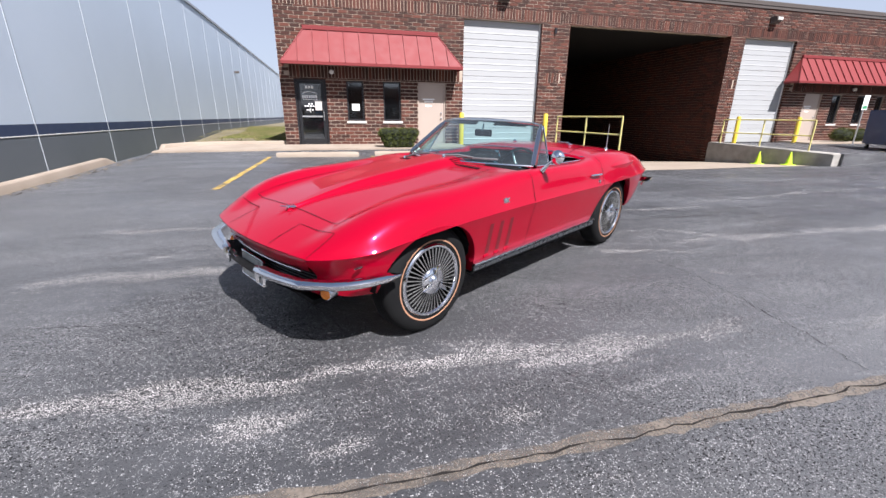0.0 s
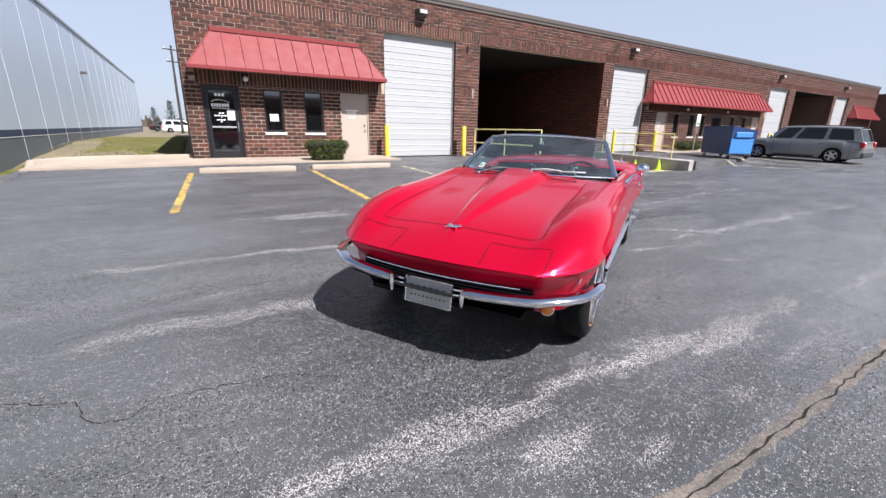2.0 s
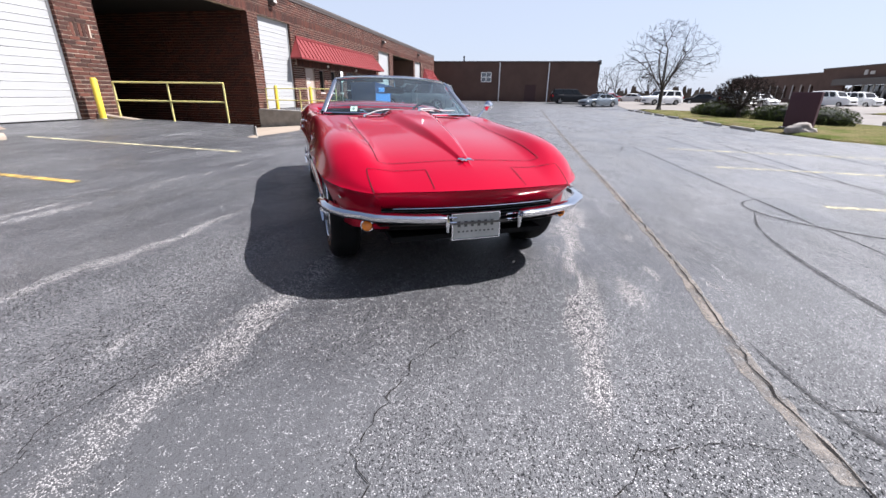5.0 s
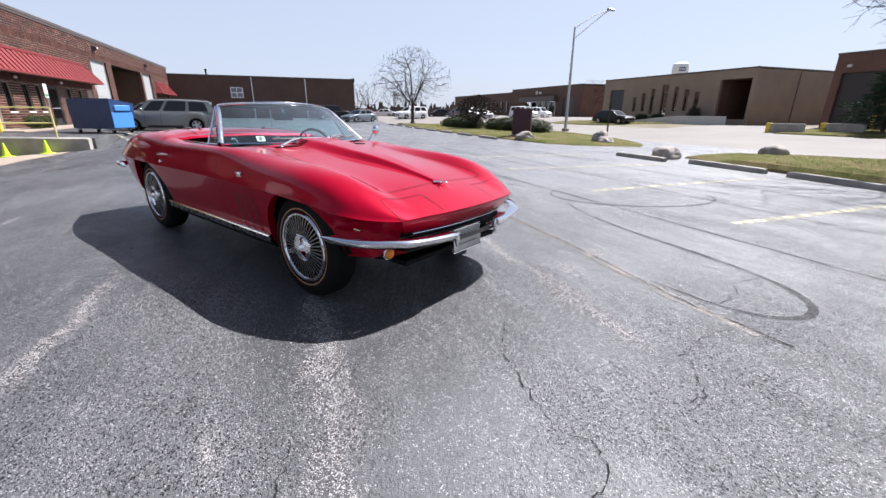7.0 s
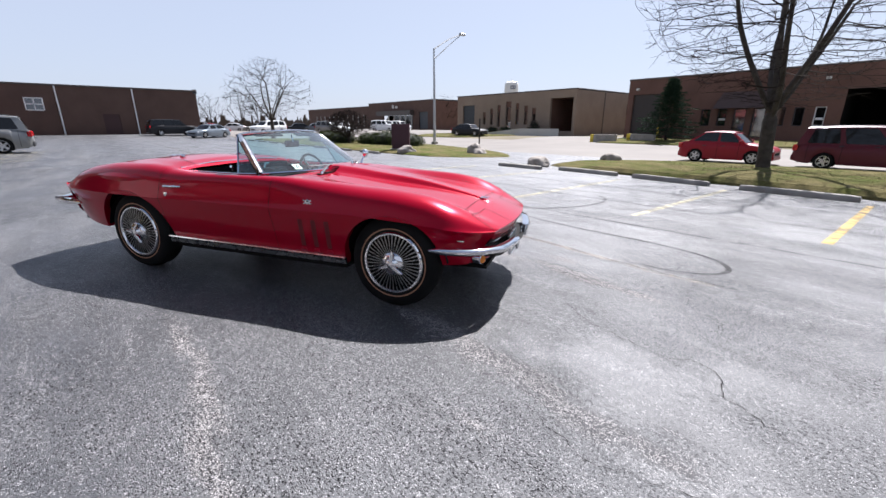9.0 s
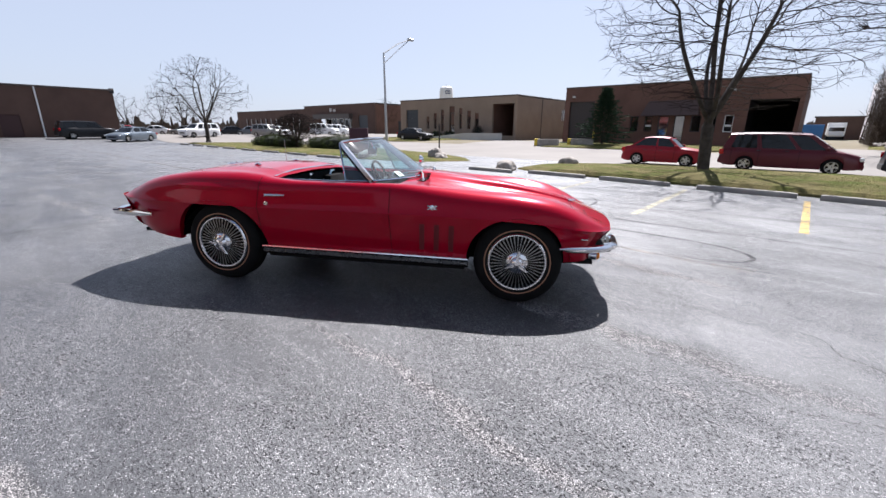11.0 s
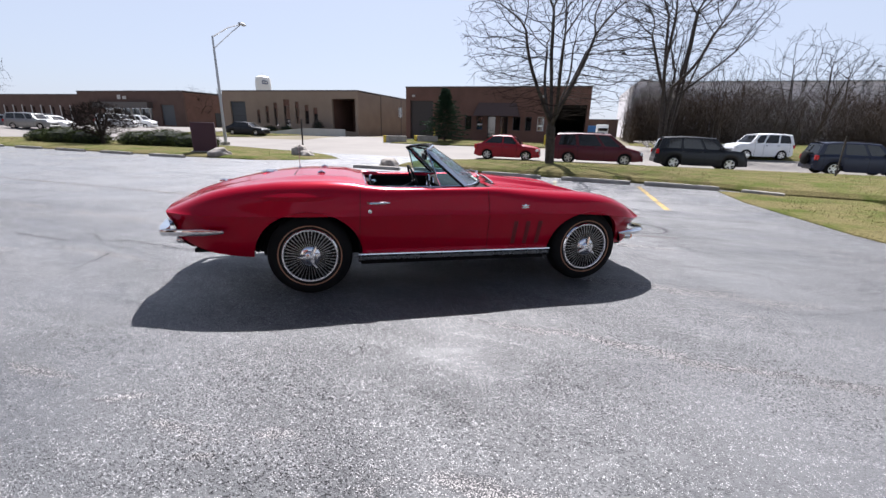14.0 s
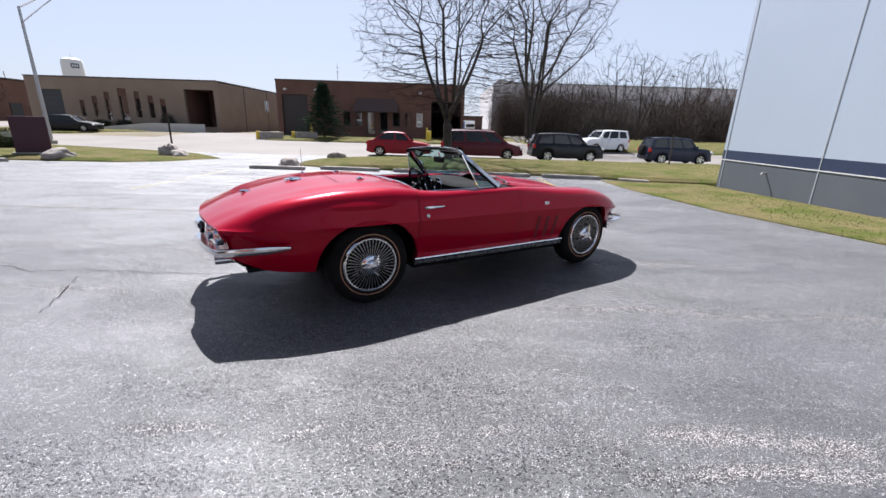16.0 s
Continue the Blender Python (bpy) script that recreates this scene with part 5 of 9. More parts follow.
z_valley = pchip([(-2.28, .705), (-2.1, .787), (-1.8, .882), (-1.5, .935), (-1.2, .955), (-.95, .948), (-.78, .918), (.2, .892), (.5, .870), (.9, .818), (1.25, .777), (1.5, .738), (1.75, .680), (1.9, .632), (2.0, .594)])
z_mid = pchip([(-2.28, .708), (-2.1, .80), (-1.8, .90), (-1.5, .955), (-1.2, .972), (-.95, .962), (-.78, .930), (.2, .905), (.5, .882), (.9, .832), (1.25, .790), (1.5, .748), (1.75, .688), (1.9, .638), (2.0, .596)])
z_low0 = pchip([(-2.28, .48), (-2.15, .42), (-1.95, .365), (-1.7, .335), (-1.5, .325), (-1.2, .30), (-.85, .275), (.85, .27), (1.2, .28), (1.5, .33), (1.8, .35), (2.0, .36)])
y_low = pchip([(-2.28, .66), (-2.0, .73), (-1.6, .775), (-1.0, .765), (.9, .765), (1.5, .755), (1.7, .72), (1.85, .68), (1.95, .62), (2.0, .55)])
AXF, AXR, HUB = 1.2445, -1.2445, 0.335


def nose_warp(x):
    return -0.105 * smooth01(1.35, 2.0, x) + 0.10 * smooth01(-1.7, -2.28, x)


def tail_shift(x):
    return -0.085 * smooth01(-1.6, -2.28, x)


def arch(x):
    """The lower edge of the side, raised over the wheels."""
    z = z_low0(x)
    for cx, r, top in ((AXF, 0.395, 0.680), (AXR, 0.425, 0.705)):
        u = (x - cx) / r
        if abs(u) < 1:
            zz = HUB - 0.06 + (top - HUB + 0.06) * math.sqrt(1 - u * u) ** 0.85
            z = max(z, zz)
    return z


def bez(p, n, end=True):
    out = []
    for k in range(n + (1 if end else 0)):
        t = k / n
        a, b, c, d = (1 - t) ** 3, 3 * t * (1 - t) ** 2, 3 * t * t * (1 - t), t ** 3
        out.append((a * p[0][0] + b * p[1][0] + c * p[2][0] + d * p[3][0], a * p[0][1] + b * p[1][1] + c * p[2][1] + d * p[3][1]))
    return out


def dome_width(x):
    return 0.03 + 0.23 * min(1.0, max(0.0, (1.72 - x) / 1.3))


def dome(x, y):
    """The raised centre of the bonnet, and its two flanking dips at the cowl."""
    w = dome_width(x)
    h = 0.048 * (0.35 + 0.65 * smooth01(1.70, 0.95, x)) * smooth01(1.77, 1.66, x) * smooth01(0.25, 0.32, x)
    if x < 0.2:
        return 0.0
    u = abs(y) / w
    return h * (1 - smooth01(0.5, 1.0, u))


N1, N2, N3, N4 = 9, 14, 9, 16


def section(x, cockpit=False):
    yc, zc, yf, zf, yv, zv, zm = y_crease(x), z_crease(x), y_crown(x), z_crown(x), y_valley(x), z_valley(x), z_mid(x)
    yl, zl0 = y_low(x), z_low0(x)
    low = bez([(yl, zl0), (yl + (yc - yl) * .45, zl0 + (zc - zl0) * .25), (yc - .034 - .05 * smooth01(1.45, 1.8, x), zl0 + (zc - zl0) * (.74 + .16 * smooth01(1.45, 1.8, x))), (yc, zc)], 40)
    za = min(arch(x), zc + .05)
    zs = np.array([p[1] for p in low])
    ys = np.array([p[0] for p in low])
    pts = [(float(np.interp(za + (zc - za) * k / N1, zs, ys)), za + (zc - za) * k / N1) for k in range(N1)]
    dz = zf - zc
    bulge = 0.028 * (math.exp(-((x - AXF) / .42) ** 2) + math.exp(-((x - AXR) / .5) ** 2))
    pts += bez([(yc, zc), (yc - .046 + bulge * .5, zc + dz * .40), (yf + (yc - yf) * .74 + bulge * .9, zf - .001), (yf, zf)], N2, False)
    if cockpit:
        ye = 0.682
        pts += bez([(yf, zf), (yf - .025, zf + .001), (ye + .02, zf), (ye, zf - .012)], N3, False)
        pts += [(ye - .012 * k / N4, zf - .012 - .03 * k / N4) for k in range(N4 + 1)]
    else:
        pts += bez([(yf, zf), (yf - .07, zf), (yv + .07, zv), (yv, zv)], N3, False)
        base = bez([(yv, zv), (yv - .10, zv), (.16, zm), (0, zm)], 40)[::-1]
        w = dome_width(x)
        for y in [yv + (w * 1.06 - yv) * k / 5 for k in range(5)] + [w * f for f in (1.06, .98, .90, .82, .74, .66, .58, .50, .40, .27, .13, 0)]:
            pts.append((y, float(np.interp(y, [p[0] for p in base], [p[1] for p in base]))))
    w = nose_warp(x)
    out = []
    for i, (y, z) in enumerate(pts):
        if not cockpit and i >= N1 + N2:
            z += dome(x, y)
        back = .095 * smooth01(.592, .455, z) * smooth01(1.78, 2.0, x) - .06 * smooth01(.69, .54, z) * smooth01(-1.9, -2.28, x) if i < N1 else 0.0
        out.append((x - back + tail_shift(x) + w * min(1, (y / .74)) ** 2, y, z))
    return out


def skin(x, y):
    """A point on the upper body at a plan position."""
    xs = x
    for _ in range(4):
        xs = x - tail_shift(xs) - nose_warp(xs) * min(1, abs(y) / .74) ** 2
    top = section(xs)[N1 + 2:][::-1]
    return Vector((x, y, float(np.interp(abs(y), [p[1] for p in top], [p[2] for p in top]))))


def side_y(x, z):
    s = section(x, cockpit=(-.78 < x < .3))[:N1 + N2]
    return float(np.interp(z, [p[2] for p in s], [p[1] for p in s]))


def stations(a, b, extra=()):
    xs = set(np.round(np.linspace(a, b, max(2, int(abs(b - a) / 0.035) + 1)), 4)) | set(e for e in extra if min(a, b) < e < max(a, b))
    return sorted(xs)


extra = []
for cx, r in ((AXF, .395), (AXR, .425)):
    extra += [round(cx + r * math.cos(radians(a)), 4) for a in range(0, 181, 6)]
    extra += [cx - r - .004, cx + r + .004]
CK0, CK1 = -0.78, 0.30
for part_name, a, b, ck, side_now in (("body_tail", XR, CK0, False, 0), ("body_doors", CK0, CK1, True, 1), ("body_doors", CK0, CK1, True, -1), ("body_nose", CK1, XF, False, 0)):
    g = Geo()
    xs = stations(a, b, extra)
    secs = [section(x, ck) for x in xs]
    left = [list(s) for s in secs]
    right = [[(p[0], -p[1], p[2]) for p in s] for s in secs]
    for sd_ in ((1, -1) if not ck else (side_now,)):
        g.grid(left if sd_ > 0 else right, flip=sd_ < 0)
    # inner return along the lower edge
    for sd in ((1, -1) if not ck else (side_now,)):
        rows = []
        for s in secs:
            p, q = s[0], s[1]
            rows.append([(p[0], p[1] * sd, p[2]), (p[0], (p[1] - .05) * sd, p[2] + .004), (p[0], (p[1] - .06) * sd, p[2] + .05)])
        g.grid(rows, flip=(sd > 0))
    if part_name == "body_tail":
        s = section(CK0)[N1 + N2:]
        g.grid([[p for p in s] + [(p[0], -p[1], p[2]) for p in s[::-1]], [(CK0 + .015, p[1], p[2] - .02) for p in s] + [(CK0 + .015, -p[1], p[2] - .02) for p in s[::-1]]])
    bm = bmesh.new()
    me = bpy.data.meshes.new(part_name)
    me.from_pydata(g.v, [], g.f)
    bm.from_mesh(me)
    bmesh.ops.remove_doubles(bm, verts=bm.verts, dist=0.0008)
    bmesh.ops.recalc_face_normals(bm, faces=bm.faces)
    bm.to_mesh(me)
    bm.free()
    me.materials.append(RED_PAINT)
    me.polygons.foreach_set("use_smooth", [True] * len(me.polygons))
    me.set_sharp_from_angle(angle=radians(24))
    ob = new({"body_tail": "tail_body", "body_doors": "door_body", "body_nose": "nose_body"}[part_name], me)
    ob.parent = roadster


def line_on(pts, width, mat, name, lift=0.0025, side=None):
    """A thin strip on the body: a panel gap."""
    rows = []
    P = [Vector(p) for p in pts]
    for i, p in enumerate(P):
        t = (P[min(i + 1, len(P) - 1)] - P[max(i - 1, 0)]).normalized()
        n = Vector((0, side, 0.15)).normalized() if side else Vector((0.15, 0, 1)).normalized()
        s = t.cross(n).normalized() * width / 2
        rows.append([p + s + n * lift, p - s + n * lift])
    return Geo().grid(rows).make(name, mat, roadster)


GAP = BLACK_TRIM
# bonnet outline
hx = [(1.672, y) for y in np.linspace(-.522, .522, 25)]
hood = [(x, -.535) for x in np.linspace(.40, 1.56, 30)] + [(1.655, -.535), (1.670, -.531)] + hx + [(1.670, .531), (1.655, .535)] + [(x, .535) for x in np.linspace(1.56, .40, 30)]
line_on([skin(x, y) for x, y in hood], 0.0042, GAP, "bonnet_gap", 0.003)
# headlamp doors
for s in (1, -1):
    pts = [(1.965, .285), (1.92, .282), (1.85, .280), (1.80, .278), (1.776, .278), (1.770, .284), (1.767, .34), (1.763, .42), (1.759, .52), (1.756, .607), (1.760, .616), (1.785, .619), (1.83, .619), (1.88, .615), (1.925, .608)]
    line_on([skin(x, y * s) for x, y in pts], 0.0040, GAP, "headlamp_door_gap", 0.003)
# door cuts
for s in (1, -1):
    for x0, lean in ((.255, -.02), (-.845, .03)):
        line_on([(x0 + lean * (z - .6), s * side_y(x0, z), z) for z in np.linspace(.30, .875 if x0 > 0 else .90, 22)], 0.0040, GAP, "door_gap", 0.003, s)
    # louvres behind the front wheel
    for k in range(3):
        xa = .735 - .115 * k
        rows = []
        for z in np.linspace(.385, .60, 10):
            x = xa - .12 * (z - .375) * -1 * 0.35
            y = side_y(x, z)
            rows.append([(x + .018, s * (y + .0015), z), (x - .004, s * (y + .002), z), (x - .022, s * (y + .0015), z)])
        Geo().grid(rows, flip=s < 0).make("fender_louvre", plain("louvre_shade", (0.13, 0.001, 0.006), .6) if k == 0 and s == 1 else bpy.data.materials["louvre_shade"], roadster, smooth=True)
        Geo().box(xa - .03, xa + .018, s * (side_y(xa, .37)) - .004, s * (side_y(xa, .37)) + .004, .352, .372, .003).make("louvre_lip", RED_PAINT, roadster)
    # crossed badge on the fender
    g = Geo()
    for tilt in (22, -22):
        g.box(-.038, .038, -.003, .003, -.006, .006, .002, pose(.590, s * (side_y(.59, .728) + .003), .728, 0, tilt, 0))
    g.lathe([(0, .008), (.017, .006), (.021, 0)], 12, pose(.590, s * (side_y(.59, .728)), .728) @ Matrix.Scale(s, 4, (0, 1, 0)))
    g.make("fender_badge", CHROME, roadster)
    # door handle and lock
    y = side_y(-.70, .765)
    Geo().tube([(-.775, s * (y + .004), .768), (-.765, s * (y + .026), .77), (-.66, s * (y + .022), .772), (-.605, s * (y + .008), .772)], [.014, .011, .009, .006], 8).make("door_handle", CHROME, roadster, smooth=True)
    Geo().lathe([(0, .012), (.016, .010), (.018, 0)], 12, pose(-.765, s * (side_y(-.765, .705) - .001), .705) @ Matrix.Scale(s, 4, (0, 1, 0))).make("door_lock", CHROME, roadster, smooth=True)
    # rocker trim
    rows = []
    for x in np.linspace(-.86, .87, 24):
        rows.append([(x, s * .762, .354), (x, s * .806, .350), (x, s * .824, .342), (x, s * .827, .332), (x, s * .820, .326), (x, s * .80, .324)])
    Geo().grid(rows, flip=s < 0).make("rocker_trim", BLADE, roadster, smooth=True, angle=25)
    Geo().grid([[(x, s * yy, zz) for yy, zz in ((.806, .317), (.814, .311), (.812, .287), (.800, .281))] for x in (-.86, 0, .87)], flip=s < 0).make("rocker_panel", DULL_TRIM, roadster, smooth=True, label="dull aluminium sill panel")
    Geo().grid([[(x, s * yy, zz) for yy, zz in ((.795, .330), (.800, .318), (.798, .285), (.785, .262), (.73, .258))] for x in (-.86, 0, .87)], flip=s < 0).make("sill_underside", BLACK_TRIM, roadster, smooth=True)
    # vent scoop crease on the rear quarter
    rows = []
    for x in np.linspace(-1.62, -1.0, 18):
        u = (x + 1.62) / .62
        h = .032 * math.sin(math.pi * min(1, u * 1.02)) ** .6 + .001
        z = .815
        rows.append([(x, s * (side_y(x, z + h) + .001), z + h + .001), (x, s * (side_y(x, z + h * .5) + .010 * h / .033), z + h * .5), (x, s * (side_y(x, z + h * .1) + .016 * h / .033), z + h * .1), (x, s * (side_y(x, z - h) + .001), z - h)])
    Geo().grid(rows, flip=s > 0).make("quarter_flute", RED_PAINT, roadster, smooth=True)


def plan_nose(y, back=0.0):
    return XF - 0.105 * (min(1.0, abs(y) / .74)) ** 2 - back


# front face: brow, grille cavity and valance
ys = list(np.linspace(-.61, .61, 41))
brow = Geo().grid([[(plan_nose(y, b), y * (1 - .09 * min(1, max(0, (.575 - z) / .075))), z) for y in ys] for b, z in ((0.0, .591), (.001, .583), (.012, .562), (.025, .538), (.039, .510), (.055, .490), (.080, .484), (.092, .475))], flip=True)
brow.make("front_brow", RED_PAINT, roadster, smooth=True)
# the last two rows are an added pan that blocks light behind the bumper
Geo().grid([[(plan_nose(y, b), y * .97, z) for y in ys] for b, z in ((.09, .480), (.13, .47), (.13, .40), (.06, .398), (-.03, .410))], flip=True).make("grille_cavity", BLACK_TRIM, roadster)
for k in range(5):
    z = .405 + .018 * k
    Geo().tube([(plan_nose(y, .10), y, z) for y in np.linspace(-.56, .56, 17)], .0035, 6).make("grille_bar", DARK_BAR, roadster, smooth=True)
sur = [(plan_nose(y, .050), y, .488) for y in np.linspace(-.50, .50, 17)]
Geo().tube(sur, .0035, 6).make("grille_surround", CHROME, roadster, smooth=True)
for s in (1, -1):
    Geo().grid([[(plan_nose(y, b), s * y, z) for y in np.linspace(.52, .61, 6)] for b, z in ((.06, .400), (.058, .388), (.075, .368), (.12, .350), (.18, .345))], flip=s > 0).make("front_valance", RED_PAINT, roadster, smooth=True)
# black sheet between the red valance ends, standing in for the shade there
Geo().grid([[(plan_nose(y, b), y, z) for y in np.linspace(-.53, .53, 17)] for b, z in ((.065, .400), (.075, .382), (.11, .352), (.16, .330), (.22, .325))], flip=True).make("air_dam", BLACK_TRIM, roadster, smooth=True)
for s in (1, -1):
    # split bumpers, wrapping the corners
    pts, rad = [], []
    for y in np.linspace(.235, .62, 11):
        pts.append((plan_nose(y, -.045), s * y, .452 + .018 * smooth01(.3, .8, y)))
    pts += [(1.915, s * .69, .469), (1.87, s * .755, .471), (1.80, s * .812, .473), (1.72, s * .846, .475), (1.63, s * .866, .476), (1.54, s * .874, .477)]
    g = Geo()
    prof = [(-.040, .021), (.010, .022), (.022, .009), (.019, -.008), (.009, -.021), (-.008, -.025), (-.042, -.005)]
    rows = []
    P = [Vector(p) for p in pts]
    for i, p in enumerate(P):
        t = (P[min(i + 1, len(P) - 1)] - P[max(i - 1, 0)]).normalized()
        o = Vector((t.y, -t.x, 0)).normalized() * s
        if o.x < 0 and i < 10:
            o = -o
        k = .35 if i == len(P) - 1 else (.75 if i == 0 else 1)
        rows.append([p + o * a * k + Vector((0, 0, b * k)) for a, b in prof])
    g.grid(rows, closed=True, flip=s > 0)
    g.add(rows[0], [tuple(range(7))])
    g.add(rows[-1], [tuple(range(7))])
    g.make("front_bumper", CHROME, roadster, smooth=True, angle=50)
    # inner bumper guard
    gy = .225 * s
    g = Geo()
    rows = [[(plan_nose(gy) + .036 + .018 * math.sin(a) * (1 - .5 * abs(u)), gy + .015 * math.cos(a) * (1 - .5 * abs(u)), .422 + .05 * u) for a in np.linspace(0, 2 * math.pi, 10, endpoint=False)] for u in np.linspace(-1, 1, 7)]
    g.grid(rows, closed=True)
    g.add(rows[0], [tuple(range(10))])
    g.add(rows[-1], [tuple(range(10))])
    g.make("bumper_guard", CHROME, roadster, smooth=True)
    for z in (.445, .415):
        Geo().tube([(plan_nose(.1, .0), s * .16, z), (plan_nose(.2, .0), s * .225, z)], .006, 6).make("plate_bracket", CHROME, roadster)
    # indicator
    m = pose(plan_nose(.62, .095), s * .635, .386, 0, 0, -90 + s * 16) @ Matrix.Scale(.78, 4)
    Geo().lathe([(0, .052), (.022, .048), (.036, .036), (.040, .02), (.040, 0)], 18, m).make("indicator_lens", AMBER, roadster, smooth=True)
    Geo().lathe([(.040, .026), (.047, .022), (.047, -.05)], 18, m).make("indicator_ring", CHROME, roadster, smooth=True)
    # mesh of the headlamp corner
    ym = side_y(1.74, .54) - .006
    Geo().box(1.70, 1.75, s * ym - .006, s * ym + .006, .528, .540, .003, pose(0, 0, 0)).make("marker", CHROME, roadster)

# front plate: plain metal with bars in place of words
plate_m = pose(1.955, -.02, .375, 0, -6, 0)
plate = Geo().box(-.006, .006, -.152, .152, -.078, .078, .004, plate_m).make("front_plate", PLATE, roadster, label="brushed metal show plate")
fr = Geo()
for a, b, c, d in ((-.155, .155, .070, .080), (-.155, .155, -.080, -.070), (-.155, -.146, -.07, .07), (.146, .155, -.07, .07)):
    fr.box(-.008, .011, a, b, c, d, .002, plate_m)
fr.make("plate_frame", CHROME, plate)
g = Geo()
for k in range(6):
    g.box(.004, .0085, -.118 + .042 * k, -.100 + .042 * k, -.002, .032, 0, plate_m)
g.make("lettering_bar", ENGRAVED, plate)
g = Geo()
for k in range(9):
    g.box(.004, .0085, -.116 + .027 * k, -.104 + .027 * k, -.034, -.025, 0, plate_m)
g.make("lettering_bar", ENGRAVED, plate)
for s in (-.09, .09):
    Geo().lathe([(0, .006), (.006, .004), (.006, 0)], 8, plate_m @ pose(.006, s, .055, 0, 0, -90)).make("plate_bolt", STEEL, plate)

# nose badge: crossed flags as plain shapes
p = skin(1.705, -.0)
g = Geo()
for tilt in (38, -38):
    g.box(-.005, .005, -.052, .052, .0, .006, .002, pose(p.x, 0, p.z + .004, 0, 14, tilt))
    g.box(-.010, .014, .014, .050, .0, .008, .002, pose(p.x, 0, p.z + .004, 0, 14, tilt) @ pose(0, 0 if tilt > 0 else -.064, 0))
g.lathe([(0, .010), (.010, .008), (.013, 0)], 12, pose(p.x, 0, p.z + .002, 90, 0, 0))
g.make("bonnet_badge", CHROME, roadster)

# tail panel
zt = z_crease(XR)


def plan_tail(y, fwd=0.0):
    return XR - 0.085 + 0.10 * (min(1.0, abs(y) / .74)) ** 2 + fwd


ys = list(np.linspace(-.705, .705, 41))
Geo().grid([[(plan_tail(y, f), y * w, z) for y in ys] for f, z, w in ((0, .700, .985), (-.004, .692, .99), (.010, .678, .995), (.028, .652, 1), (.042, .61, 1), (.052, .56, .99), (.062, .51, .98), (.085, .45, .97), (.13, .41, .95), (.22, .39, .93))]).make("tail_panel", RED_PAINT, roadster, smooth=True)
for s in (1, -1):
    for yy in (.34, .56):
        m = pose(plan_tail(yy, .034), s * yy, .622, 0, 0, 90) @ pose(0, 0, 0)
        Geo().lathe([(0, .030), (.03, .027), (.055, .018), (.058, 0)], 24, m).make("tail_lamp", RED_LENS, roadster, smooth=True)
        Geo().lathe([(.056, .018), (.066, .022), (.070, .010), (.070, -.03)], 24, m).make("tail_lamp_ring", CHROME, roadster, smooth=True)
    # rear bumperettes that wrap the corner
    pts = [(plan_tail(y, -.045) + .03 * smooth01(.3, .16, y), s * y, .548 + .004 * math.sin(y * 8)) for y in np.linspace(.17, .73, 13)]
    pts += [(plan_tail(.74, -.02), s * .800, .553), (-2.12, s * .838, .556), (-2.0, s * .853, .557), (-1.85, s * .862, .557)]
    P = [Vector(q) for q in pts]
    rows = []
    for i, q in enumerate(P):
        t = (P[min(i + 1, len(P) - 1)] - P[max(i - 1, 0)]).normalized()
        o = Vector((t.y, -t.x, 0)).normalized()
        if (o.x > 0 and i < 11) or (i >= 11 and o.y * s < 0):
            o = -o
        k = .3 if i == len(P) - 1 else (.8 if i == 0 else 1.0 if i < 12 else .75)
        rows.append([q + o * a * k + Vector((0, 0, b * k)) for a, b in ((-.050, .030), (.012, .033), (.022, .012), (.016, -.012), (.004, -.034), (-.050, -.030))])
    g = Geo().grid(rows, closed=True)
    g.add(rows[0], [tuple(range(6))])
    g.add(rows[-1], [tuple(range(6))])
    g.make("rear_bumper", CHROME, roadster, smooth=True, angle=50)
    # exhaust tips
    Geo().lathe([(.030, -.02), (.030, .17), (.024, .172), (.024, .05)], 16, pose(-2.14, s * .46, .415, 0, 0, 90)).make("exhaust_tip", CHROME, roadster, smooth=True)
Geo().box(plan_tail(0, -.012), plan_tail(0, .02), -.17, .17, .47, .60, .01).make("rear_plate_recess", BLACK_TRIM, roadster)
g = Geo()
p = skin(-2.02, 0)
for tilt in (38, -38):
    g.box(-.012, .012, -.055, .055, .004, .011, .002, pose(p.x, 0, p.z, 0, -38, tilt))
g.make("tail_badge", CHROME, roadster)
p = skin(-1.62, 0)
g = Geo().lathe([(0, .010), (.055, .009), (.085, .006), (.090, 0)], 28, pose(p.x, 0, p.z + .001, 90, 0, 0) @ pose(0, 0, 0))
for tilt in (40, -40):
    g.box(-.010, .010, -.06, .06, .006, .016, .002, pose(p.x, 0, p.z, 0, -10, tilt))
g.make("fuel_lid", CHROME, roadster, smooth=True)
# deck lid gap
deck = [(-1.36, -.45)] + [(-1.37, y) for y in np.linspace(-.40, .40, 9)] + [(-1.36, .45)]
line_on([skin(x, y) for x, y in deck], .007, GAP, "deck_gap", .003)
for s in (1, -1):
    line_on([skin(x, s * (.46 + .10 * (x + 1.36))) for x in np.linspace(-1.36, -.80, 10)], .007, GAP, "deck_gap", .003)
    p = skin(-1.18, s * .34)
    Geo().tube([p, p + Vector((.03, 0, .014)), p + Vector((.06, 0, .002))], [.010, .012, .006], 8).make("deck_latch_trim", CHROME, roadster, smooth=True)
# aerial on the left rear wing
p = skin(-1.42, .60)
Geo().tube([p, p + Vector((0, 0, .03)), p + Vector((-.006, 0, .24))], [.010, .004, .002], 8).make("aerial", STEEL, roadster)
Geo().lathe([(0, .018), (.014, .012), (.020, 0)], 12, pose(p.x, p.y, p.z, 90)).make("aerial_base", CHROME, roadster, smooth=True)

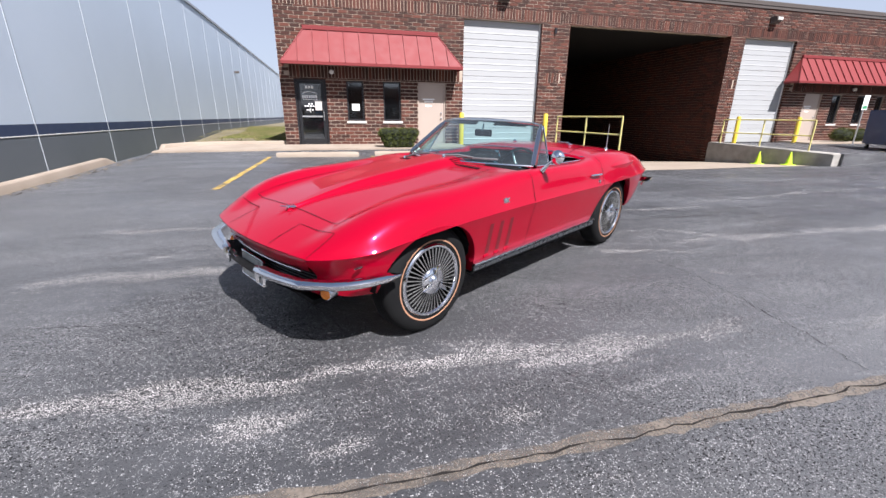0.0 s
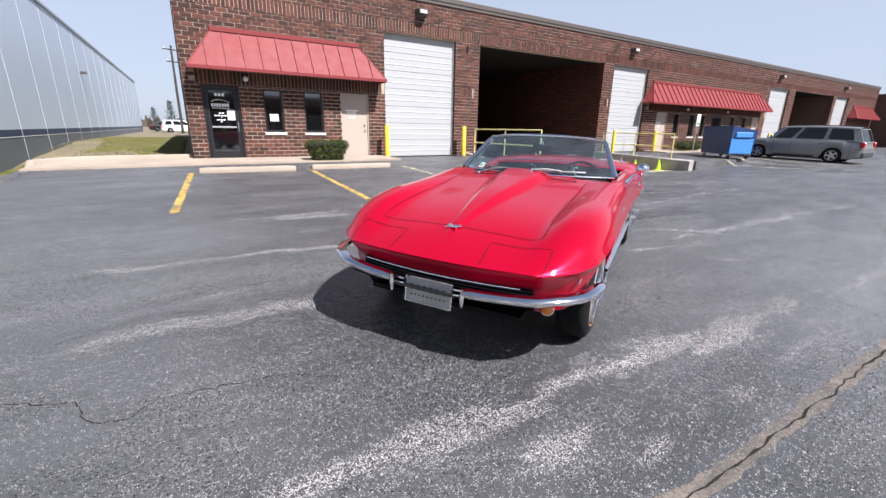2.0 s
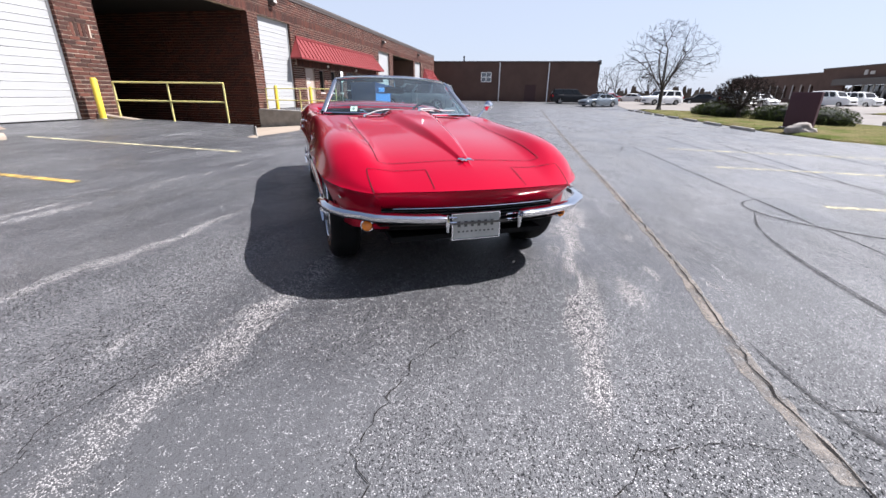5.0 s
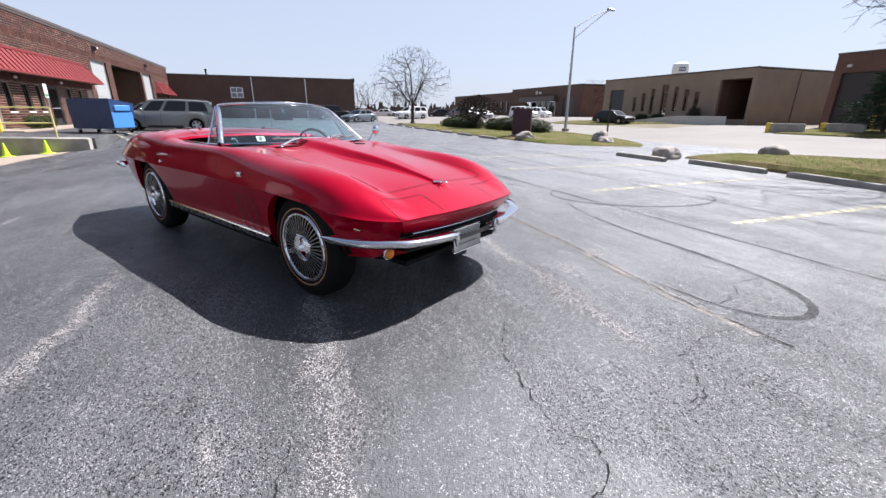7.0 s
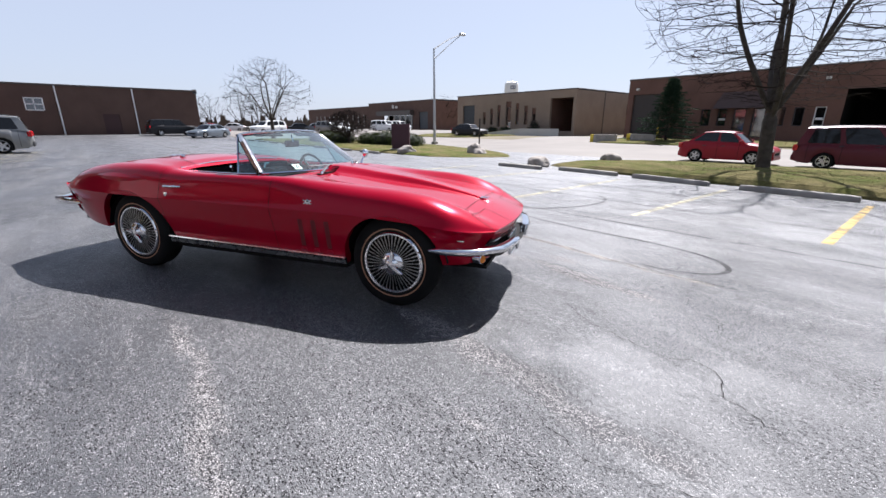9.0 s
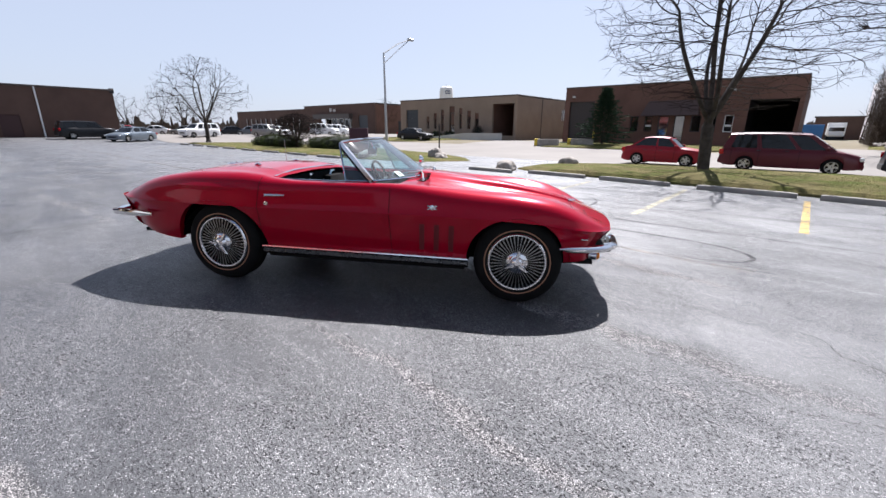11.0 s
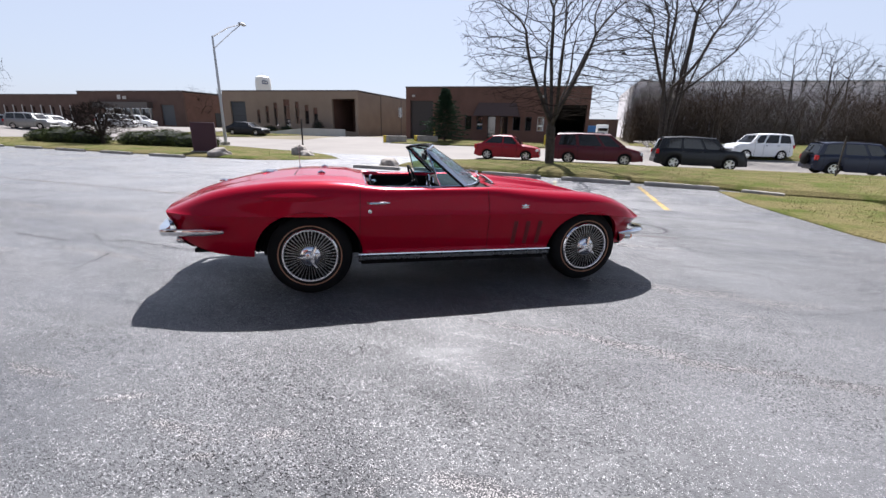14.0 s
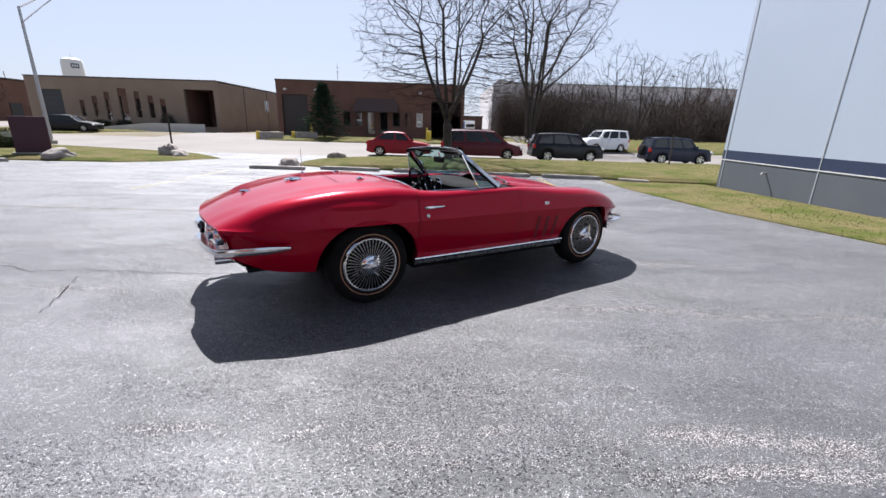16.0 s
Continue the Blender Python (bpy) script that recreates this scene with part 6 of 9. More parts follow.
# ---- windscreen ----
def ws(u, v):
    """u across from -1 to 1, v from base to top."""
    a = abs(u)
    xb, yb, zb = .365 - .285 * a ** 2.4, .705 * u, .905 - .012 * a ** 3
    xt, yt, zt_ = -.115 - .125 * a ** 2.4, .545 * u, 1.215 - .035 * a ** 2.5
    w = v ** 1.06
    return Vector((xb + (xt - xb) * w, yb + (yt - yb) * w, zb + (zt_ - zb) * w))


us = np.linspace(-1, 1, 33)
g1 = Geo().grid([[ws(u * .985, v) for u in us] for v in np.linspace(.02, .98, 9)])
gl = g1.make("windscreen", CLEAR, roadster, smooth=True, label="clear curved windscreen")
gl.visible_shadow = False
rim = [ws(-1, v) for v in np.linspace(0, 1, 9)] + [ws(u, 1.0) for u in us[1:-1]] + [ws(1, v) for v in np.linspace(1, 0, 9)]
g = Geo()
rows = []
for i, p in enumerate(rim):
    t = (rim[min(i + 1, len(rim) - 1)] - rim[max(i - 1, 0)]).normalized()
    c = Vector((-.05, 0, 1.02))
    inward = (c - p)
    n = t.cross(inward).normalized()
    o = n.cross(t).normalized()
    k = .62 if abs(t.y) > .6 else 1.0
    rows.append([p + n * a * k + o * b * k for a, b in ((-.014, -.018), (.016, -.020), (.022, .004), (.013, .020), (-.012, .020), (-.020, 0))])
g.grid(rows, closed=True)
g.make("windscreen_frame", BRIGHT_TRIM, roadster, smooth=True, angle=45)
Geo().tube([ws(u, .012) + Vector((.004, 0, -.002)) for u in us], .009, 6).make("windscreen_base_trim", CHROME, roadster, smooth=True)
Geo().grid([[ws(u, v) + Vector((-.02, 0, -.002)) for u in us] for v in (.965, 1.0)]).make("header_rail", BLACK_TRIM, roadster)
Geo().tube([p + Vector((-.024, 0, -.008)) for p in rim], .015, 6).make("frame_liner", BLACK_VINYL, roadster, smooth=True)
for s in (1, -1):
    # vent window behind the pillar
    A, B, C = Vector((.09, s * .700, .892)), Vector((-.150, s * .700, .885)), Vector((-.250, s * .560, 1.172))
    D = ws(s, .97) + Vector((-.02, 0, -.03))
    gv = Geo().grid([[A, A.lerp(B, .5), B], [A.lerp(D, .5), (A.lerp(B, .5)).lerp(C.lerp(D, .5), .5), B.lerp(C, .5)], [D, C.lerp(D, .5), C]]).make("vent_glass", CLEAR, roadster)
    gv.visible_shadow = False
    Geo().tube([A, B, B.lerp(C, .5), C, D, A.lerp(D, .5) + Vector((0, 0, .004)), A], .0075, 6).make("vent_frame", CHROME, roadster, smooth=True)
    # sun visors
    m = pose(-.20, s * .27, 1.182, 0, 24, 0)
    Geo().box(-.03, .03, -.17, .17, -.006, .006, .005, m).make("sun_visor", BLACK_VINYL, roadster)
    # wipers
    u0, u1 = (.70, .12) if s > 0 else (.02, -.56)
    blade = [ws(u, .075 + .03 * abs(u)) + Vector((.024, 0, .012)) for u in np.linspace(u0, u1, 12)]
    Geo().tube(blade, .0075, 6).make("wiper_blade", WIPER, roadster)
    base = skin(.42, u1 * .705) + Vector((0, 0, .012))
    Geo().tube([base, base.lerp(blade[5], .5) + Vector((.008, 0, .014)), blade[5] + Vector((.004, 0, .005))], [.009, .008, .006], 6).make("wiper_arm", WIPER, roadster, smooth=True)
    Geo().lathe([(0, .014), (.010, .012), (.014, 0), (.014, -.02)], 10, pose(base.x, base.y, base.z, 90)).make("wiper_pivot", CHROME, roadster, smooth=True)
Geo().tube([(-.17, 0, 1.175), (-.15, 0, 1.12)], .007, 6).make("mirror_stem", CHROME, roadster)
Geo().box(-.178, -.155, -.095, .095, 1.07, 1.13, .008).make("rear_view_mirror", BLACK_TRIM, roadster)
# inspection sticker in the corner of the glass
q = ws(-.66, .12) + Vector((.010, 0, .004))
t1 = (ws(-.60, .12) - ws(-.72, .12)).normalized()
t2 = (ws(-.66, .32) - ws(-.66, .02)).normalized()
Geo().add([q - t1 * .03 - t2 * .032, q + t1 * .03 - t2 * .032, q + t1 * .03 + t2 * .032, q - t1 * .03 + t2 * .032], [(0, 1, 2, 3)]).make("glass_sticker", plain("pale_green_sticker", (.42, .60, .52), .6), roadster)
fcu = bpy.data.curves.new("sticker_digit", "FONT")
fcu.body, fcu.size, fcu.extrude, fcu.align_x, fcu.align_y = "6", .06, .0005, "CENTER", "CENTER"
fo = new("sticker_digit", fcu)
fo.data.materials.append(INK)
fo.parent = roadster
nrm = t1.cross(t2).normalized()
nrm = nrm if nrm.x > 0 else -nrm
zz = nrm
xx = zz.cross(Vector((0, 0, 1))).normalized() * -1
yy_ = zz.cross(xx)
fo.matrix_local = Matrix.Translation(q + zz * .004) @ Matrix((xx, yy_, zz)).transposed().to_4x4()

# cowl vents
for s in (1, -1):
    for k in range(14):
        y = s * (.17 + .021 * k)
        a = skin(.405, y)
        Geo().box(-.035, .035, -.004, .004, -.004, .002, 0, Matrix.Translation(a + Vector((0, 0, .001)))).make("cowl_slot", BLACK_TRIM, roadster)

# ---- cockpit ----
tub = Geo()
tub.box(-.80, .42, -.66, .66, .25, .30)
tub.box(-.82, -.79, -.68, .68, .30, .88)
tub.box(.40, .43, -.66, .66, .30, .86)
for s in (1, -1):
    tub.box(-.79, .40, s * .668 - .006, s * .668 + .006, .30, .85)
tub.make("cockpit_lining", BLACK_VINYL, roadster)
rows = []
for x, z in ((.33, .868), (.20, .866), (.06, .860), (.0, .848), (-.03, .82), (-.02, .77), (.04, .71), (.10, .62)):
    rows.append([(x - .02 * math.cos(y * 3) * 0, y, z + .020 * math.exp(-((abs(y) - .36) / .22) ** 2) * (1 if z > .8 else 0)) for y in np.linspace(-.665, .665, 31)])
Geo().grid(rows).make("dashboard", BLACK_VINYL, roadster, smooth=True)
for yy in (.24, .46):
    Geo().lathe([(0, 0), (.07, 0), (.078, -.008), (.085, 0)], 24, pose(-.028, yy, .80, 0, 0, -90)).make("gauge", CHROME, roadster)
Geo().box(-.60, .10, -.10, .10, .30, .56, .03).make("centre_console", BLACK_VINYL, roadster)
Geo().tube([(-.06, .0, .56), (-.07, 0, .68)], .008, 6).make("gear_lever", CHROME, roadster)
Geo().lathe([(0, .03), (.022, .02), (.028, 0), (.018, -.02), (0, -.025)], 12, pose(-.07, 0, .695, 90)).make("gear_knob", BLACK_TRIM, roadster, smooth=True)
sw = pose(-.20, .36, .80, 0, 68, 0)
ring = [sw @ Vector((.195 * math.cos(a), .195 * math.sin(a), 0)) for a in np.linspace(0, 2 * math.pi, 33)]
wheel = Geo().tube(ring, .012, 8, caps=False).make("steering_wheel", BLACK_TRIM, roadster, smooth=True)
for a in (90, 210, 330):
    p0, p1 = sw @ Vector((.03 * math.cos(radians(a)), .03 * math.sin(radians(a)), -.01)), sw @ Vector((.19 * math.cos(radians(a)), .19 * math.sin(radians(a)), 0))
    Geo().tube([p0, p1], .010, 6).make("spoke", DIM_METAL, wheel)
Geo().lathe([(0, .02), (.03, .016), (.042, 0), (.03, -.02)], 16, sw @ pose(0, 0, 0, 90)).make("horn_button", BLACK_TRIM, wheel, smooth=True)
Geo().tube([sw @ Vector((0, 0, -.02)), sw @ Vector((.02, 0, -.35))], .022, 8).make("steering_column", BLACK_TRIM, roadster)
for s in (1, -1):
    seat = Geo().box(-.66, -.10, s * .37 - .235, s * .37 + .235, .34, .50, .05).make("seat", BLACK_VINYL, roadster, smooth=True)
    rows = []
    for k, z in enumerate(np.linspace(.44, .83, 9)):
        u = k / 8
        hw = .235 * (1 - .28 * max(0, u - .55) / .45)
        xb = -.60 - .13 * u
        rows.append([(xb + .07 * (1 - .5 * u), s * .37 + hw * .75, z), (xb + .075 * (1 - .5 * u), s * .37, z), (xb + .07 * (1 - .5 * u), s * .37 - hw * .75, z), (xb + .02, s * .37 - hw, z), (xb - .06, s * .37 - hw * .85, z), (xb - .07, s * .37, z), (xb - .06, s * .37 + hw * .85, z), (xb + .02, s * .37 + hw, z)])
    g = Geo().grid(rows, closed=True)
    g.add(rows[-1], [tuple(range(8))])
    g.make("backrest", BLACK_VINYL, seat, smooth=True)
    for k in range(4):
        Geo().box(-.58, -.14, s * .37 - .16 + .09 * k, s * .37 - .15 + .09 * k, .498, .504, .002).make("seat_pleat", BLACK_TRIM, seat)
    Geo().tube([(-.70, s * .20, .84), (-.70, s * .22, .88), (-.68, s * .25, .885)], .012, 6).make("belt_buckle", CHROME, roadster)
    Geo().tube([(x, s * .690, .882) for x in np.linspace(-.78, .10, 8)], .006, 6).make("door_top_trim", CHROME, roadster)
Geo().tube([(-.785, y, .930 - .03 * smooth01(.30, .69, abs(y))) for y in np.linspace(-.68, .68, 21)], .007, 6).make("deck_edge_trim", CHROME, roadster, smooth=True)

# round door mirror on the left
a = Vector((.10, side_y(.10, .86), .872))
mir = Geo().tube([a, a + Vector((.0, .05, .06)), a + Vector((-.01, .10, .095))], [.018, .009, .008], 8).make("door_mirror", CHROME, roadster, smooth=True)
Geo().lathe([(0, -.010), (.046, -.008), (.051, .0), (.046, .016), (.028, .036), (0, .044)], 24, Matrix.Translation(a + Vector((-.01, .11, .11))) @ pose(0, 0, 0, 0, 0, -82)).make("mirror_head", CHROME, mir, smooth=True)


# ---- wheels ----
def roadster_wheel(x, s, spin):
    w = Geo().lathe([(.205, .075), (.215, .086), (.235, .094), (.275, .098), (.305, .088), (.325, .072), (.334, .05), (.335, 0), (.334, -.05), (.325, -.072), (.305, -.088), (.235, -.094), (.205, -.075)], 56,
                    pose(x, s * .715, HUB, 0, spin, 0) @ Matrix.Scale(s, 4, (0, 1, 0)))
    wheel_ob = w.make("wheel", RUBBER, roadster, smooth=True, label="black tyre with a gold stripe and finned chrome cover")
    m = pose(x, s * .715, HUB, 0, spin, 0) @ Matrix.Scale(s, 4, (0, 1, 0))
    Geo().lathe([(.2425, .0957), (.245, .0970), (.2495, .0972), (.252, .0965)], 56, m).make("tyre_stripe", GOLD_LINE, wheel_ob, smooth=True)
    for yy in (-.045, -.022, 0, .022, .045):
        Geo().lathe([(.3352, yy - .003), (.3356, yy), (.3352, yy + .003)], 40, m).make("tread_groove", BLACK_TRIM, wheel_ob)
    Geo().lathe([(.222, .078), (.226, .092), (.218, .100), (.206, .099), (.198, .088), (.196, .070)], 56, m).make("rim", CHROME, wheel_ob, smooth=True)
    Geo().lathe([(.20, .060), (.10, .072), (.05, .080), (0, .080)], 40, m).make("cover_dish", BLACK_TRIM, wheel_ob, smooth=True)
    # fin sides are black, so the shade between fins sits in their colour
    fins, caps = Geo(), Geo()
    for k in range(42):
        a = 360 * k / 42
        fins.add([(.082, .100, -.0014), (.199, .090, -.0030), (.199, .064, -.0030), (.082, .074, -.0014), (.082, .100, .0014), (.199, .090, .0030), (.199, .064, .0030), (.082, .074, .0014)],
                 [(0, 3, 2, 1), (4, 5, 6, 7), (1, 2, 6, 5)], m @ pose(0, 0, 0, 0, a, 0))
        caps.add([(.082, .1035, -.0016), (.199, .0935, -.0036), (.199, .0895, -.0036), (.082, .0995, -.0016), (.082, .1035, .0016), (.199, .0935, .0036), (.199, .0895, .0036), (.082, .0995, .0016)],
                 [(0, 1, 5, 4), (0, 3, 2, 1), (4, 5, 6, 7), (1, 2, 6, 5)], m @ pose(0, 0, 0, 0, a, 0))
    fins.make("fin_base", BLACK_TRIM, wheel_ob, kind="stuff")
    caps.make("fin_ring", DIM_METAL, wheel_ob, label="bright radial fins", kind="stuff")
    Geo().lathe([(.088, .072), (.086, .098), (.076, .110), (.050, .116), (.040, .132), (.030, .138), (0, .139)], 36, m).make("hub_cone", CHROME, wheel_ob, smooth=True)
    for k in range(3):
        Geo().add([(0.02, .120, -.018), (.098, .128, -.010), (.108, .126, .010), (0.02, .120, .020), (.02, .142, -.012), (.096, .136, -.006), (.104, .134, .006), (.02, .142, .014)],
                  [(4, 5, 6, 7), (0, 1, 5, 4), (1, 2, 6, 5), (2, 3, 7, 6)], m @ pose(0, 0, 0, 0, 120 * k, 0)).make("spinner_blade", CHROME, wheel_ob)


for x, s, spin in ((AXF, 1, 20), (AXR, 1, 75), (AXF, -1, 38), (AXR, -1, 62)):
    roadster_wheel(x, s, spin)
# wheel wells, floor and running gear
for cx in (AXF, AXR):
    for s in (1, -1):
        well = Geo()
        rows = []
        for a in np.linspace(8, 172, 15):
            rows.append([(cx + .40 * math.cos(radians(a)), s * yy, HUB - .02 + .36 * math.sin(radians(a))) for yy in (.785, .52)])
        well.grid(rows, flip=s > 0)
        well.box(cx - .40, cx + .40, s * .51 - .01, s * .51 + .01, .27, .70)
        well.make("wheel_well", BLACK_TRIM, roadster)
under = Geo()
under.box(-.84, .84, -.76, .76, .235, .26)
under.box(-1.95, -.84, -.50, .50, .30, .33)
under.box(.84, 1.85, -.50, .50, .27, .30)
under.box(-2.12, -1.68, -.68, .68, .36, .39)
# hidden black boxes added inside nose and tail to stop light passing through
fill = Geo()
fill.box(1.64, 1.74, -.64, .64, .34, .60)
fill.box(.84, 1.66, -.50, .50, .30, .60)
fill.make("engine_bay", BLACK_TRIM, roadster)
fill = Geo()
fill.box(-2.10, -1.655, -.66, .66, .42, .66)
fill.box(-1.66, -.84, -.50, .50, .33, .68)
fill.make("boot_shell", BLACK_TRIM, roadster)
for x in (AXF, AXR):
    under.tube([(x, -.65, HUB), (x, .65, HUB)], .035, 8)
under.make("underbody", BLACK_TRIM, roadster)

# ---- parked cars ----
def car_paint(name, c, rough=0.42, metal=0.0):
    m = Mat(name, rough, metal, 0.3)
    m.color(m.mix(m.noise(2, 3), tuple(v * .92 for v in c), c))
    m.p.inputs["Coat Weight"].default_value = 0.1
    m.p.inputs["Coat Roughness"].default_value = 0.06
    return m.m


CAR_PAINTS = {"silver": car_paint("silver_car_paint", (.25, .25, .24), .35, .6), "black": car_paint("black_car_paint", (.012, .012, .014)), "red": car_paint("bright_red_car_paint", (.26, .004, .012)),
              "maroon": car_paint("maroon_car_paint", (.085, .008, .014)), "navy": car_paint("navy_car_paint", (.008, .012, .030)), "white": car_paint("white_car_paint", (.78, .78, .77)),
              "teal": car_paint("dark_teal_car_paint", (.002, .003, .006)), "grey": car_paint("grey_car_paint", (.13, .14, .15), .35, .4), "blue_grey": car_paint("blue_grey_car_paint", (.19, .22, .25), .35, .5)}
ALLOY = plain("alloy_wheel", (.50, .50, .50), .3, .9)
CLADDING = plain("dark_plastic_cladding", (.03, .03, .032), .7)
HEADLAMP = plain("headlamp_lens", (.72, .74, .75), .12)

SHAPES = {  # belt heights along the body, and the roof, as shares of length from the nose and of height
    "sedan": dict(belt=[(0, .40), (.03, .50), (.10, .55), (.27, .62), (.5, .655), (.78, .67), (.90, .665), (.975, .62), (1, .50)], foot=(.27, .90), roof=(.42, .72), pillars=(.555,)),
    "suv": dict(belt=[(0, .40), (.03, .52), (.08, .58), (.25, .61), (.5, .615), (.8, .625), (.95, .62), (.985, .58), (1, .42)], foot=(.24, .985), roof=(.37, .93), pillars=(.50, .72)),
    "van": dict(belt=[(0, .36), (.03, .44), (.10, .50), (.20, .56), (.5, .57), (.8, .58), (.95, .58), (.985, .54), (1, .40)], foot=(.17, .985), roof=(.36, .93), pillars=(.47, .71)),
}


def parked_car(label, shape, paint, x, y, heading, L, W, H, rails=False, spare=False, group="parked cars", clad=False, z=None, category="car"):
    S = SHAPES[shape]
    zz = ground_z(x, y) if z is None else z
    slope = 1.2 if -22 < y < 11 and x < 46 else 0
    e = empty("parked_" + {"sedan": "sedan", "suv": "suv", "van": "minivan"}[shape], Matrix.Translation((x, y, zz)) @ Matrix.Rotation(radians(slope), 4, "X") @ pose(0, 0, 0, 0, 0, heading), label, category, group)
    mat = CAR_PAINTS[paint]
    belt = pchip(S["belt"])
    half = pchip([(0, .36), (.02, .41), (.08, .465), (.2, .495), (.5, .5), (.8, .495), (.93, .47), (.98, .43), (1, .38)])
    low = pchip([(0, .16), (.1, .13), (.5, .12), (.9, .13), (1, .19)])
    R = .325 if shape != "sedan" else .305
    fx, rx = .19 * L, .79 * L
    rows = []
    us = sorted(set(list(np.linspace(0, 1, 41)) + [(c + R * 1.12 * math.cos(radians(a))) / L for c in (fx, rx) for a in range(0, 181, 15)]))
    for u in us:
        w, b, l = half(u) * W, belt(u) * H, low(u) * H
        for c in (fx, rx):
            d = (u * L - c) / (R * 1.12)
            if abs(d) < 1:
                l = max(l, R + R * 1.12 * math.sqrt(1 - d * d) * .95)
        l = min(l, b - .06)
        xx = L / 2 - u * L
        rows.append([(xx, w * .96, l), (xx, w, l + (b - l) * .25), (xx, w * .995, l + (b - l) * .62), (xx, w * .965, l + (b - l) * .86), (xx, w * .90, b), (xx, w * .5, b + .018), (xx, 0, b + .022)])
    g = Geo()
    full = [r + [(p[0], -p[1], p[2]) for p in r[-2::-1]] for r in rows]
    g.grid(full)
    g.add(full[0], [tuple(range(13))])
    g.add(full[-1], [tuple(range(13))[::-1]])
    g.make("body", mat, e, smooth=True, angle=38)
    # cabin: glass all round, roof and pillars over it
    f0, f1, r0, r1 = S["foot"][0], S["foot"][1], S["roof"][0], S["roof"][1]
    wb, wt = W * .45, W * .375

    def cab(u, v):
        """u along from windscreen to tail, v up; gives x and height."""
        xb, xt = f0 + (f1 - f0) * u, r0 + (r1 - r0) * u
        return L / 2 - (xb + (xt - xb) * v) * L, (belt(xb) - .01) * H * (1 - v) + (.965 + .03 * math.sin(math.pi * min(1, max(0, u)))) * H * v
    g = Geo()
    us2 = np.linspace(0, 1, 13)
    left = [[(cab(u, v)[0], wb + (wt - wb) * v, cab(u, v)[1]) for v in (0, .5, .94)] for u in us2]
    right = [[(p[0], -p[1], p[2]) for p in r] for r in left]
    g.grid(left, flip=True)
    g.grid(right)
    for k in (0, -1):
        g.grid([left[k], [(p[0] + (.05 if k == 0 else -.04), 0, p[2]) for p in left[k]], right[k]], flip=(k != 0))
    g.make("cabin", mat, e, smooth=True, angle=30)
    ends = [0.0] + [(p - (f0 + r0) / 2) / ((f1 + r1) / 2 - (f0 + r0) / 2) for p in S["pillars"]] + [1.0]
    for s in (1, -1):
        for i, (ua, ub) in enumerate(zip(ends, ends[1:])):
            ua += .075 if i == 0 else .022
            ub -= .085 if i == len(ends) - 2 else .022
            rows = []
            for v in (.07, .11, .80, .86):
                k_ = .012 if v in (.07, .86) else 0
                rows.append([(cab(u, v)[0], s * (wb + (wt - wb) * v + .007), cab(u, v)[1]) for u in np.linspace(ua + k_, ub - k_, 5)])
            Geo().grid(rows, flip=s > 0).make("side_window", CAR_GLASS, e, label="dark tinted glass")
    for k, name in ((0, "windscreen"), (-1, "rear_window")):
        sg = 1 if k == 0 else -1
        rows = []
        for v in (.10, .5, .88):
            px, pz = cab(0 if k == 0 else 1, v)
            py = (wb + (wt - wb) * v) * .88
            bulge = .05 if k == 0 else .04
            rows.append([(px + sg * (bulge * (1 - abs(q)) + .012), py * q, pz + .006) for q in (1, .5, 0, -.5, -1)])
        Geo().grid(rows, flip=k == 0).make(name, CAR_GLASS, e, label="dark tinted glass")
    g = Geo()
    roof = []
    for u in us2:
        a = cab(u, .93)
        c = cab(u, 1.0)
        roof.append([(a[0], wt + .012 + (wb - wt) * .06, a[1]), (c[0], wt * .9, c[1]), (c[0], 0, c[1] + .02), (c[0], -wt * .9, c[1]), (a[0], -wt - .012 - (wb - wt) * .06, a[1])])
    g.grid(roof, flip=True)
    g.make("roof", mat, e, smooth=True)
    for s in (1, -1):
        for u in (ends[0] + .10, *ends[1:-1], ends[-1] - .10 if shape != "sedan" else .86):     # door seams
            a = cab(u, 0)
            uu = (L / 2 - a[0]) / L
            if abs(uu * L - fx) < R * 1.2 or abs(uu * L - rx) < R * 1.2:
                continue
            w_, b_, l_ = half(uu) * W, belt(uu) * H, low(uu) * H
            Geo().grid([[(a[0] - .006, s * (q * w_ + .004), l_ + (b_ - l_) * t) for q, t in ((.97, .06), (1.0, .25), (.996, .62), (.967, .86), (.91, .97))],
                        [(a[0] + .006, s * (q * w_ + .004), l_ + (b_ - l_) * t) for q, t in ((.97, .06), (1.0, .25), (.996, .62), (.967, .86), (.91, .97))]], flip=s < 0).make("door_seam", BLACK_TRIM, e)
        m0 = cab(.06, .12)
        Geo().box(m0[0] - .05, m0[0] + .08, s * (W / 2 - .02), s * (W / 2 + .14), m0[1] - .03, m0[1] + .10, .03).make("door_mirror", mat, e)
        Geo().box(L / 2 - .16, L / 2 - .02, s * W * .40 - .12, s * W * .40 + .10, belt(.05) * H - .20, belt(.05) * H - .05, .03).make("headlamp", HEADLAMP, e)
        Geo().box(-L / 2 - .004, -L / 2 + .16, s * W * .42 - .09, s * W * .42 + .06, belt(.97) * H - .26, belt(.97) * H - .02, .03).make("tail_lamp", RED_LENS, e)
        for u in (.50, .70):
            Geo().box(L / 2 - u * L - .08, L / 2 - u * L + .08, s * (W * .494) - .02, s * (W * .494) + .02, H * .53, H * .55, .008).make("door_handle", CLADDING if paint != "silver" else mat, e)
        if rails:
            a, b = cab(.1, 1), cab(.92, 1)
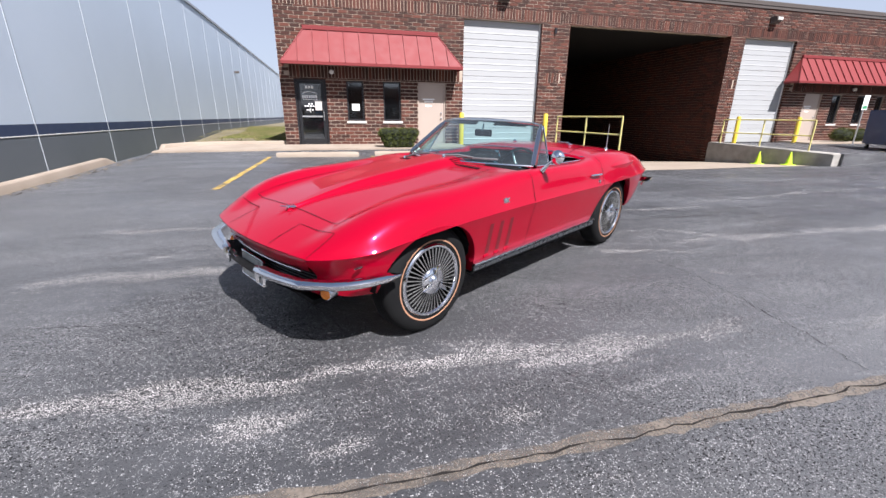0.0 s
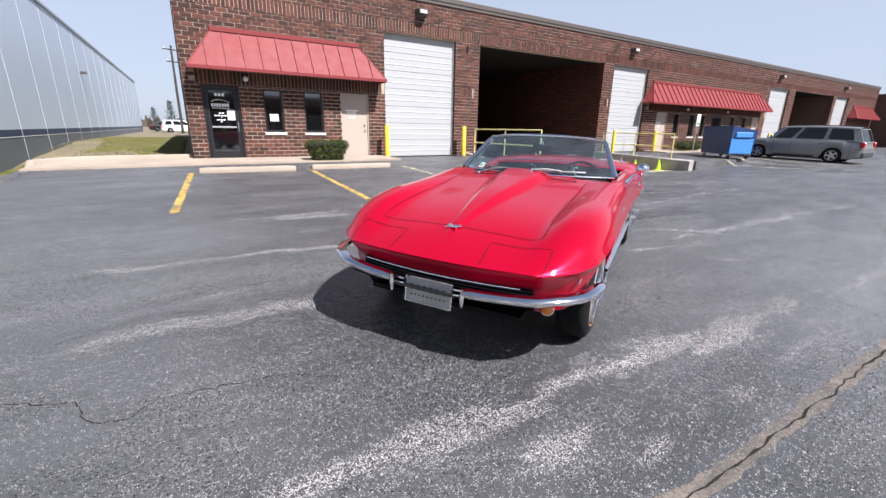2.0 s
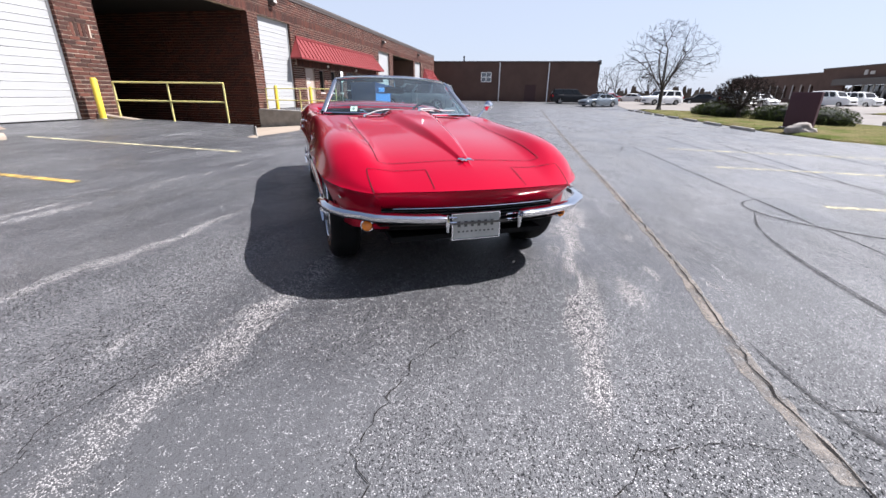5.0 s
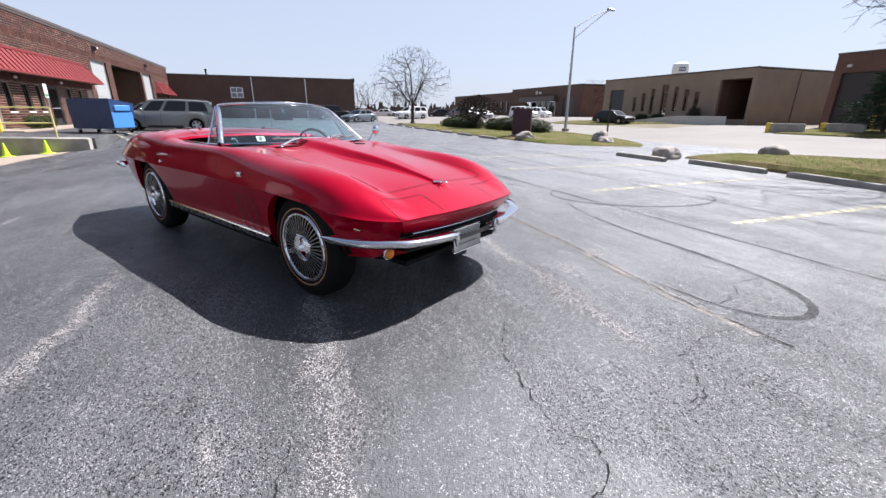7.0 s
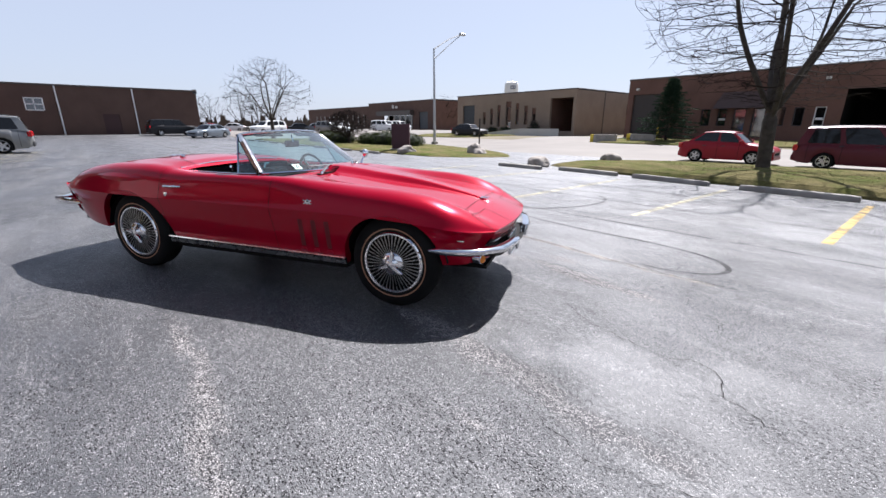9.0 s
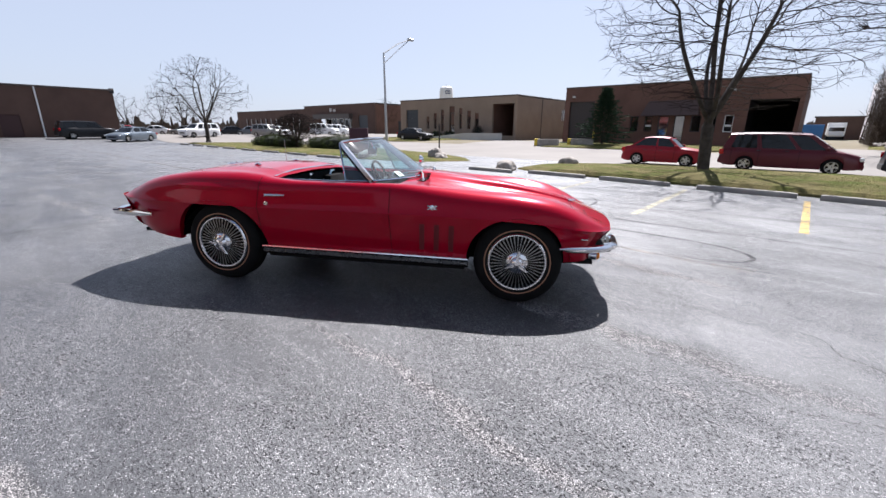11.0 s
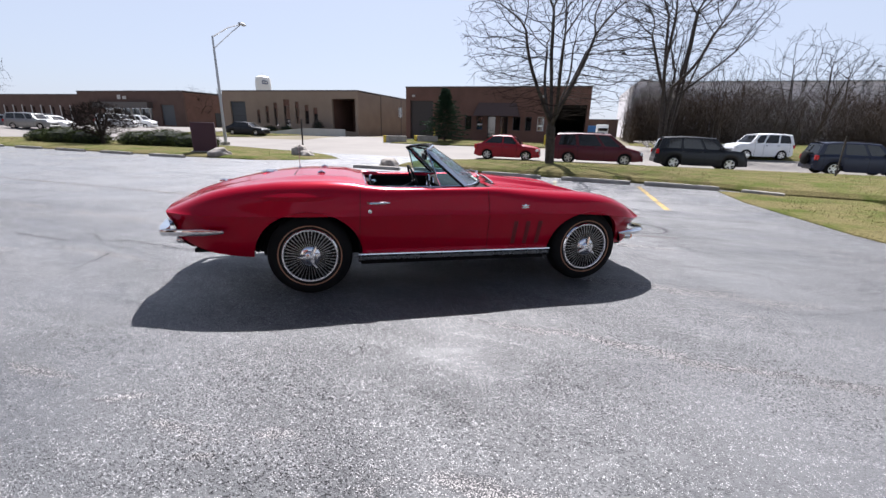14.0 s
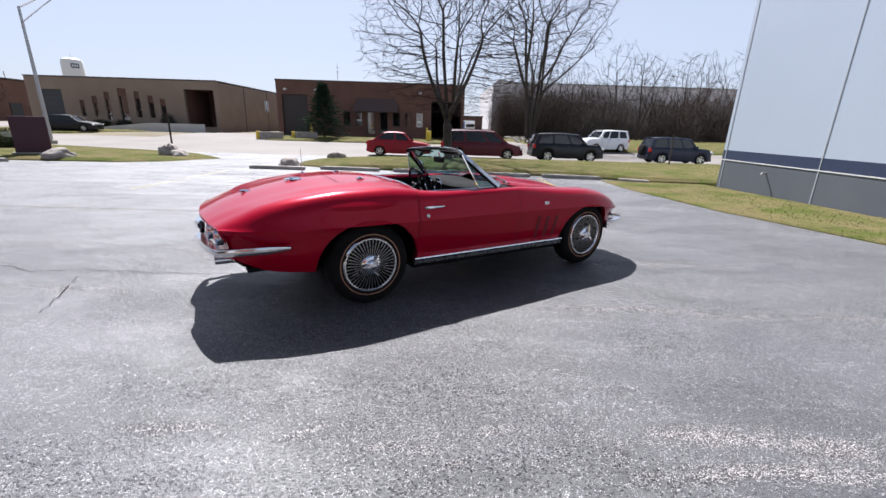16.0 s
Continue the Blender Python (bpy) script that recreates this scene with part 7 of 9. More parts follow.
            Geo().tube([(a[0], s * wt * .86, a[1] - .02), (a[0] - .08, s * wt * .86, a[1] + .06), (b[0] + .08, s * wt * .86, b[1] + .06), (b[0], s * wt * .86, b[1] - .02)], .018, 6).make("roof_rail", CLADDING, e, smooth=True)
        if clad:
            rw = [[(L / 2 - u * L, s * (half(u) * W + .004), low(u) * H + .10), (L / 2 - u * L, s * (half(u) * W * .97 + .004), low(u) * H - .01)] for u in np.linspace(.33, .66, 8)]
            Geo().grid(rw, flip=s > 0).make("sill_cladding", CLADDING, e)
    Geo().box(L / 2 - .10, L / 2 + .03, -W * .38, W * .38, .14 * H, .27 * H, .04).make("front_bumper", CLADDING if clad else mat, e)
    Geo().box(-L / 2 - .03, -L / 2 + .10, -W * .40, W * .40, .18 * H, .33 * H, .04).make("rear_bumper", CLADDING if clad else mat, e)
    Geo().box(L / 2 - .03, L / 2 + .012, -W * .22, W * .22, .28 * H, .36 * H, .01).make("grille", BLACK_TRIM, e)
    Geo().box(-L / 2 + .2, L / 2 - .2, -W * .42, W * .42, .14 * H, .30 * H).make("underbody", BLACK_TRIM, e)
    if spare:
        Geo().lathe([(0, .10), (.24, .10), (.33, .06), (.34, -.06), (.2, -.10)], 24, pose(-L / 2 - .10, 0, H * .50, 0, 0, 90)).make("spare_wheel", RUBBER, e, smooth=True)
    for c in (fx, rx):
        for s in (1, -1):
            m = pose(L / 2 - c, s * (W / 2 - .13), R) @ Matrix.Scale(s, 4, (0, 1, 0))
            wo = Geo().lathe([(R * .62, .07), (R * .72, .095), (R * .93, .09), (R, .05), (R, -.06), (R * .9, -.09), (R * .6, -.09)], 24, m).make("wheel", RUBBER, e, smooth=True)
            rim = Geo().lathe([(R * .66, .085), (R * .62, .09), (R * .58, .06), (R * .1, .05), (0, .05)], 24, m)
            rim.make("rim", BLACK_TRIM, wo, smooth=True)
            sp = Geo()
            for k in range(5):
                sp.add([(0, .075, -.05), (R * .63, .085, -.035), (R * .63, .085, .035), (0, .075, .05), (0, .055, -.05), (R * .63, .065, -.035), (R * .63, .065, .035), (0, .055, .05)], [(0, 1, 2, 3), (0, 4, 5, 1), (3, 2, 6, 7)], m @ pose(0, 0, 0, 0, 72 * k, 0))
            sp.lathe([(R * .67, .08), (R * .67, .093), (R * .61, .093), (R * .61, .08)], 24, m)
            sp.make("spokes", ALLOY, wo)
            Geo().box(L / 2 - c - R, L / 2 - c + R, s * (W / 2 - .35), s * (W / 2 - .30), .12, R * 2, 0).make("wheel_well", BLACK_TRIM, e)
    return e


parked_car("silver estate car with dark lower cladding and roof rails", "suv", "silver", 22.55, 5.2, 92, 4.72, 1.86, 1.58, rails=True, clad=True)
parked_car("dark grey saloon beyond the silver estate", "sedan", "grey", 25.5, 6.6, 92, 4.7, 1.8, 1.42)
parked_car("black sport utility car before a far brick wall", "suv", "black", 53.0, -6.9, -84, 4.85, 1.95, 1.75)
parked_car("blue-grey saloon parked on the asphalt", "sedan", "blue_grey", 49.4, -9.8, 124, 4.7, 1.85, 1.42)
parked_car("bright red compact saloon at the street edge", "sedan", "red", 2.75, -22.4, 180, 3.9, 1.70, 1.46)
parked_car("maroon minivan with a roof rack at the street edge", "van", "maroon", -2.35, -22.3, 180, 5.0, 1.95, 1.72, rails=True)
parked_car("dark navy sport utility car at the street edge", "suv", "teal", -7.5, -21.8, 180, 4.3, 1.85, 1.66)
parked_car("navy sport utility car with a spare wheel on its tail", "suv", "navy", -14.6, -22.3, 180, 4.0, 1.72, 1.60, rails=True, spare=True)
parked_car("white sport utility car across the street", "suv", "white", -13.4, -31.0, 14, 3.9, 1.80, 1.74)
parked_car("dark saloon before the tan brick unit", "sedan", "black", 34.5, -35.8, 190, 4.6, 1.8, 1.45)
for lab, sh, pt, x, y, hd, L, H in (("white sport utility car on the far car park", "suv", "white", 55.0, -18.2, 108, 4.8, 1.72), ("dark saloon on the far car park", "sedan", "black", 68.5, -27.5, 70, 4.6, 1.45), ("dark grey saloon on the far car park", "sedan", "grey", 67.5, -30.2, 70, 4.6, 1.45),
                                   ("black sport utility car on the far car park", "suv", "black", 66.0, -33.0, 75, 4.8, 1.75), ("silver sport utility car on the far car park", "suv", "silver", 54.5, -26.8, 200, 4.6, 1.7), ("white saloon on the far car park", "sedan", "white", 58.5, -31.0, 190, 4.7, 1.5),
                                   ("white boxy van on the far car park", "suv", "white", 62.0, -41.0, 200, 5.4, 2.0), ("white four-wheel-drive car on the far car park", "suv", "white", 63.0, -45.0, 195, 4.6, 1.9), ("silver saloon on the far car park", "sedan", "silver", 72.0, -22.0, 60, 4.6, 1.45),
                                   ("white saloon on the far car park", "sedan", "white", 78.0, -19.5, 60, 4.6, 1.45), ("red saloon on the far car park", "sedan", "red", 82.0, -16.5, 60, 4.5, 1.45), ("silver sport utility car on the far car park", "suv", "silver", 80.0, -13.8, 60, 4.7, 1.7)):
    parked_car(lab, sh, pt, x, y, hd, L, 1.82, H, group="cars on the far car park", z=.10)


# ---- blue waste skip ----
BLUE = mottled("blue_skip_paint", (0.012, 0.035, 0.115), (0.020, 0.052, 0.15), 3, 0.5, fine=30, bump=0.1)
# sunlight put into the colour of the skip's end; the container's own blue
LIGHT_BLUE = plain("sunlit_skip_end_and_container_blue", (0.06, 0.22, 0.55), 0.45)
sk = empty("waste_skip", pose(19.55, 7.05, ground_z(19.5, 7.05), 0, 0, 57.5), "dark blue steel waste skip on castors", "dumpster")
g = Geo()
o, t = [(-1.05, -.42), (1.05, -.42), (1.05, .62), (-1.05, .62)], [(-1.12, -.50), (1.12, -.50), (1.12, .62), (-1.12, .62)]
g.grid([[(x, y, .20) for x, y in o], [(x, y, 1.02) for x, y in t], [(t[0][0], t[0][1], 1.24), (t[1][0], t[1][1], 1.24), (t[2][0], t[2][1], 1.42), (t[3][0], t[3][1], 1.42)]], closed=True)
g.add([(x, y, .20) for x, y in o], [(3, 2, 1, 0)])
g.make("bin", BLUE, sk)
for x in (-.56, .56):
    Geo().add([(x - .55, -.52, 1.245), (x + .55, -.52, 1.245), (x + .55, .64, 1.43), (x - .55, .64, 1.43), (x - .55, -.52, 1.275), (x + .55, -.52, 1.275), (x + .55, .64, 1.46), (x - .55, .64, 1.46)],
              [(4, 5, 6, 7), (0, 1, 5, 4), (1, 2, 6, 5), (2, 3, 7, 6), (3, 0, 4, 7)]).make("lid", BLUE, sk, label="black-blue flat lid")
# only the end towards the sun takes the lighter blue
for s in (-1, 1):
    Geo().box(s * 1.10 - .06, s * 1.10 + .06, -.30, .45, .95, 1.18, .02).make("fork_pocket", LIGHT_BLUE if s < 0 else BLUE, sk)
    Geo().box(s * 1.09 - .02, s * 1.09 + .02, -.40, .60, .24, .92, .01).make("end_plate", LIGHT_BLUE if s < 0 else BLUE, sk)
    for y in (-.34, .5):
        Geo().lathe([(0, .03), (.085, .03), (.09, 0), (.085, -.03), (0, -.03)], 14, pose(s * .92, y, .092)).make("castor", RUBBER, sk, smooth=True)
        Geo().box(s * .92 - .03, s * .92 + .03, y - .05, y + .05, .10, .205, .005).make("castor_fork", STEEL, sk)
for z in (.55, .85):
    Geo().box(-1.09, 1.09, -.475 if z > .7 else -.45, -.43, z, z + .06, .01).make("rib", BLUE, sk)

# accessible bay sign on a post
sp = empty("parking_sign", pose(21.3, 9.6, ground_z(21.3, 9.6)), "white and green parking sign on a steel post", "sign")
Geo().box(-.025, .025, -.02, .02, -.1, 2.05, .004).make("post", STEEL, sp)
Geo().box(-.16, .16, -.03, -.021, 1.45, 2.05, .004).make("plate", WHITE_PAINT, sp)
Geo().box(-.13, .13, -.034, -.031, 1.50, 1.62).make("lettering_bar", plain("sign_green", (.05, .25, .12), .5), sp)

# ---- buildings across the lot and the street ----
def holed_wall(name, axis, at, u0, u1, z0, z1, holes, thick, mat, label):
    g = Geo()
    for a, b, c, d in band_cells(holes, u0, u1, z0, z1):
        if axis == "y":
            g.box(a, b, min(at, at + thick), max(at, at + thick), c, d)
        else:
            g.box(min(at, at + thick), max(at, at + thick), a, b, c, d)
    return tagged(g.make(name, mat, kind="structure"), label, "wall")


def far_house(name, label, category="building"):
    return empty(name, pose(0, 0, 0), label, category)


# brown building closing the lot
fb = far_house("brown_warehouse", "low brown brick warehouse with white downpipes")
holes = [(3.55, 4.91, 2.68, 3.90), (-2.62, -1.10, -.2, 2.40)]
g = Geo()
for a, b, c, d in band_cells(holes, -10.6, 40, -.5, 5.15):
    g.box(57.3, 57.65, a, b, c, d)
g.make("wall", FAR_BRICK, fb, weld=True)
Geo().box(57.66, 100, -10.6, -10.25, -.5, 5.15).make("wall", FAR_BRICK, fb)
Geo().box(57.2, 100, -10.7, 40, 5.15, 5.32, .02).make("roof", COPING, fb)
Geo().box(57.25, 57.62, -10.72, -10.3, 4.9, 5.42, .01).make("corner_cap", BLACK_ALU, fb)
for y in (2.40, -4.15):
    Geo().tube([(57.22, y, -.2), (57.22, y, 5.0), (57.30, y, 5.15)], .07, 8).make("downpipe", WHITE_PAINT, fb)
w = Geo().box(57.36, 57.40, 3.5, 5.0, 2.64, 3.94).make("window", DARK_GLASS, fb)
for y in (3.55, 4.23, 4.91):
    Geo().box(57.29, 57.37, y - .05, y + .05, 2.68, 3.90).make("mullion", WHITE_PAINT, w)
for z in (2.70, 3.29, 3.88):
    Geo().box(57.29, 57.36, 3.6, 4.86, z - .05, z + .05).make("mullion", WHITE_PAINT, w)
Geo().box(57.40, 57.46, -2.62, -1.10, -.2, 2.42).make("door", plain("dark_red_door", (.05, .018, .016), .6), fb)
for y in (12.0, 7.5):
    Geo().tube([(58.2, y, 5.3), (58.2, y, 5.75), (58.2, y, 6.0)], [.10, .10, .16], 8).make("roof_vent", BLACK_ALU, fb)

# tan brick unit
tb = far_house("tan_brick_unit", "tan brick industrial unit with tall slit windows")
TBY = -43.6
slits = [(39.23, 39.75, 1.32, 3.02), (37.80, 38.35, 1.32, 3.46), (36.42, 37.0, 1.02, 3.89), (34.52, 35.46, .45, 4.30), (33.14, 33.72, 1.34, 4.04), (31.71, 32.31, 1.34, 3.66), (30.41, 31.02, 1.34, 3.35)]
bigs = [(41.5, 44.0, .4, 4.02), (25.05, 28.25, .55, 4.41)]
g = Geo()
for a, b, c, d in band_cells(slits + bigs, 24.65, 45.2, -.6, 5.28):
    g.box(a, b, TBY - .35, TBY, c, d)
g.make("wall", TAN_BRICK, tb, weld=True)
Geo().box(24.65, 25.0, -75, TBY - .36, -1.0, 5.22).make("wall", TAN_BRICK, tb)
Geo().box(44.85, 45.2, -75, TBY - .36, -.6, 5.22).make("wall", TAN_BRICK, tb)
Geo().box(24.6, 45.25, -75, TBY + .06, 5.28, 5.42, .02).make("roof", COPING, tb)
for i, (a, b, c, d) in enumerate(slits):
    w = Geo().box(a, b, TBY - .30, TBY - .22, c, d).make("window" if i != 3 else "door", DARK_GLASS, tb)
    Geo().box(a, b, TBY - .22, TBY - .14, d - .75, d).make("panel", RED_BRICK, w)
    Geo().box(a, b, TBY - .22, TBY - .18, (c + d) / 2 - .6, (c + d) / 2 - .5).make("transom", BLACK_ALU, w)
Geo().box(41.5, 44.0, TBY - .3, TBY - .2, .4, 4.02).make("overhead_door", plain("slate_door_paint", (.045, .05, .055), .6), tb)
for k in range(1, 6):
    Geo().box(41.5, 44.0, TBY - .2, TBY - .185, .4 + .6 * k, .43 + .6 * k).make("door_rib", BLACK_ALU, tb)
bay = Geo()
bay.box(25.05, 28.25, TBY - 5.2, TBY - 5.0, .4, 4.5)
bay.box(28.25, 28.4, TBY - 5.0, TBY - .36, .4, 4.5)
bay.box(25.05, 28.25, TBY - 5.0, TBY - .36, 4.41, 4.6)
bay.make("bay_lining", RED_BRICK, tb)
for y in (-50.0, -57.0):
    Geo().box(24.60, 24.66, y - .05, y + .05, -.6, 5.2).make("wall_joint", COPING, tb)
w = Geo().box(24.58, 24.66, -57.2, -56.0, 2.6, 4.0).make("window", DARK_GLASS, tb)
for k in range(3):
    Geo().box(24.55, 24.585, -57.2 + .58 * k, -57.1 + .58 * k, 2.6, 4.0).make("mullion", WHITE_PAINT, w)
ramp = Geo()
ramp.add([(37.0, -38.6, .05), (30.2, -40.3, .85), (25.0, -41.0, .85), (25.0, -41.25, .85), (30.2, -40.6, .85), (37.0, -38.9, .05), (37.0, -38.6, -.5), (30.2, -40.3, -.5), (25.0, -41.0, -.5)],
         [(0, 1, 7, 6), (1, 2, 8, 7), (0, 5, 4, 1), (1, 4, 3, 2)])
tagged(ramp.make("ramp_wall", mottled("pale_concrete", (0.52, 0.50, 0.46), (0.62, 0.60, 0.56), 1.0, 0.85, fine=40, bump=0.1), kind="structure"), "pale concrete ramp wall", "retaining wall")

# brown brick unit with its bay
bb = far_house("brown_brick_unit", "brown brick industrial unit with a shed awning")
BBY = -41.3
ops = [(9.75, 10.5, 1.2, 2.6), (8.5, 9.2, 1.2, 2.6), (7.1, 8.0, .3, 2.6), (5.8, 6.65, .3, 2.6), (4.5, 5.3, 1.2, 2.6), (3.35, 4.0, 1.2, 2.6), (2.1, 2.76, 1.2, 2.6)]
bigs = [(14.15, 16.82, -.2, 4.12), (-1.95, 1.22, -.2, 3.80)]
g = Geo()
for a, b, c, d in band_cells(ops + bigs, -2.25, 17.35, -.6, 5.45):
    g.box(a, b, BBY - .35, BBY, c, d)
g.make("wall", RED_BRICK, bb, weld=True)
Geo().box(17.0, 17.35, -72, BBY - .36, -.6, 5.45).make("wall", RED_BRICK, bb)
Geo().box(-2.25, -1.96, -72, BBY - .36, -.6, 5.45).make("wall", RED_BRICK, bb)
Geo().box(-2.3, 17.4, -72, BBY + .05, 5.45, 5.58, .02).make("roof", COPING, bb)
for i, (a, b, c, d) in enumerate(ops):
    w = Geo().box(a, b, BBY - .3, BBY - .22, c, d).make("door" if i in (2, 3) else "window", DARK_GLASS, bb)
    fr = Geo()
    for p, q, r, s in ((a, a + .06, c, d), (b - .06, b, c, d), (a + .06, b - .06, d - .06, d), (a + .06, b - .06, c, c + .06)):
        fr.box(p, q, BBY - .22, BBY - .12, r, s)
    fr.make("frame", BLACK_ALU if i != 6 else WHITE_PAINT, w)
    if i in (1, 6):
        Geo().box(a + .1, b - .1, BBY - .2, BBY - .17, c + .45, c + .62).make("notice", WHITE_PAINT, w)
Geo().box(14.15, 16.82, BBY - .3, BBY - .2, -.2, 4.12).make("overhead_door", plain("dark_brown_door_paint", (.035, .026, .022), .6), bb)
lining = Geo()
lining.box(-1.95, 1.22, BBY - 8.2, BBY - 8.0, -.2, 3.9)
lining.box(1.22, 1.4, BBY - 8.0, BBY - .36, -.2, 3.9)
lining.box(-1.95, 1.22, BBY - 8.0, BBY - .36, 3.80, 3.95)
# near black lining stands in for the shade inside the bay
lining.make("bay_lining", SHADE_AND_ROOF_BLACK, bb)
aw = Geo().add([(4.6, BBY + .9, 2.62), (9.4, BBY + .9, 2.62), (9.0, BBY, 3.95), (5.0, BBY, 3.95), (4.6, BBY, 2.62), (9.4, BBY, 2.62)], [(0, 1, 2, 3), (0, 3, 4), (1, 5, 2), (0, 4, 5, 1)])
aw.make("awning", plain("brown_awning_metal", (.075, .045, .036), .6), bb)
for x in (16.4, 13.2, 2.4):
    Geo().box(x - .15, x + .15, BBY, BBY + .2, 4.5, 4.7, .02).make("wall_lamp", SILL, bb)
for x, y, h in ((15.2, -33.4, 0), (12.5, -34.6, 0)):
    b = empty("concrete_block", pose(x, y, ground_z(x, y), 0, 0, 8), "concrete barrier with a yellow end beside the driveway", "barrier", "barriers by the driveway")
    Geo().box(-1.1, .85, -.16, .16, -.1, .62, .03).make("block", OLD_CONCRETE, b)
    Geo().box(.86, 1.15, -.17, .17, -.1, .64, .03).make("end_face", YELLOW, b)
for x, y in ((13.6, -40.3), (1.6, -40.2)):
    b = empty("bollard", pose(x, y, .0), "yellow bollard before a far unit", "bollard")
    Geo().tube([(0, 0, -.2), (0, 0, 1.1), (0, 0, 1.18)], [.11, .11, .06], 10).make("post", YELLOW, b, smooth=True)
yb = empty("yellow_post", pose(1.3, -36.0, ground_z(1.3, -36)), "wide yellow guard post by the driveway", "bollard")
Geo().box(-.25, .25, -.2, .2, -.1, .95, .04).make("post", YELLOW, yb)

# long brown building down the street
lb = far_house("long_brown_building", "long low brown brick building with slit windows")
LY = -60.0
sl = [(101.5 + 3.1 * k, 102.3 + 3.1 * k, 1.4, 3.6) for k in range(11)]
g = Geo()
for a, b, c, d in band_cells([(73.2, 76.6, .4, 4.2), (79.0, 92.0, .4, 3.5)], 70.6, 99.0, -.5, 6.62):
    g.box(a, b, LY - .4, LY, c, d)
for a, b, c, d in band_cells(sl, 99.0, 140, -.5, 6.0):
    g.box(a, b, LY - .8, LY - .4, c, d)
g.make("wall", FAR_BRICK, lb, weld=True)
Geo().box(70.6, 71.0, -110, LY - .41, -.5, 6.5).make("wall", RED_BRICK, lb)
Geo().box(70.5, 99.1, -110, LY + .08, 6.62, 6.8).make("roof", COPING, lb)
Geo().box(99.1, 140, -110, LY - .3, 6.0, 6.18).make("roof", COPING, lb)
for a, b, c, d in sl:
    Geo().box(a, b, LY - .78, LY - .7, c, d).make("window", DARK_GLASS, lb)
    Geo().box(a + .9, a + 1.2, LY - .4, LY - .36, c - .4, d + .3).make("pale_pier", SILL, lb)
Geo().box(79.0, 92.0, LY - 1.8, LY - 1.7, .4, 3.5).make("shop_glass", DARK_GLASS, lb)
for x in (80, 82.5, 85, 87.5, 90):
    Geo().box(x - .12, x + .12, LY - .5, LY - .3, .4, 3.5).make("column", SILL, lb)
Geo().box(78.5, 93.5, LY, LY + 1.2, 3.5, 4.6).make("canopy", COPING, lb)
Geo().box(73.2, 76.6, LY - .36, LY - .3, .4, 4.2).make("overhead_door", plain("grey_door_paint", (.07, .075, .08), .6), lb)
for k in range(2):
    Geo().box(86.8 - 1.6 * k, 87.6 - 1.6 * k if k == 0 else 86.8 - .6, LY, LY + .1, 5.2, 6.0 - .25 * k).make("lettering_bar", SILL, lb)
w = Geo().box(70.5, 70.62, -82, -79, 2.6, 4.6).make("window", DARK_GLASS, lb)
for k in range(4):
    Geo().box(70.46, 70.51, -82 + .97 * k, -81.9 + .97 * k, 2.6, 4.6).make("mullion", WHITE_PAINT, w)
Geo().box(70.5, 70.62, -69, -67, 0, 3.0).make("door", BLACK_ALU, lb)

# water tower and masts
wt_ = empty("water_tower", pose(191, -226.4, 0), "white water tower with a dark painted panel", "water tower")
Geo().lathe([(0, 29.6), (2.6, 29.2), (4.2, 28.4), (4.6, 26.6), (4.7, 16), (3.5, 12), (3.2, 0)], 28, pose(0, 0, 0, 90)).make("tank", WHITE_PAINT, wt_, smooth=True)
Geo().box(-2.6, .6, 4.55, 4.75, 24.3, 26.4, 0, pose(0, 0, 0, 0, 0, 40)).make("painted_panel", plain("sign_navy", (.02, .04, .12), .6), wt_)
for k in range(3):
    Geo().box(-2.2 + .9 * k, -1.6 + .9 * k, 4.76, 4.80, 24.8, 25.9, 0, pose(0, 0, 0, 0, 0, 40)).make("lettering_bar", WHITE_PAINT, wt_)
Geo().tube([(0, 0, 29.5), (0, 0, 31)], .12, 6).make("mast", STEEL, wt_)
for x, y, h in ((150, -148, 15), (60, -250, 34)):
    ms = empty("mast", pose(x, y, 0), "thin grey antenna mast far away", "mast")
    Geo().tube([(0, 0, 0), (0, 0, h)], [.25, .1], 6).make("pole", STEEL, ms)
    for z in (h * .86, h * .93):
        Geo().tube([(-1.2, 1, z), (1.2, -1, z)], .12, 6).make("crossarm", STEEL, ms)

# far sheds and a lorry in the gap beside the woods
sh = far_house("far_shed", "small brown shed far down the street", "shed")
Geo().box(-9.5, -3.5, -100, -95, -.2, 3.6).make("wall", FAR_BRICK, sh)
Geo().box(-9.7, -3.3, -100.2, -94.8, 3.6, 3.8).make("roof", COPING, sh)
Geo().box(-7.6, -5.2, -95.0, -94.9, 0, 2.8).make("door", BLACK_ALU, sh)
lo = empty("white_lorry", pose(-6.2, -90, .05), "white box lorry far down the street", "lorry")
Geo().box(-1.1, 1.1, -3, 1.2, .7, 2.6, .05).make("box", WHITE_PAINT, lo)
Geo().box(-1.0, 1.0, 1.25, 2.6, .5, 2.0, .15).make("cab", WHITE_PAINT, lo)
Geo().box(-.9, .9, 2.55, 2.62, 1.3, 1.9, .02).make("windscreen", DARK_GLASS, lo)
for s in (-1, 1):
    for y in (-2, 1.9):
        Geo().lathe([(0, .1), (.4, .1), (.42, 0), (.4, -.1), (0, -.1)], 14, pose(s * .95, y, .42, 0, 0, 90)).make("wheel", RUBBER, lo)
bc = empty("blue_container", pose(-3.2, -80, .05), "small blue steel container beside the drive", "container")
Geo().box(-1.3, 1.3, -2, 2, 0, 2.2, .03).make("box", LIGHT_BLUE, bc)
PALE_METAL = mottled("pale_lilac_sheet_metal", (.80, .76, .78), (.86, .83, .85), .3, .6, fine=4, bump=.1)
hs = far_house("pale_warehouse", "large pale sheet metal warehouse behind leafless woods", "warehouse")
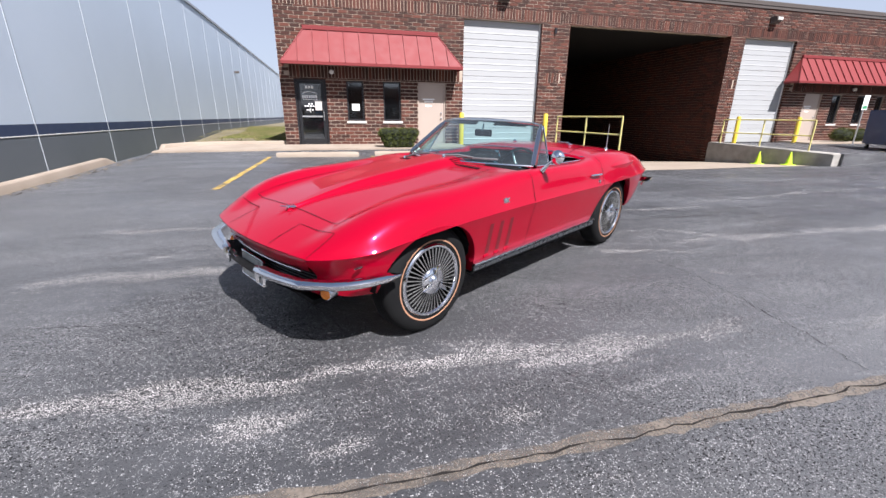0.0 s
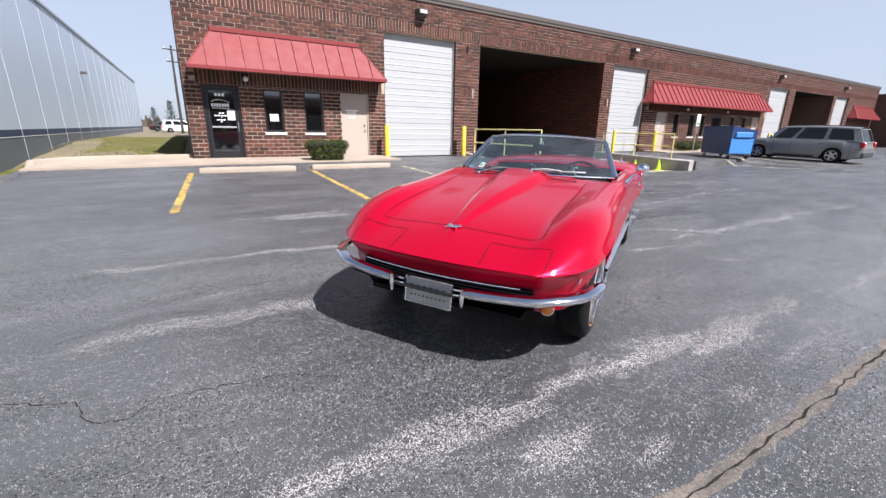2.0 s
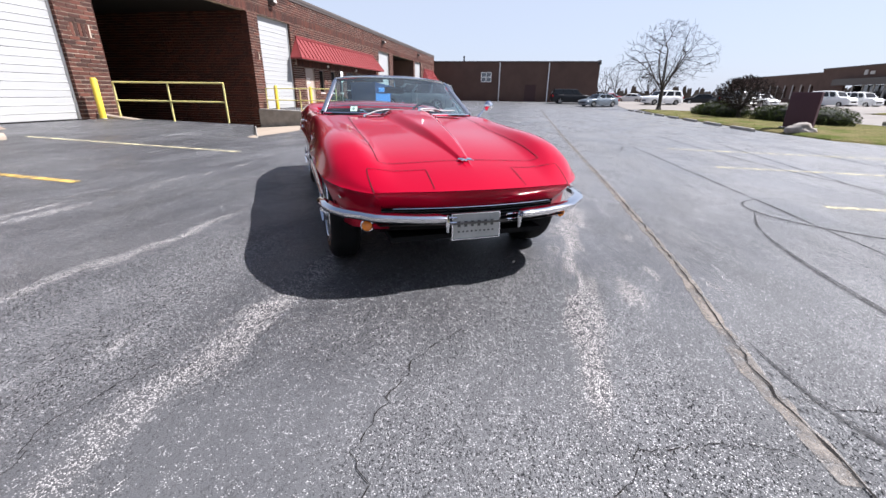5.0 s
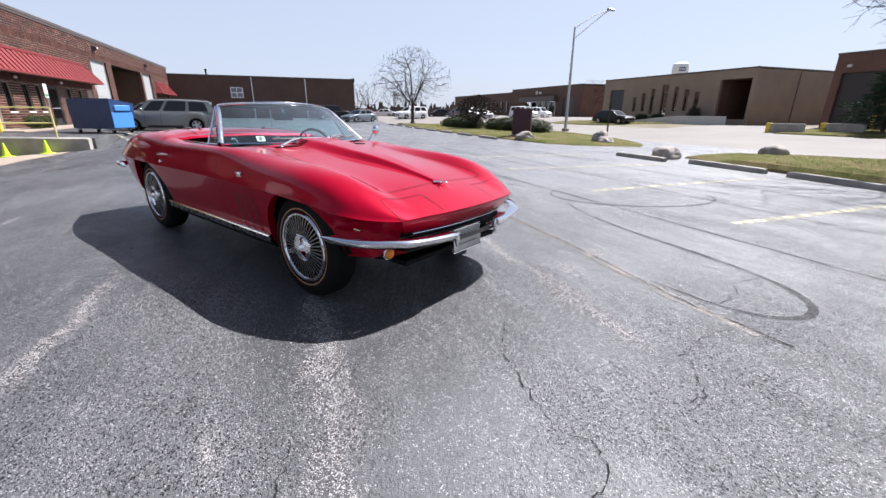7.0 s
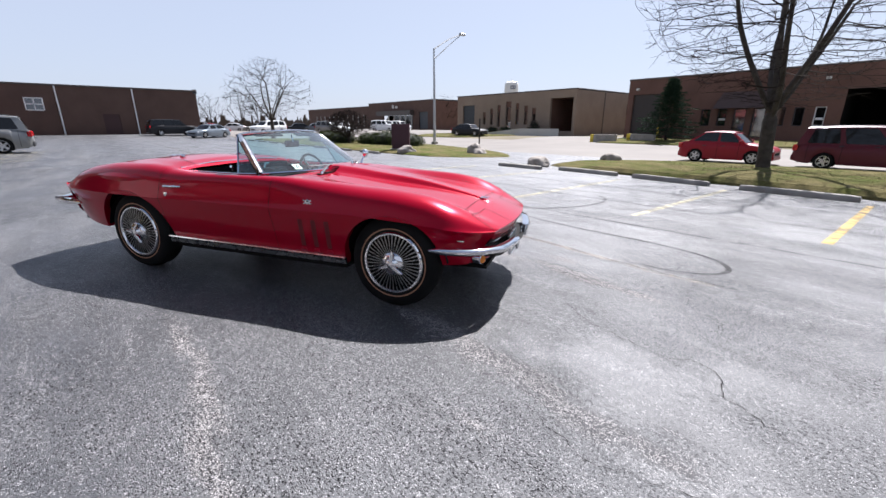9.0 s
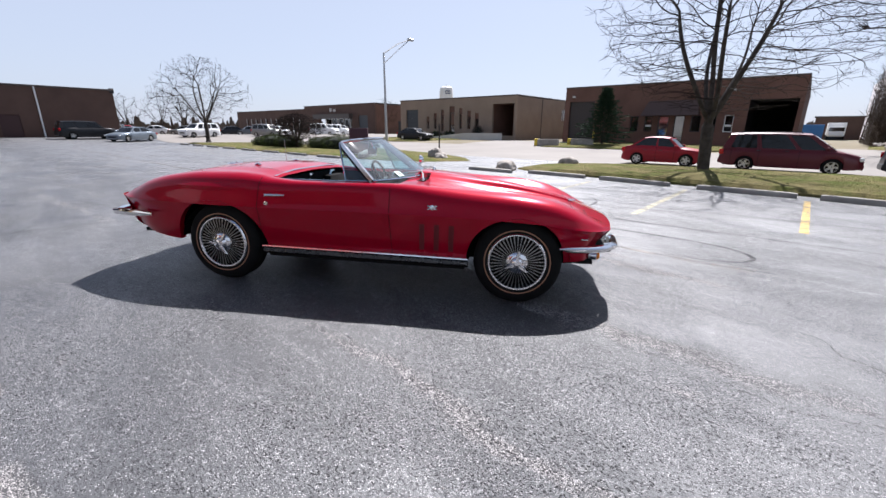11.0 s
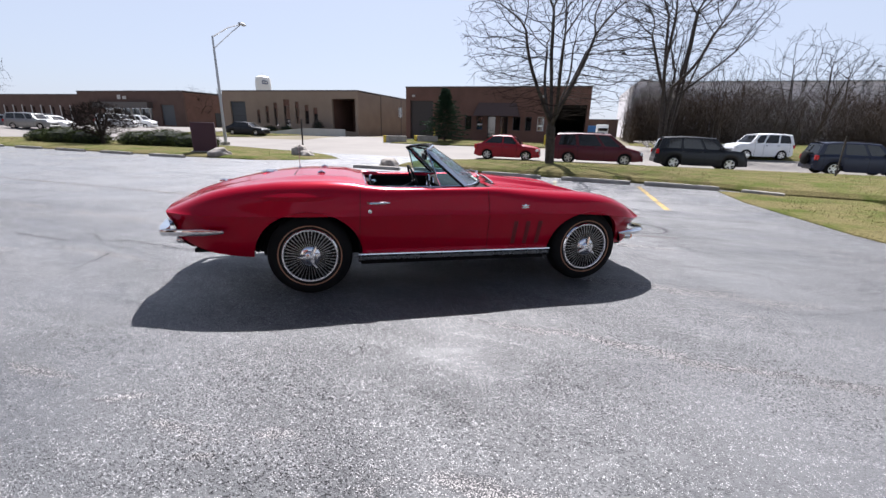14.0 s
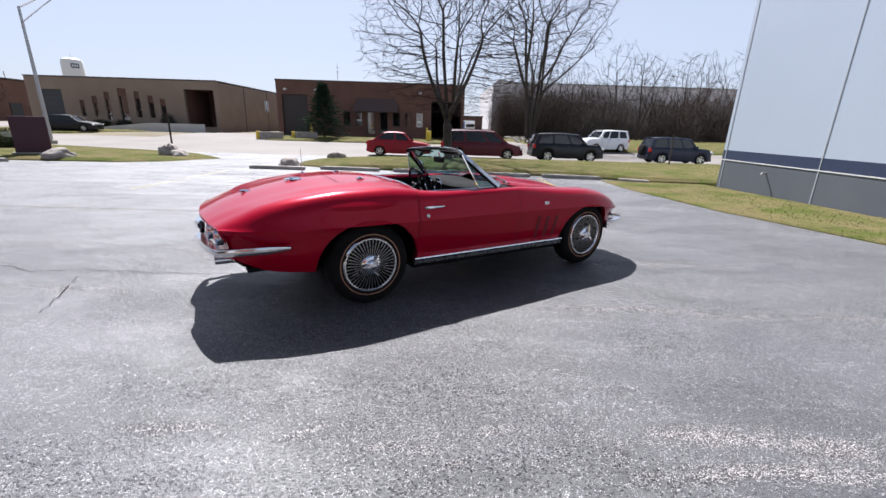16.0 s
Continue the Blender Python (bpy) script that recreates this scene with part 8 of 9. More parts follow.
outline = [(-11.5, -.2), (-11.5, 10.6), (-12.8, 11.7), (-16.5, 11.2), (-78, 11.2), (-78, -.2)]
Geo().add([(x, -95, z) for x, z in outline] + [(x, -125, z) for x, z in outline],
          [(5, 4, 3, 2, 1, 0), (6, 7, 8, 9, 10, 11)] + [(k, (k + 1) % 6, (k + 1) % 6 + 6, k + 6) for k in (0, 4, 5)]).make("wall", PALE_METAL, hs)
Geo().add([(x, -94.7, z + .12) for x, z in outline[1:5]] + [(x, -125.3, z + .12) for x, z in outline[1:5]] + [(x, -94.7, z - .15) for x, z in outline[1:5]],
          [(k, k + 1, k + 5, k + 4) for k in range(3)] + [(k + 8, k + 9, k + 1, k) for k in range(3)]).make("roof", STEEL, hs)
for k in range(11):
    Geo().box(-17 - 5.5 * k, -16.9 - 5.5 * k, -95, -94.9, -.2, 11.2).make("wall_rib", STEEL, hs)

# utility pole behind the gap between the two buildings
up_ = empty("utility_pole", pose(-3.15, 60, .2), "weathered wooden utility pole with two crossarms", "utility pole")
Geo().tube([(0, 0, -.2), (.02, 0, 5), (.10, 0, 10.2)], [.17, .14, .10], 8).make("pole", BARK, up_, smooth=True)
for z, l in ((9.75, .9), (8.4, .7)):
    Geo().box(-l, l, -.06, .06, z - .06, z + .06, .01, pose(.08, .1, 0, 0, 0, 25)).make("crossarm", BARK, up_)
    for q in (-l * .85, l * .85):
        Geo().lathe([(0, .16), (.05, .14), (.05, .02), (.02, 0)], 8, pose(.08, .1, z + .06, 0, 0, 25) @ pose(q, 0, 0, 90)).make("insulator", WHITE_PAINT, up_)

# ---- street lamp, sign, boulders ----
sl_ = empty("street_lamp", pose(22.6, -20.4, -.12), "tall grey steel street lamp with a truss arm", "street lamp")
Geo().tube([(0, 0, -.1), (0, 0, 4), (.03, .0, 6.95)], [.11, .085, .06], 10).make("pole", STEEL, sl_, smooth=True)
hd = Vector((.45, -3.3, 8.38))
Geo().tube([(0, 0, 6.9), hd * .5 + Vector((0, 0, 3.6)), hd], [.045, .04, .035], 6).make("arm", STEEL, sl_, smooth=True)
Geo().tube([(0, 0, 6.2), Vector((hd.x * .55, hd.y * .55, 7.45)), hd + Vector((0, .2, -.12))], [.035, .03, .03], 6).make("arm_brace", STEEL, sl_, smooth=True)
Geo().box(-.34, .30, -.14, .14, -.10, .07, .05, Matrix.Translation(hd) @ pose(0, 0, 0, 0, 0, 98)).make("lamp_head", STEEL, sl_)
Geo().box(-.2, .2, -.2, .2, -.1, .12, .03).make("base", OLD_CONCRETE, sl_)

ts = empty("tenant_sign", pose(16.35, -12.75, ground_z(16.35, -12.75) + .12, 0, 0, 37), "plain dark maroon sign slab on the grass", "sign")
Geo().box(-.53, .53, -.09, .09, -.05, 1.47, .015).make("slab", plain("maroon_sign_paint", (.045, .012, .020), .6), ts)
Geo().box(-.64, .64, -.13, .13, -.05, .10, .02).make("plinth", OLD_CONCRETE, ts)


def boulder(x, y, rx, ry, rz, seed, label, lift=.06):
    rnd = random.Random(seed)
    bm = bmesh.new()
    bmesh.ops.create_icosphere(bm, subdivisions=4, radius=1)
    off = Vector((seed * 3.7, seed, 0))
    for v in bm.verts:
        d = 1 + .30 * noise.noise(v.co * 1.1 + off) + .12 * noise.noise(v.co * 2.7 + off) + .04 * noise.noise(v.co * 7 + off)
        v.co = Vector((v.co.x * rx * d, v.co.y * ry * d, max(v.co.z * rz * d, -rz * .45)))
    for f in bm.faces:
        f.smooth = True
    me = bpy.data.meshes.new("boulder")
    bm.to_mesh(me)
    bm.free()
    me.materials.append(ROCK)
    ob = new("boulder", me)
    ob.matrix_world = pose(x, y, ground_z(x, y) + rz * .40 + lift, 0, 0, rnd.uniform(0, 360))
    tagged(ob, label, "boulder", "boulders on the grass")


boulder(14.7, -11.95, .48, .36, .30, 1, "pale rounded boulder before the maroon sign", .02)
boulder(12.3, -14.7, .44, .38, .42, 2, "jagged grey boulder beside a post")
boulder(11.7, -14.5, .38, .30, .24, 3, "low jagged grey boulder on the grass")
boulder(5.9, -11.75, .50, .34, .28, 4, "pale flat boulder at the end of the grass", .0)
boulder(5.05, -15.6, .46, .36, .30, 5, "rounded grey boulder on the grass verge")
ps = empty("wooden_post", pose(12.35, -15.1, ground_z(12.35, -15.1) + .15), "thin dark post among boulders", "post")
Geo().box(-.03, .03, -.03, .03, -.1, 1.75, .006).make("post", BARK, ps)
st = empty("garden_stake", pose(-10.9, -16.0, ground_z(-10.9, -16.0) + .2), "thin dark stake in the grass", "post")
Geo().box(-.025, .025, -.025, .025, -.1, 1.55, .006).make("post", BARK, st)


# ---- hedges ----
def leaf_mass(v, f, centre, radii, count, size, seed, top_flat=0.0, shell=.75, floor=None):
    rnd = random.Random(seed)
    for _ in range(count):
        while True:
            p = Vector((rnd.uniform(-1, 1), rnd.uniform(-1, 1), rnd.uniform(-1, 1)))
            if shell * (1 + .25 * noise.noise(p * 3 + Vector((seed, 0, 0)))) < p.length < 1 + .12 * noise.noise(p * 4):
                break
        q = Vector((centre[0] + p.x * radii[0], centre[1] + p.y * radii[1], centre[2] + (min(p.z, 1 - top_flat)) * radii[2]))
        if floor is not None and q.z < floor:
            continue
        a, b = Vector((rnd.gauss(0, 1), rnd.gauss(0, 1), rnd.gauss(0, 1))).normalized(), Vector((rnd.gauss(0, 1), rnd.gauss(0, 1), rnd.gauss(0, 1))).normalized()
        s = size * rnd.uniform(.6, 1.4)
        i = len(v)
        v += [q - a * s, q + b * s * .6, q + a * s]
        f.append((i, i + 1, i + 2))


def hedge(name, x, y, blobs, mat, size, count, label, seed, core=None):
    z = ground_z(x, y) + (.12 if -22 < y < -11 else 0)
    e = empty(name, pose(x, y, z), label, "shrub")
    v, f = [], []
    for k, (dx, dy, dz, rx, ry, rz) in enumerate(blobs):
        leaf_mass(v, f, (dx, dy, dz), (rx, ry, rz), count, size, seed + k, floor=.02)
        if core is not None:
            bm = bmesh.new()
            bmesh.ops.create_icosphere(bm, subdivisions=2, radius=1)
            g = Geo()
            g.add([(dx + w.co.x * rx * .78, dy + w.co.y * ry * .78, max(.0, dz + w.co.z * rz * .78)) for w in bm.verts], [[q.index for q in fc.verts] for fc in bm.faces])
            bm.free()
            g.make("inner_growth", core, e)
    g = Geo()
    g.v, g.f = v, f
    g.make("foliage", mat, e, kind="stuff")
    Geo().tube([(0, 0, -.05), (0, 0, .3)], [.06, .04], 6).make("stem", BARK, e)


CORE = plain("shaded_inner_growth", (.012, .015, .007), .95)
hedge("clipped_shrub", 1.06, 10.1, [(dx * (.62 + .8 * dz), dy, dz, .15 + .22 * dz, .22, .17) for dx in (-.42, -.14, .14, .42) for dy in (-.12, .12) for dz in (.16, .34, .50)], SHRUB, .032, 620, "clipped boxy evergreen shrub by the shop front", 21, CORE)
hedge("clipped_shrub", 22.6, 10.6, [(-.5, 0, .35, .7, .36, .34), (.6, 0, .33, .7, .36, .32)], SHRUB, .04, 1800, "low clipped evergreen shrub by the far shop front", 25, CORE)
hedge("yew_hedge", 29.8, -14.9, [(-2.0, 0, .35, 1.5, 1.1, .58), (-.3, .2, .40, 1.6, 1.2, .66), (1.7, 0, .33, 1.5, 1.1, .52)], YEW, .055, 4800, "spreading dark green yew hedge on the island", 31, CORE)
hedge("yew_hedge", 23.0, -16.2, [(-2.0, -.2, .36, 1.6, 1.3, .60), (0, 0, .42, 1.7, 1.3, .70), (1.9, .2, .36, 1.5, 1.2, .58)], YEW, .055, 4800, "spreading dark green yew hedge behind the sign", 35, CORE)
hedge("clipped_shrub", 35.6, -42.4, [(-1.2, 0, .55, 1.0, .6, .5), (1.2, 0, .5, 1.1, .6, .5)], YEW, .07, 900, "dark low shrubs before the tan unit", 43, CORE)
hedge("clipped_shrub", 29.6, -42.3, [(0, 0, .9, .8, .7, .9)], BARE, .08, 1200, "rounded brown shrub before the tan unit", 45, CORE)


# ---- bare trees ----
def bare_tree(name, x, y, z, label, trunk_h, height, radius, seed, count=1500, step=.2, stems=1, widest=.42, tip=.0065, lean=.25, up=.22, twigs=2, power=2.35, limbs_n=6):
    """A leafless tree whose branches grow towards points spread through its crown."""
    rs = np.random.RandomState(seed)
    low = trunk_h * 1.0
    u = rs.rand(count * 3)
    ang = rs.rand(count * 3) * 2 * math.pi
    prof = np.where(u < widest, np.sin(np.clip(u / widest, 0, 1) * math.pi / 2) ** .7, np.cos(np.clip((u - widest) / (1 - widest), 0, 1) * math.pi / 2) ** .62)
    lump = 1 + .16 * np.sin(ang * 3 + seed) + .10 * np.sin(ang * 7 + u * 9 + seed)
    rad = radius * np.maximum(prof, .06) * lump * np.sqrt(rs.rand(count * 3)) ** .8
    goal = np.stack([rad * np.cos(ang), rad * np.sin(ang), low + u * (height - low)], 1)[:count]
    pos, par = [], []

    def shoot(start, last, a, tilt, length, rise):
        """A main stem or limb that bends upwards as it goes."""
        q, t, left = Vector(start), tilt, length
        sway = rs.uniform(0, 6.28, 2)
        while left > 0:
            aa = a + .25 * math.sin(left * 1.1 + sway[0])
            q = q + step * Vector((math.sin(t) * math.cos(aa), math.sin(t) * math.sin(aa), math.cos(t))) + Vector((math.sin(left * 2 + sway[1]) * .03 * step, 0, 0))
            pos.append(tuple(q))
            par.append(last)
            last = len(pos) - 1
            t *= rise
            left -= step
        return last
    for k in range(stems):
        a = 2 * math.pi * k / stems + rs.uniform(-.4, .4)
        base = (math.cos(a) * .22, math.sin(a) * .22, -.3) if stems > 1 else (0, 0, -.3)
        pos.append(base)
        par.append(-1)
        top = shoot(base, len(pos) - 1, a, lean * rs.uniform(.6, 1.2) if stems > 1 else .04, trunk_h * (rs.uniform(.8, 1.2) if stems > 1 else 1) + .3, 1.0)
        for j in range(limbs_n if stems == 1 else 2):
            aj = (2 * math.pi * j / limbs_n if stems == 1 else a + (j * 2 - 1) * .8) + rs.uniform(-.35, .35)
            down = rs.randint(0, 3) if stems == 1 else rs.randint(0, 5)
            node = max(0, top - down)
            tilt = rs.uniform(.30, .95) if j else .12
            shoot(pos[node], node, aj, tilt, (height - trunk_h) * rs.uniform(.42, .60) * (1.1 if j == 0 else 1), rs.uniform(.965, .995))
    pos = [np.array(p) for p in pos]
    live = np.ones(count, bool)
    best, owner = np.full(count, 1e9), np.zeros(count, int)

    def meet(i0):
        for i in range(i0, len(pos)):
            d = ((goal - pos[i]) ** 2).sum(1)
            nearer = d < best
            best[nearer], owner[nearer] = d[nearer], i
    meet(0)
    for _ in range(90):
        live &= best > (step * 1.6) ** 2
        idx = np.nonzero(live & (best < (step * 9) ** 2))[0]
        if len(idx) < count * .01:
            break
        start, pull = len(pos), {}
        for i in idx:
            v = goal[i] - pos[owner[i]]
            pull.setdefault(owner[i], []).append(v / np.linalg.norm(v))
        for i, vs in pull.items():
            d = np.mean(vs, 0) + np.array((0, 0, up)) + rs.normal(0, .13, 3)
            if par[i] >= 0:
                back = pos[i] - pos[par[i]]
                back = back / (np.linalg.norm(back) + 1e-9)
                out = pos[i] * np.array((1, 1, 0))
                d = d + .55 * back + .45 * out / (np.linalg.norm(out) + .5)
                if d @ back < .35 * np.linalg.norm(d):
                    continue
            pos.append(pos[i] + step * d / np.linalg.norm(d))
            par.append(i)
        if len(pos) == start or len(pos) > 14000:
            break
        meet(start)
    n = len(pos)
    mass, kids = np.zeros(n), [[] for _ in range(n)]
    for i in range(n - 1, -1, -1):
        if mass[i] == 0:
            mass[i] = 1.0
        if par[i] >= 0:
            mass[par[i]] += mass[i]
            kids[par[i]].append(i)
    r = tip * mass ** (1 / power)
    limbs, fine = Geo(), Geo()
    starts = [i for i in range(n) if par[i] < 0]
    while starts:
        i = starts.pop()
        chain = [par[i], i] if par[i] >= 0 else [i]
        while kids[chain[-1]]:
            ks = sorted(kids[chain[-1]], key=lambda k: -mass[k])
            starts += ks[1:]
            chain.append(ks[0])
        rr = [float(r[k]) for k in chain]
        if par[i] >= 0:
            rr[0] = rr[1]
        if rr[0] > tip * 5 and len(chain) > 2:
            cut = next((q for q, v_ in enumerate(rr) if v_ < tip * 3), len(rr))
            cut = max(2, cut)
            if par[i] < 0:
                rr[0] *= 1.6
                rr[1] *= 1.15
            limbs.tube([pos[k] for k in chain[:cut]], rr[:cut], 9 if par[i] < 0 else 6, caps=False)
            chain, rr = chain[cut - 1:], rr[cut - 1:]
        if len(chain) > 1:
            fine.tube([pos[k] for k in chain], rr, 3, caps=False)
        end, before = Vector(pos[chain[-1]]), Vector(pos[chain[-2]]) if len(chain) > 1 else Vector(pos[chain[-1]]) - Vector((0, 0, .1))
        d = (end - before).normalized()
        for _ in range(twigs):
            t = (d + Vector(rs.normal(0, .38, 3)) + Vector((end.x, end.y, 0)).normalized() * .35 + Vector((0, 0, .2))).normalized() * step * rs.uniform(1.2, 3.2)
            fine.tube([end, end + t * .55 + Vector(rs.normal(0, .02, 3)), end + t], [tip * .8, tip * .6, tip * .35], 3, caps=False)
    e = empty(name, pose(x, y, z), label, "tree")
    limbs.make("trunk", BARK, e, smooth=True)
    fine.make("crown", TWIG, e, kind="stuff")
    return e


bare_tree("bare_tree", -.2, -15.6, ground_z(-.2, -15.6) + .24, "leafless street tree with spreading limbs on the verge", 1.75, 8.6, 4.4, 4, 3000, .165, tip=.0060, power=1.96, up=.12, twigs=3, limbs_n=7)
bare_tree("bare_tree", -8.6, -37.6, -.1, "leafless tree with many upright stems across the street", 4.6, 15.5, 6.6, 8, 2300, .30, stems=6, lean=.09, widest=.60, tip=.013, up=.25, twigs=3, power=2.0)
bare_tree("bare_tree", 43.5, -14.8, .15, "rounded leafless tree by the far end of the lot", 1.7, 7.7, 4.1, 15, 1500, .19, tip=.0085, widest=.40, up=.05, twigs=3, power=2.0, limbs_n=8)
bare_tree("bare_bush", 26.6, -14.9, ground_z(26.6, -14.9) + .15, "rounded leafless brown bush on a short trunk", .5, 2.5, 1.8, 39, 3600, .07, tip=.0095, widest=.45, up=0, twigs=4, power=2.6, limbs_n=9)
for k, (x, y, h) in enumerate(((84, -26, 8), (95, -20, 7), (110, -30, 9), (120, -22, 8), (72, -64, 8))):
    bare_tree("bare_tree", x, y, 0, "small leafless tree far down the street", 1.6, h, h * .42, 50 + k, 330, .34, tip=.017, power=2.0)
tall = [bare_tree("bare_tree", xx, yy, .1, "tall leafless tree rising behind the woodland", 4.0, hh, hh * .27, 320 + k, 420, .46, tip=.018, widest=.5, up=.30, power=2.1)
        for k, (xx, yy, hh) in enumerate(((-29.2, -68, 14.6), (-33.0, -67, 13.4), (-40.8, -68, 14.0)))]
for k, (xx, yy, size) in enumerate(((-43.5, -69, .95), (-14.0, -66, .80), (-19.0, -68, .85), (-24.0, -70, .80), (-36.5, -70, .9), (-48, -66, 1.0), (-54, -70, .95), (-60, -68, .9))):
    copy_thing(tall[k % 3], pose(xx, yy, .1, 0, 0, 75 * k + 30) @ Matrix.Scale(size, 4))
def spruce(x, y, z, height, reach, whorls, needles, label, seed):
    """A conifer of drooping boughs in loose tiers."""
    e = empty("spruce", pose(x, y, z), label, "tree")
    Geo().tube([(0, 0, -.1), (0, 0, height)], [height * .024, .02], 8).make("trunk", BARK, e)
    k_ = height / 5.0
    g, rnd = Geo(), random.Random(seed)
    for k in range(whorls):
        u = (k / whorls) ** .9
        zz = height * (.07 + .90 * u)
        R = reach * (1 - u) ** .9 * (1 + .22 * math.sin(k * .9)) + .10 * k_
        a = k * 2.4 + rnd.uniform(-.3, .3)
        L = R * rnd.uniform(.62, 1.12)
        for j in range(needles):
            s = rnd.uniform(.10, 1) * L
            w = (.20 * (1 - s / (L + .1)) + .06) * k_
            q = Vector((math.cos(a) * s, math.sin(a) * s, zz - .20 * s + .10 * s * s / (L + .1) + rnd.gauss(0, .03 * k_)))
            q += Vector((-math.sin(a), math.cos(a), 0)) * rnd.gauss(0, w)
            d = Vector((math.cos(a) + rnd.gauss(0, .5), math.sin(a) + rnd.gauss(0, .5), rnd.gauss(-.1, .35))).normalized() * rnd.uniform(.10, .24) * k_
            n = Vector((rnd.gauss(0, 1), rnd.gauss(0, 1), rnd.gauss(0, 1))).normalized() * .032 * k_
            g.add([q - n, q + n, q + d], [(0, 1, 2)])
    g.make("crown", PINE, e, kind="stuff")


spruce(11.1, -36.0, ground_z(11.1, -36) + .05, 5.0, 2.9, 150, 120, "dark green spruce with loose tiers on a lawn", 77)
spruce(-4.4, 72.0, .2, 4.6, 1.3, 60, 40, "dark green spruce far behind the buildings", 78)
spruce(-6.6, 73.5, .2, 3.6, 1.3, 60, 40, "small dark spruce far behind the buildings", 79)

# ---- woods ----
rnd = random.Random(91)
wood, brush = Geo(), Geo()
for k in range(420):
    x, y = rnd.uniform(-75, -7.5), rnd.uniform(-72, -44)
    h = rnd.uniform(3.0, 6.2) if rnd.random() < .80 else rnd.uniform(6.0, 8.5)
    r = .035 + h * .007
    p = Vector((x, y, .1))
    d = Vector((rnd.gauss(0, .06), rnd.gauss(0, .06), 1)).normalized()
    pts = [p + d * h * t + Vector((rnd.gauss(0, .06), rnd.gauss(0, .06), 0)) for t in (0, .3, .6, 1)]
    wood.tube(pts, [r, r * .8, r * .5, .012], 4, caps=False)
    for j in range(int(h * 2.6)):
        t = rnd.uniform(.22, .97)
        q = p + d * h * t
        a = rnd.uniform(0, 6.28)
        bd = Vector((math.cos(a) * .6, math.sin(a) * .6, rnd.uniform(.5, 1.3))).normalized()
        L = h * (1.05 - t) * rnd.uniform(.25, .5)
        e1 = q + bd * L
        wood.tube([q, q + bd * L * .5, e1], [r * .34, r * .22, .008], 3, caps=False)
        for m_ in range(3):
            s = q + bd * L * rnd.uniform(.3, .9)
            td = (bd + Vector((rnd.gauss(0, .5), rnd.gauss(0, .5), rnd.gauss(.2, .3)))).normalized() * L * rnd.uniform(.25, .5)
            i = len(brush.v)
            w = Vector((.012, .012, 0))
            brush.v += [tuple(s - w), tuple(s + w), tuple(s + td)]
            brush.f.append((i, i + 1, i + 2))
rv, rf = [], []
for k in range(330000):
    x = -7.2 - 68 * rnd.random() ** 1.25
    y = -44.5 - 5.0 * (noise.noise((x * .16, 7, 0)) + .5) - rnd.random() ** 1.4 * 13
    top = 5.4 + 3.4 * noise.noise((x * .20, y * .20, 0)) + 1.5 * noise.noise((x * .7, y * .7, 4))
    zz = rnd.random() ** 1.5 * max(1.0, top) * (1 if rnd.random() < .93 else 1.35)
    L, w = rnd.uniform(.35, 1.25), rnd.uniform(.009, .026)
    dx, dy, dz = rnd.gauss(0, .42) * L, rnd.gauss(0, .42) * L, rnd.uniform(.05, .9) * L
    a = rnd.uniform(0, 6.28)
    i = len(rv)
    rv += [(x - w * math.cos(a), y - w * math.sin(a), .1 + zz), (x + w * math.cos(a), y + w * math.sin(a), .1 + zz), (x + dx, y + dy, .1 + zz + dz)]
    rf.append((i, i + 1, i + 2))
brush.add(rv, rf)
tagged(wood.make("woodland", WOODS, kind="stuff"), "dense leafless brown woodland", "woods")
tagged(brush.make("undergrowth", WOODS, kind="stuff"), "tangled brown undergrowth at the woodland edge", "undergrowth")
# tree line on the horizon
line, rnd = Geo(), random.Random(17)
for k in range(5200):
    a = rnd.uniform(0, 2 * math.pi)
    D = rnd.uniform(190, 300)
    x, y = D * math.cos(a), D * math.sin(a)
    h = (4 + 4 * noise.noise((x * .02, y * .02, 3))) * rnd.uniform(.3, 1.1)
    w = rnd.uniform(.6, 1.8)
    tx, ty = -math.sin(a) * w, math.cos(a) * w
    i = len(line.v)
    line.v += [(x - tx, y - ty, -.5), (x + tx, y + ty, -.5), (x + tx * .5, y + ty * .5, max(1.2, h)), (x - tx * .2, y - ty * .2, max(1.5, h * 1.15))]
    line.f.append((i, i + 1, i + 2, i + 3))
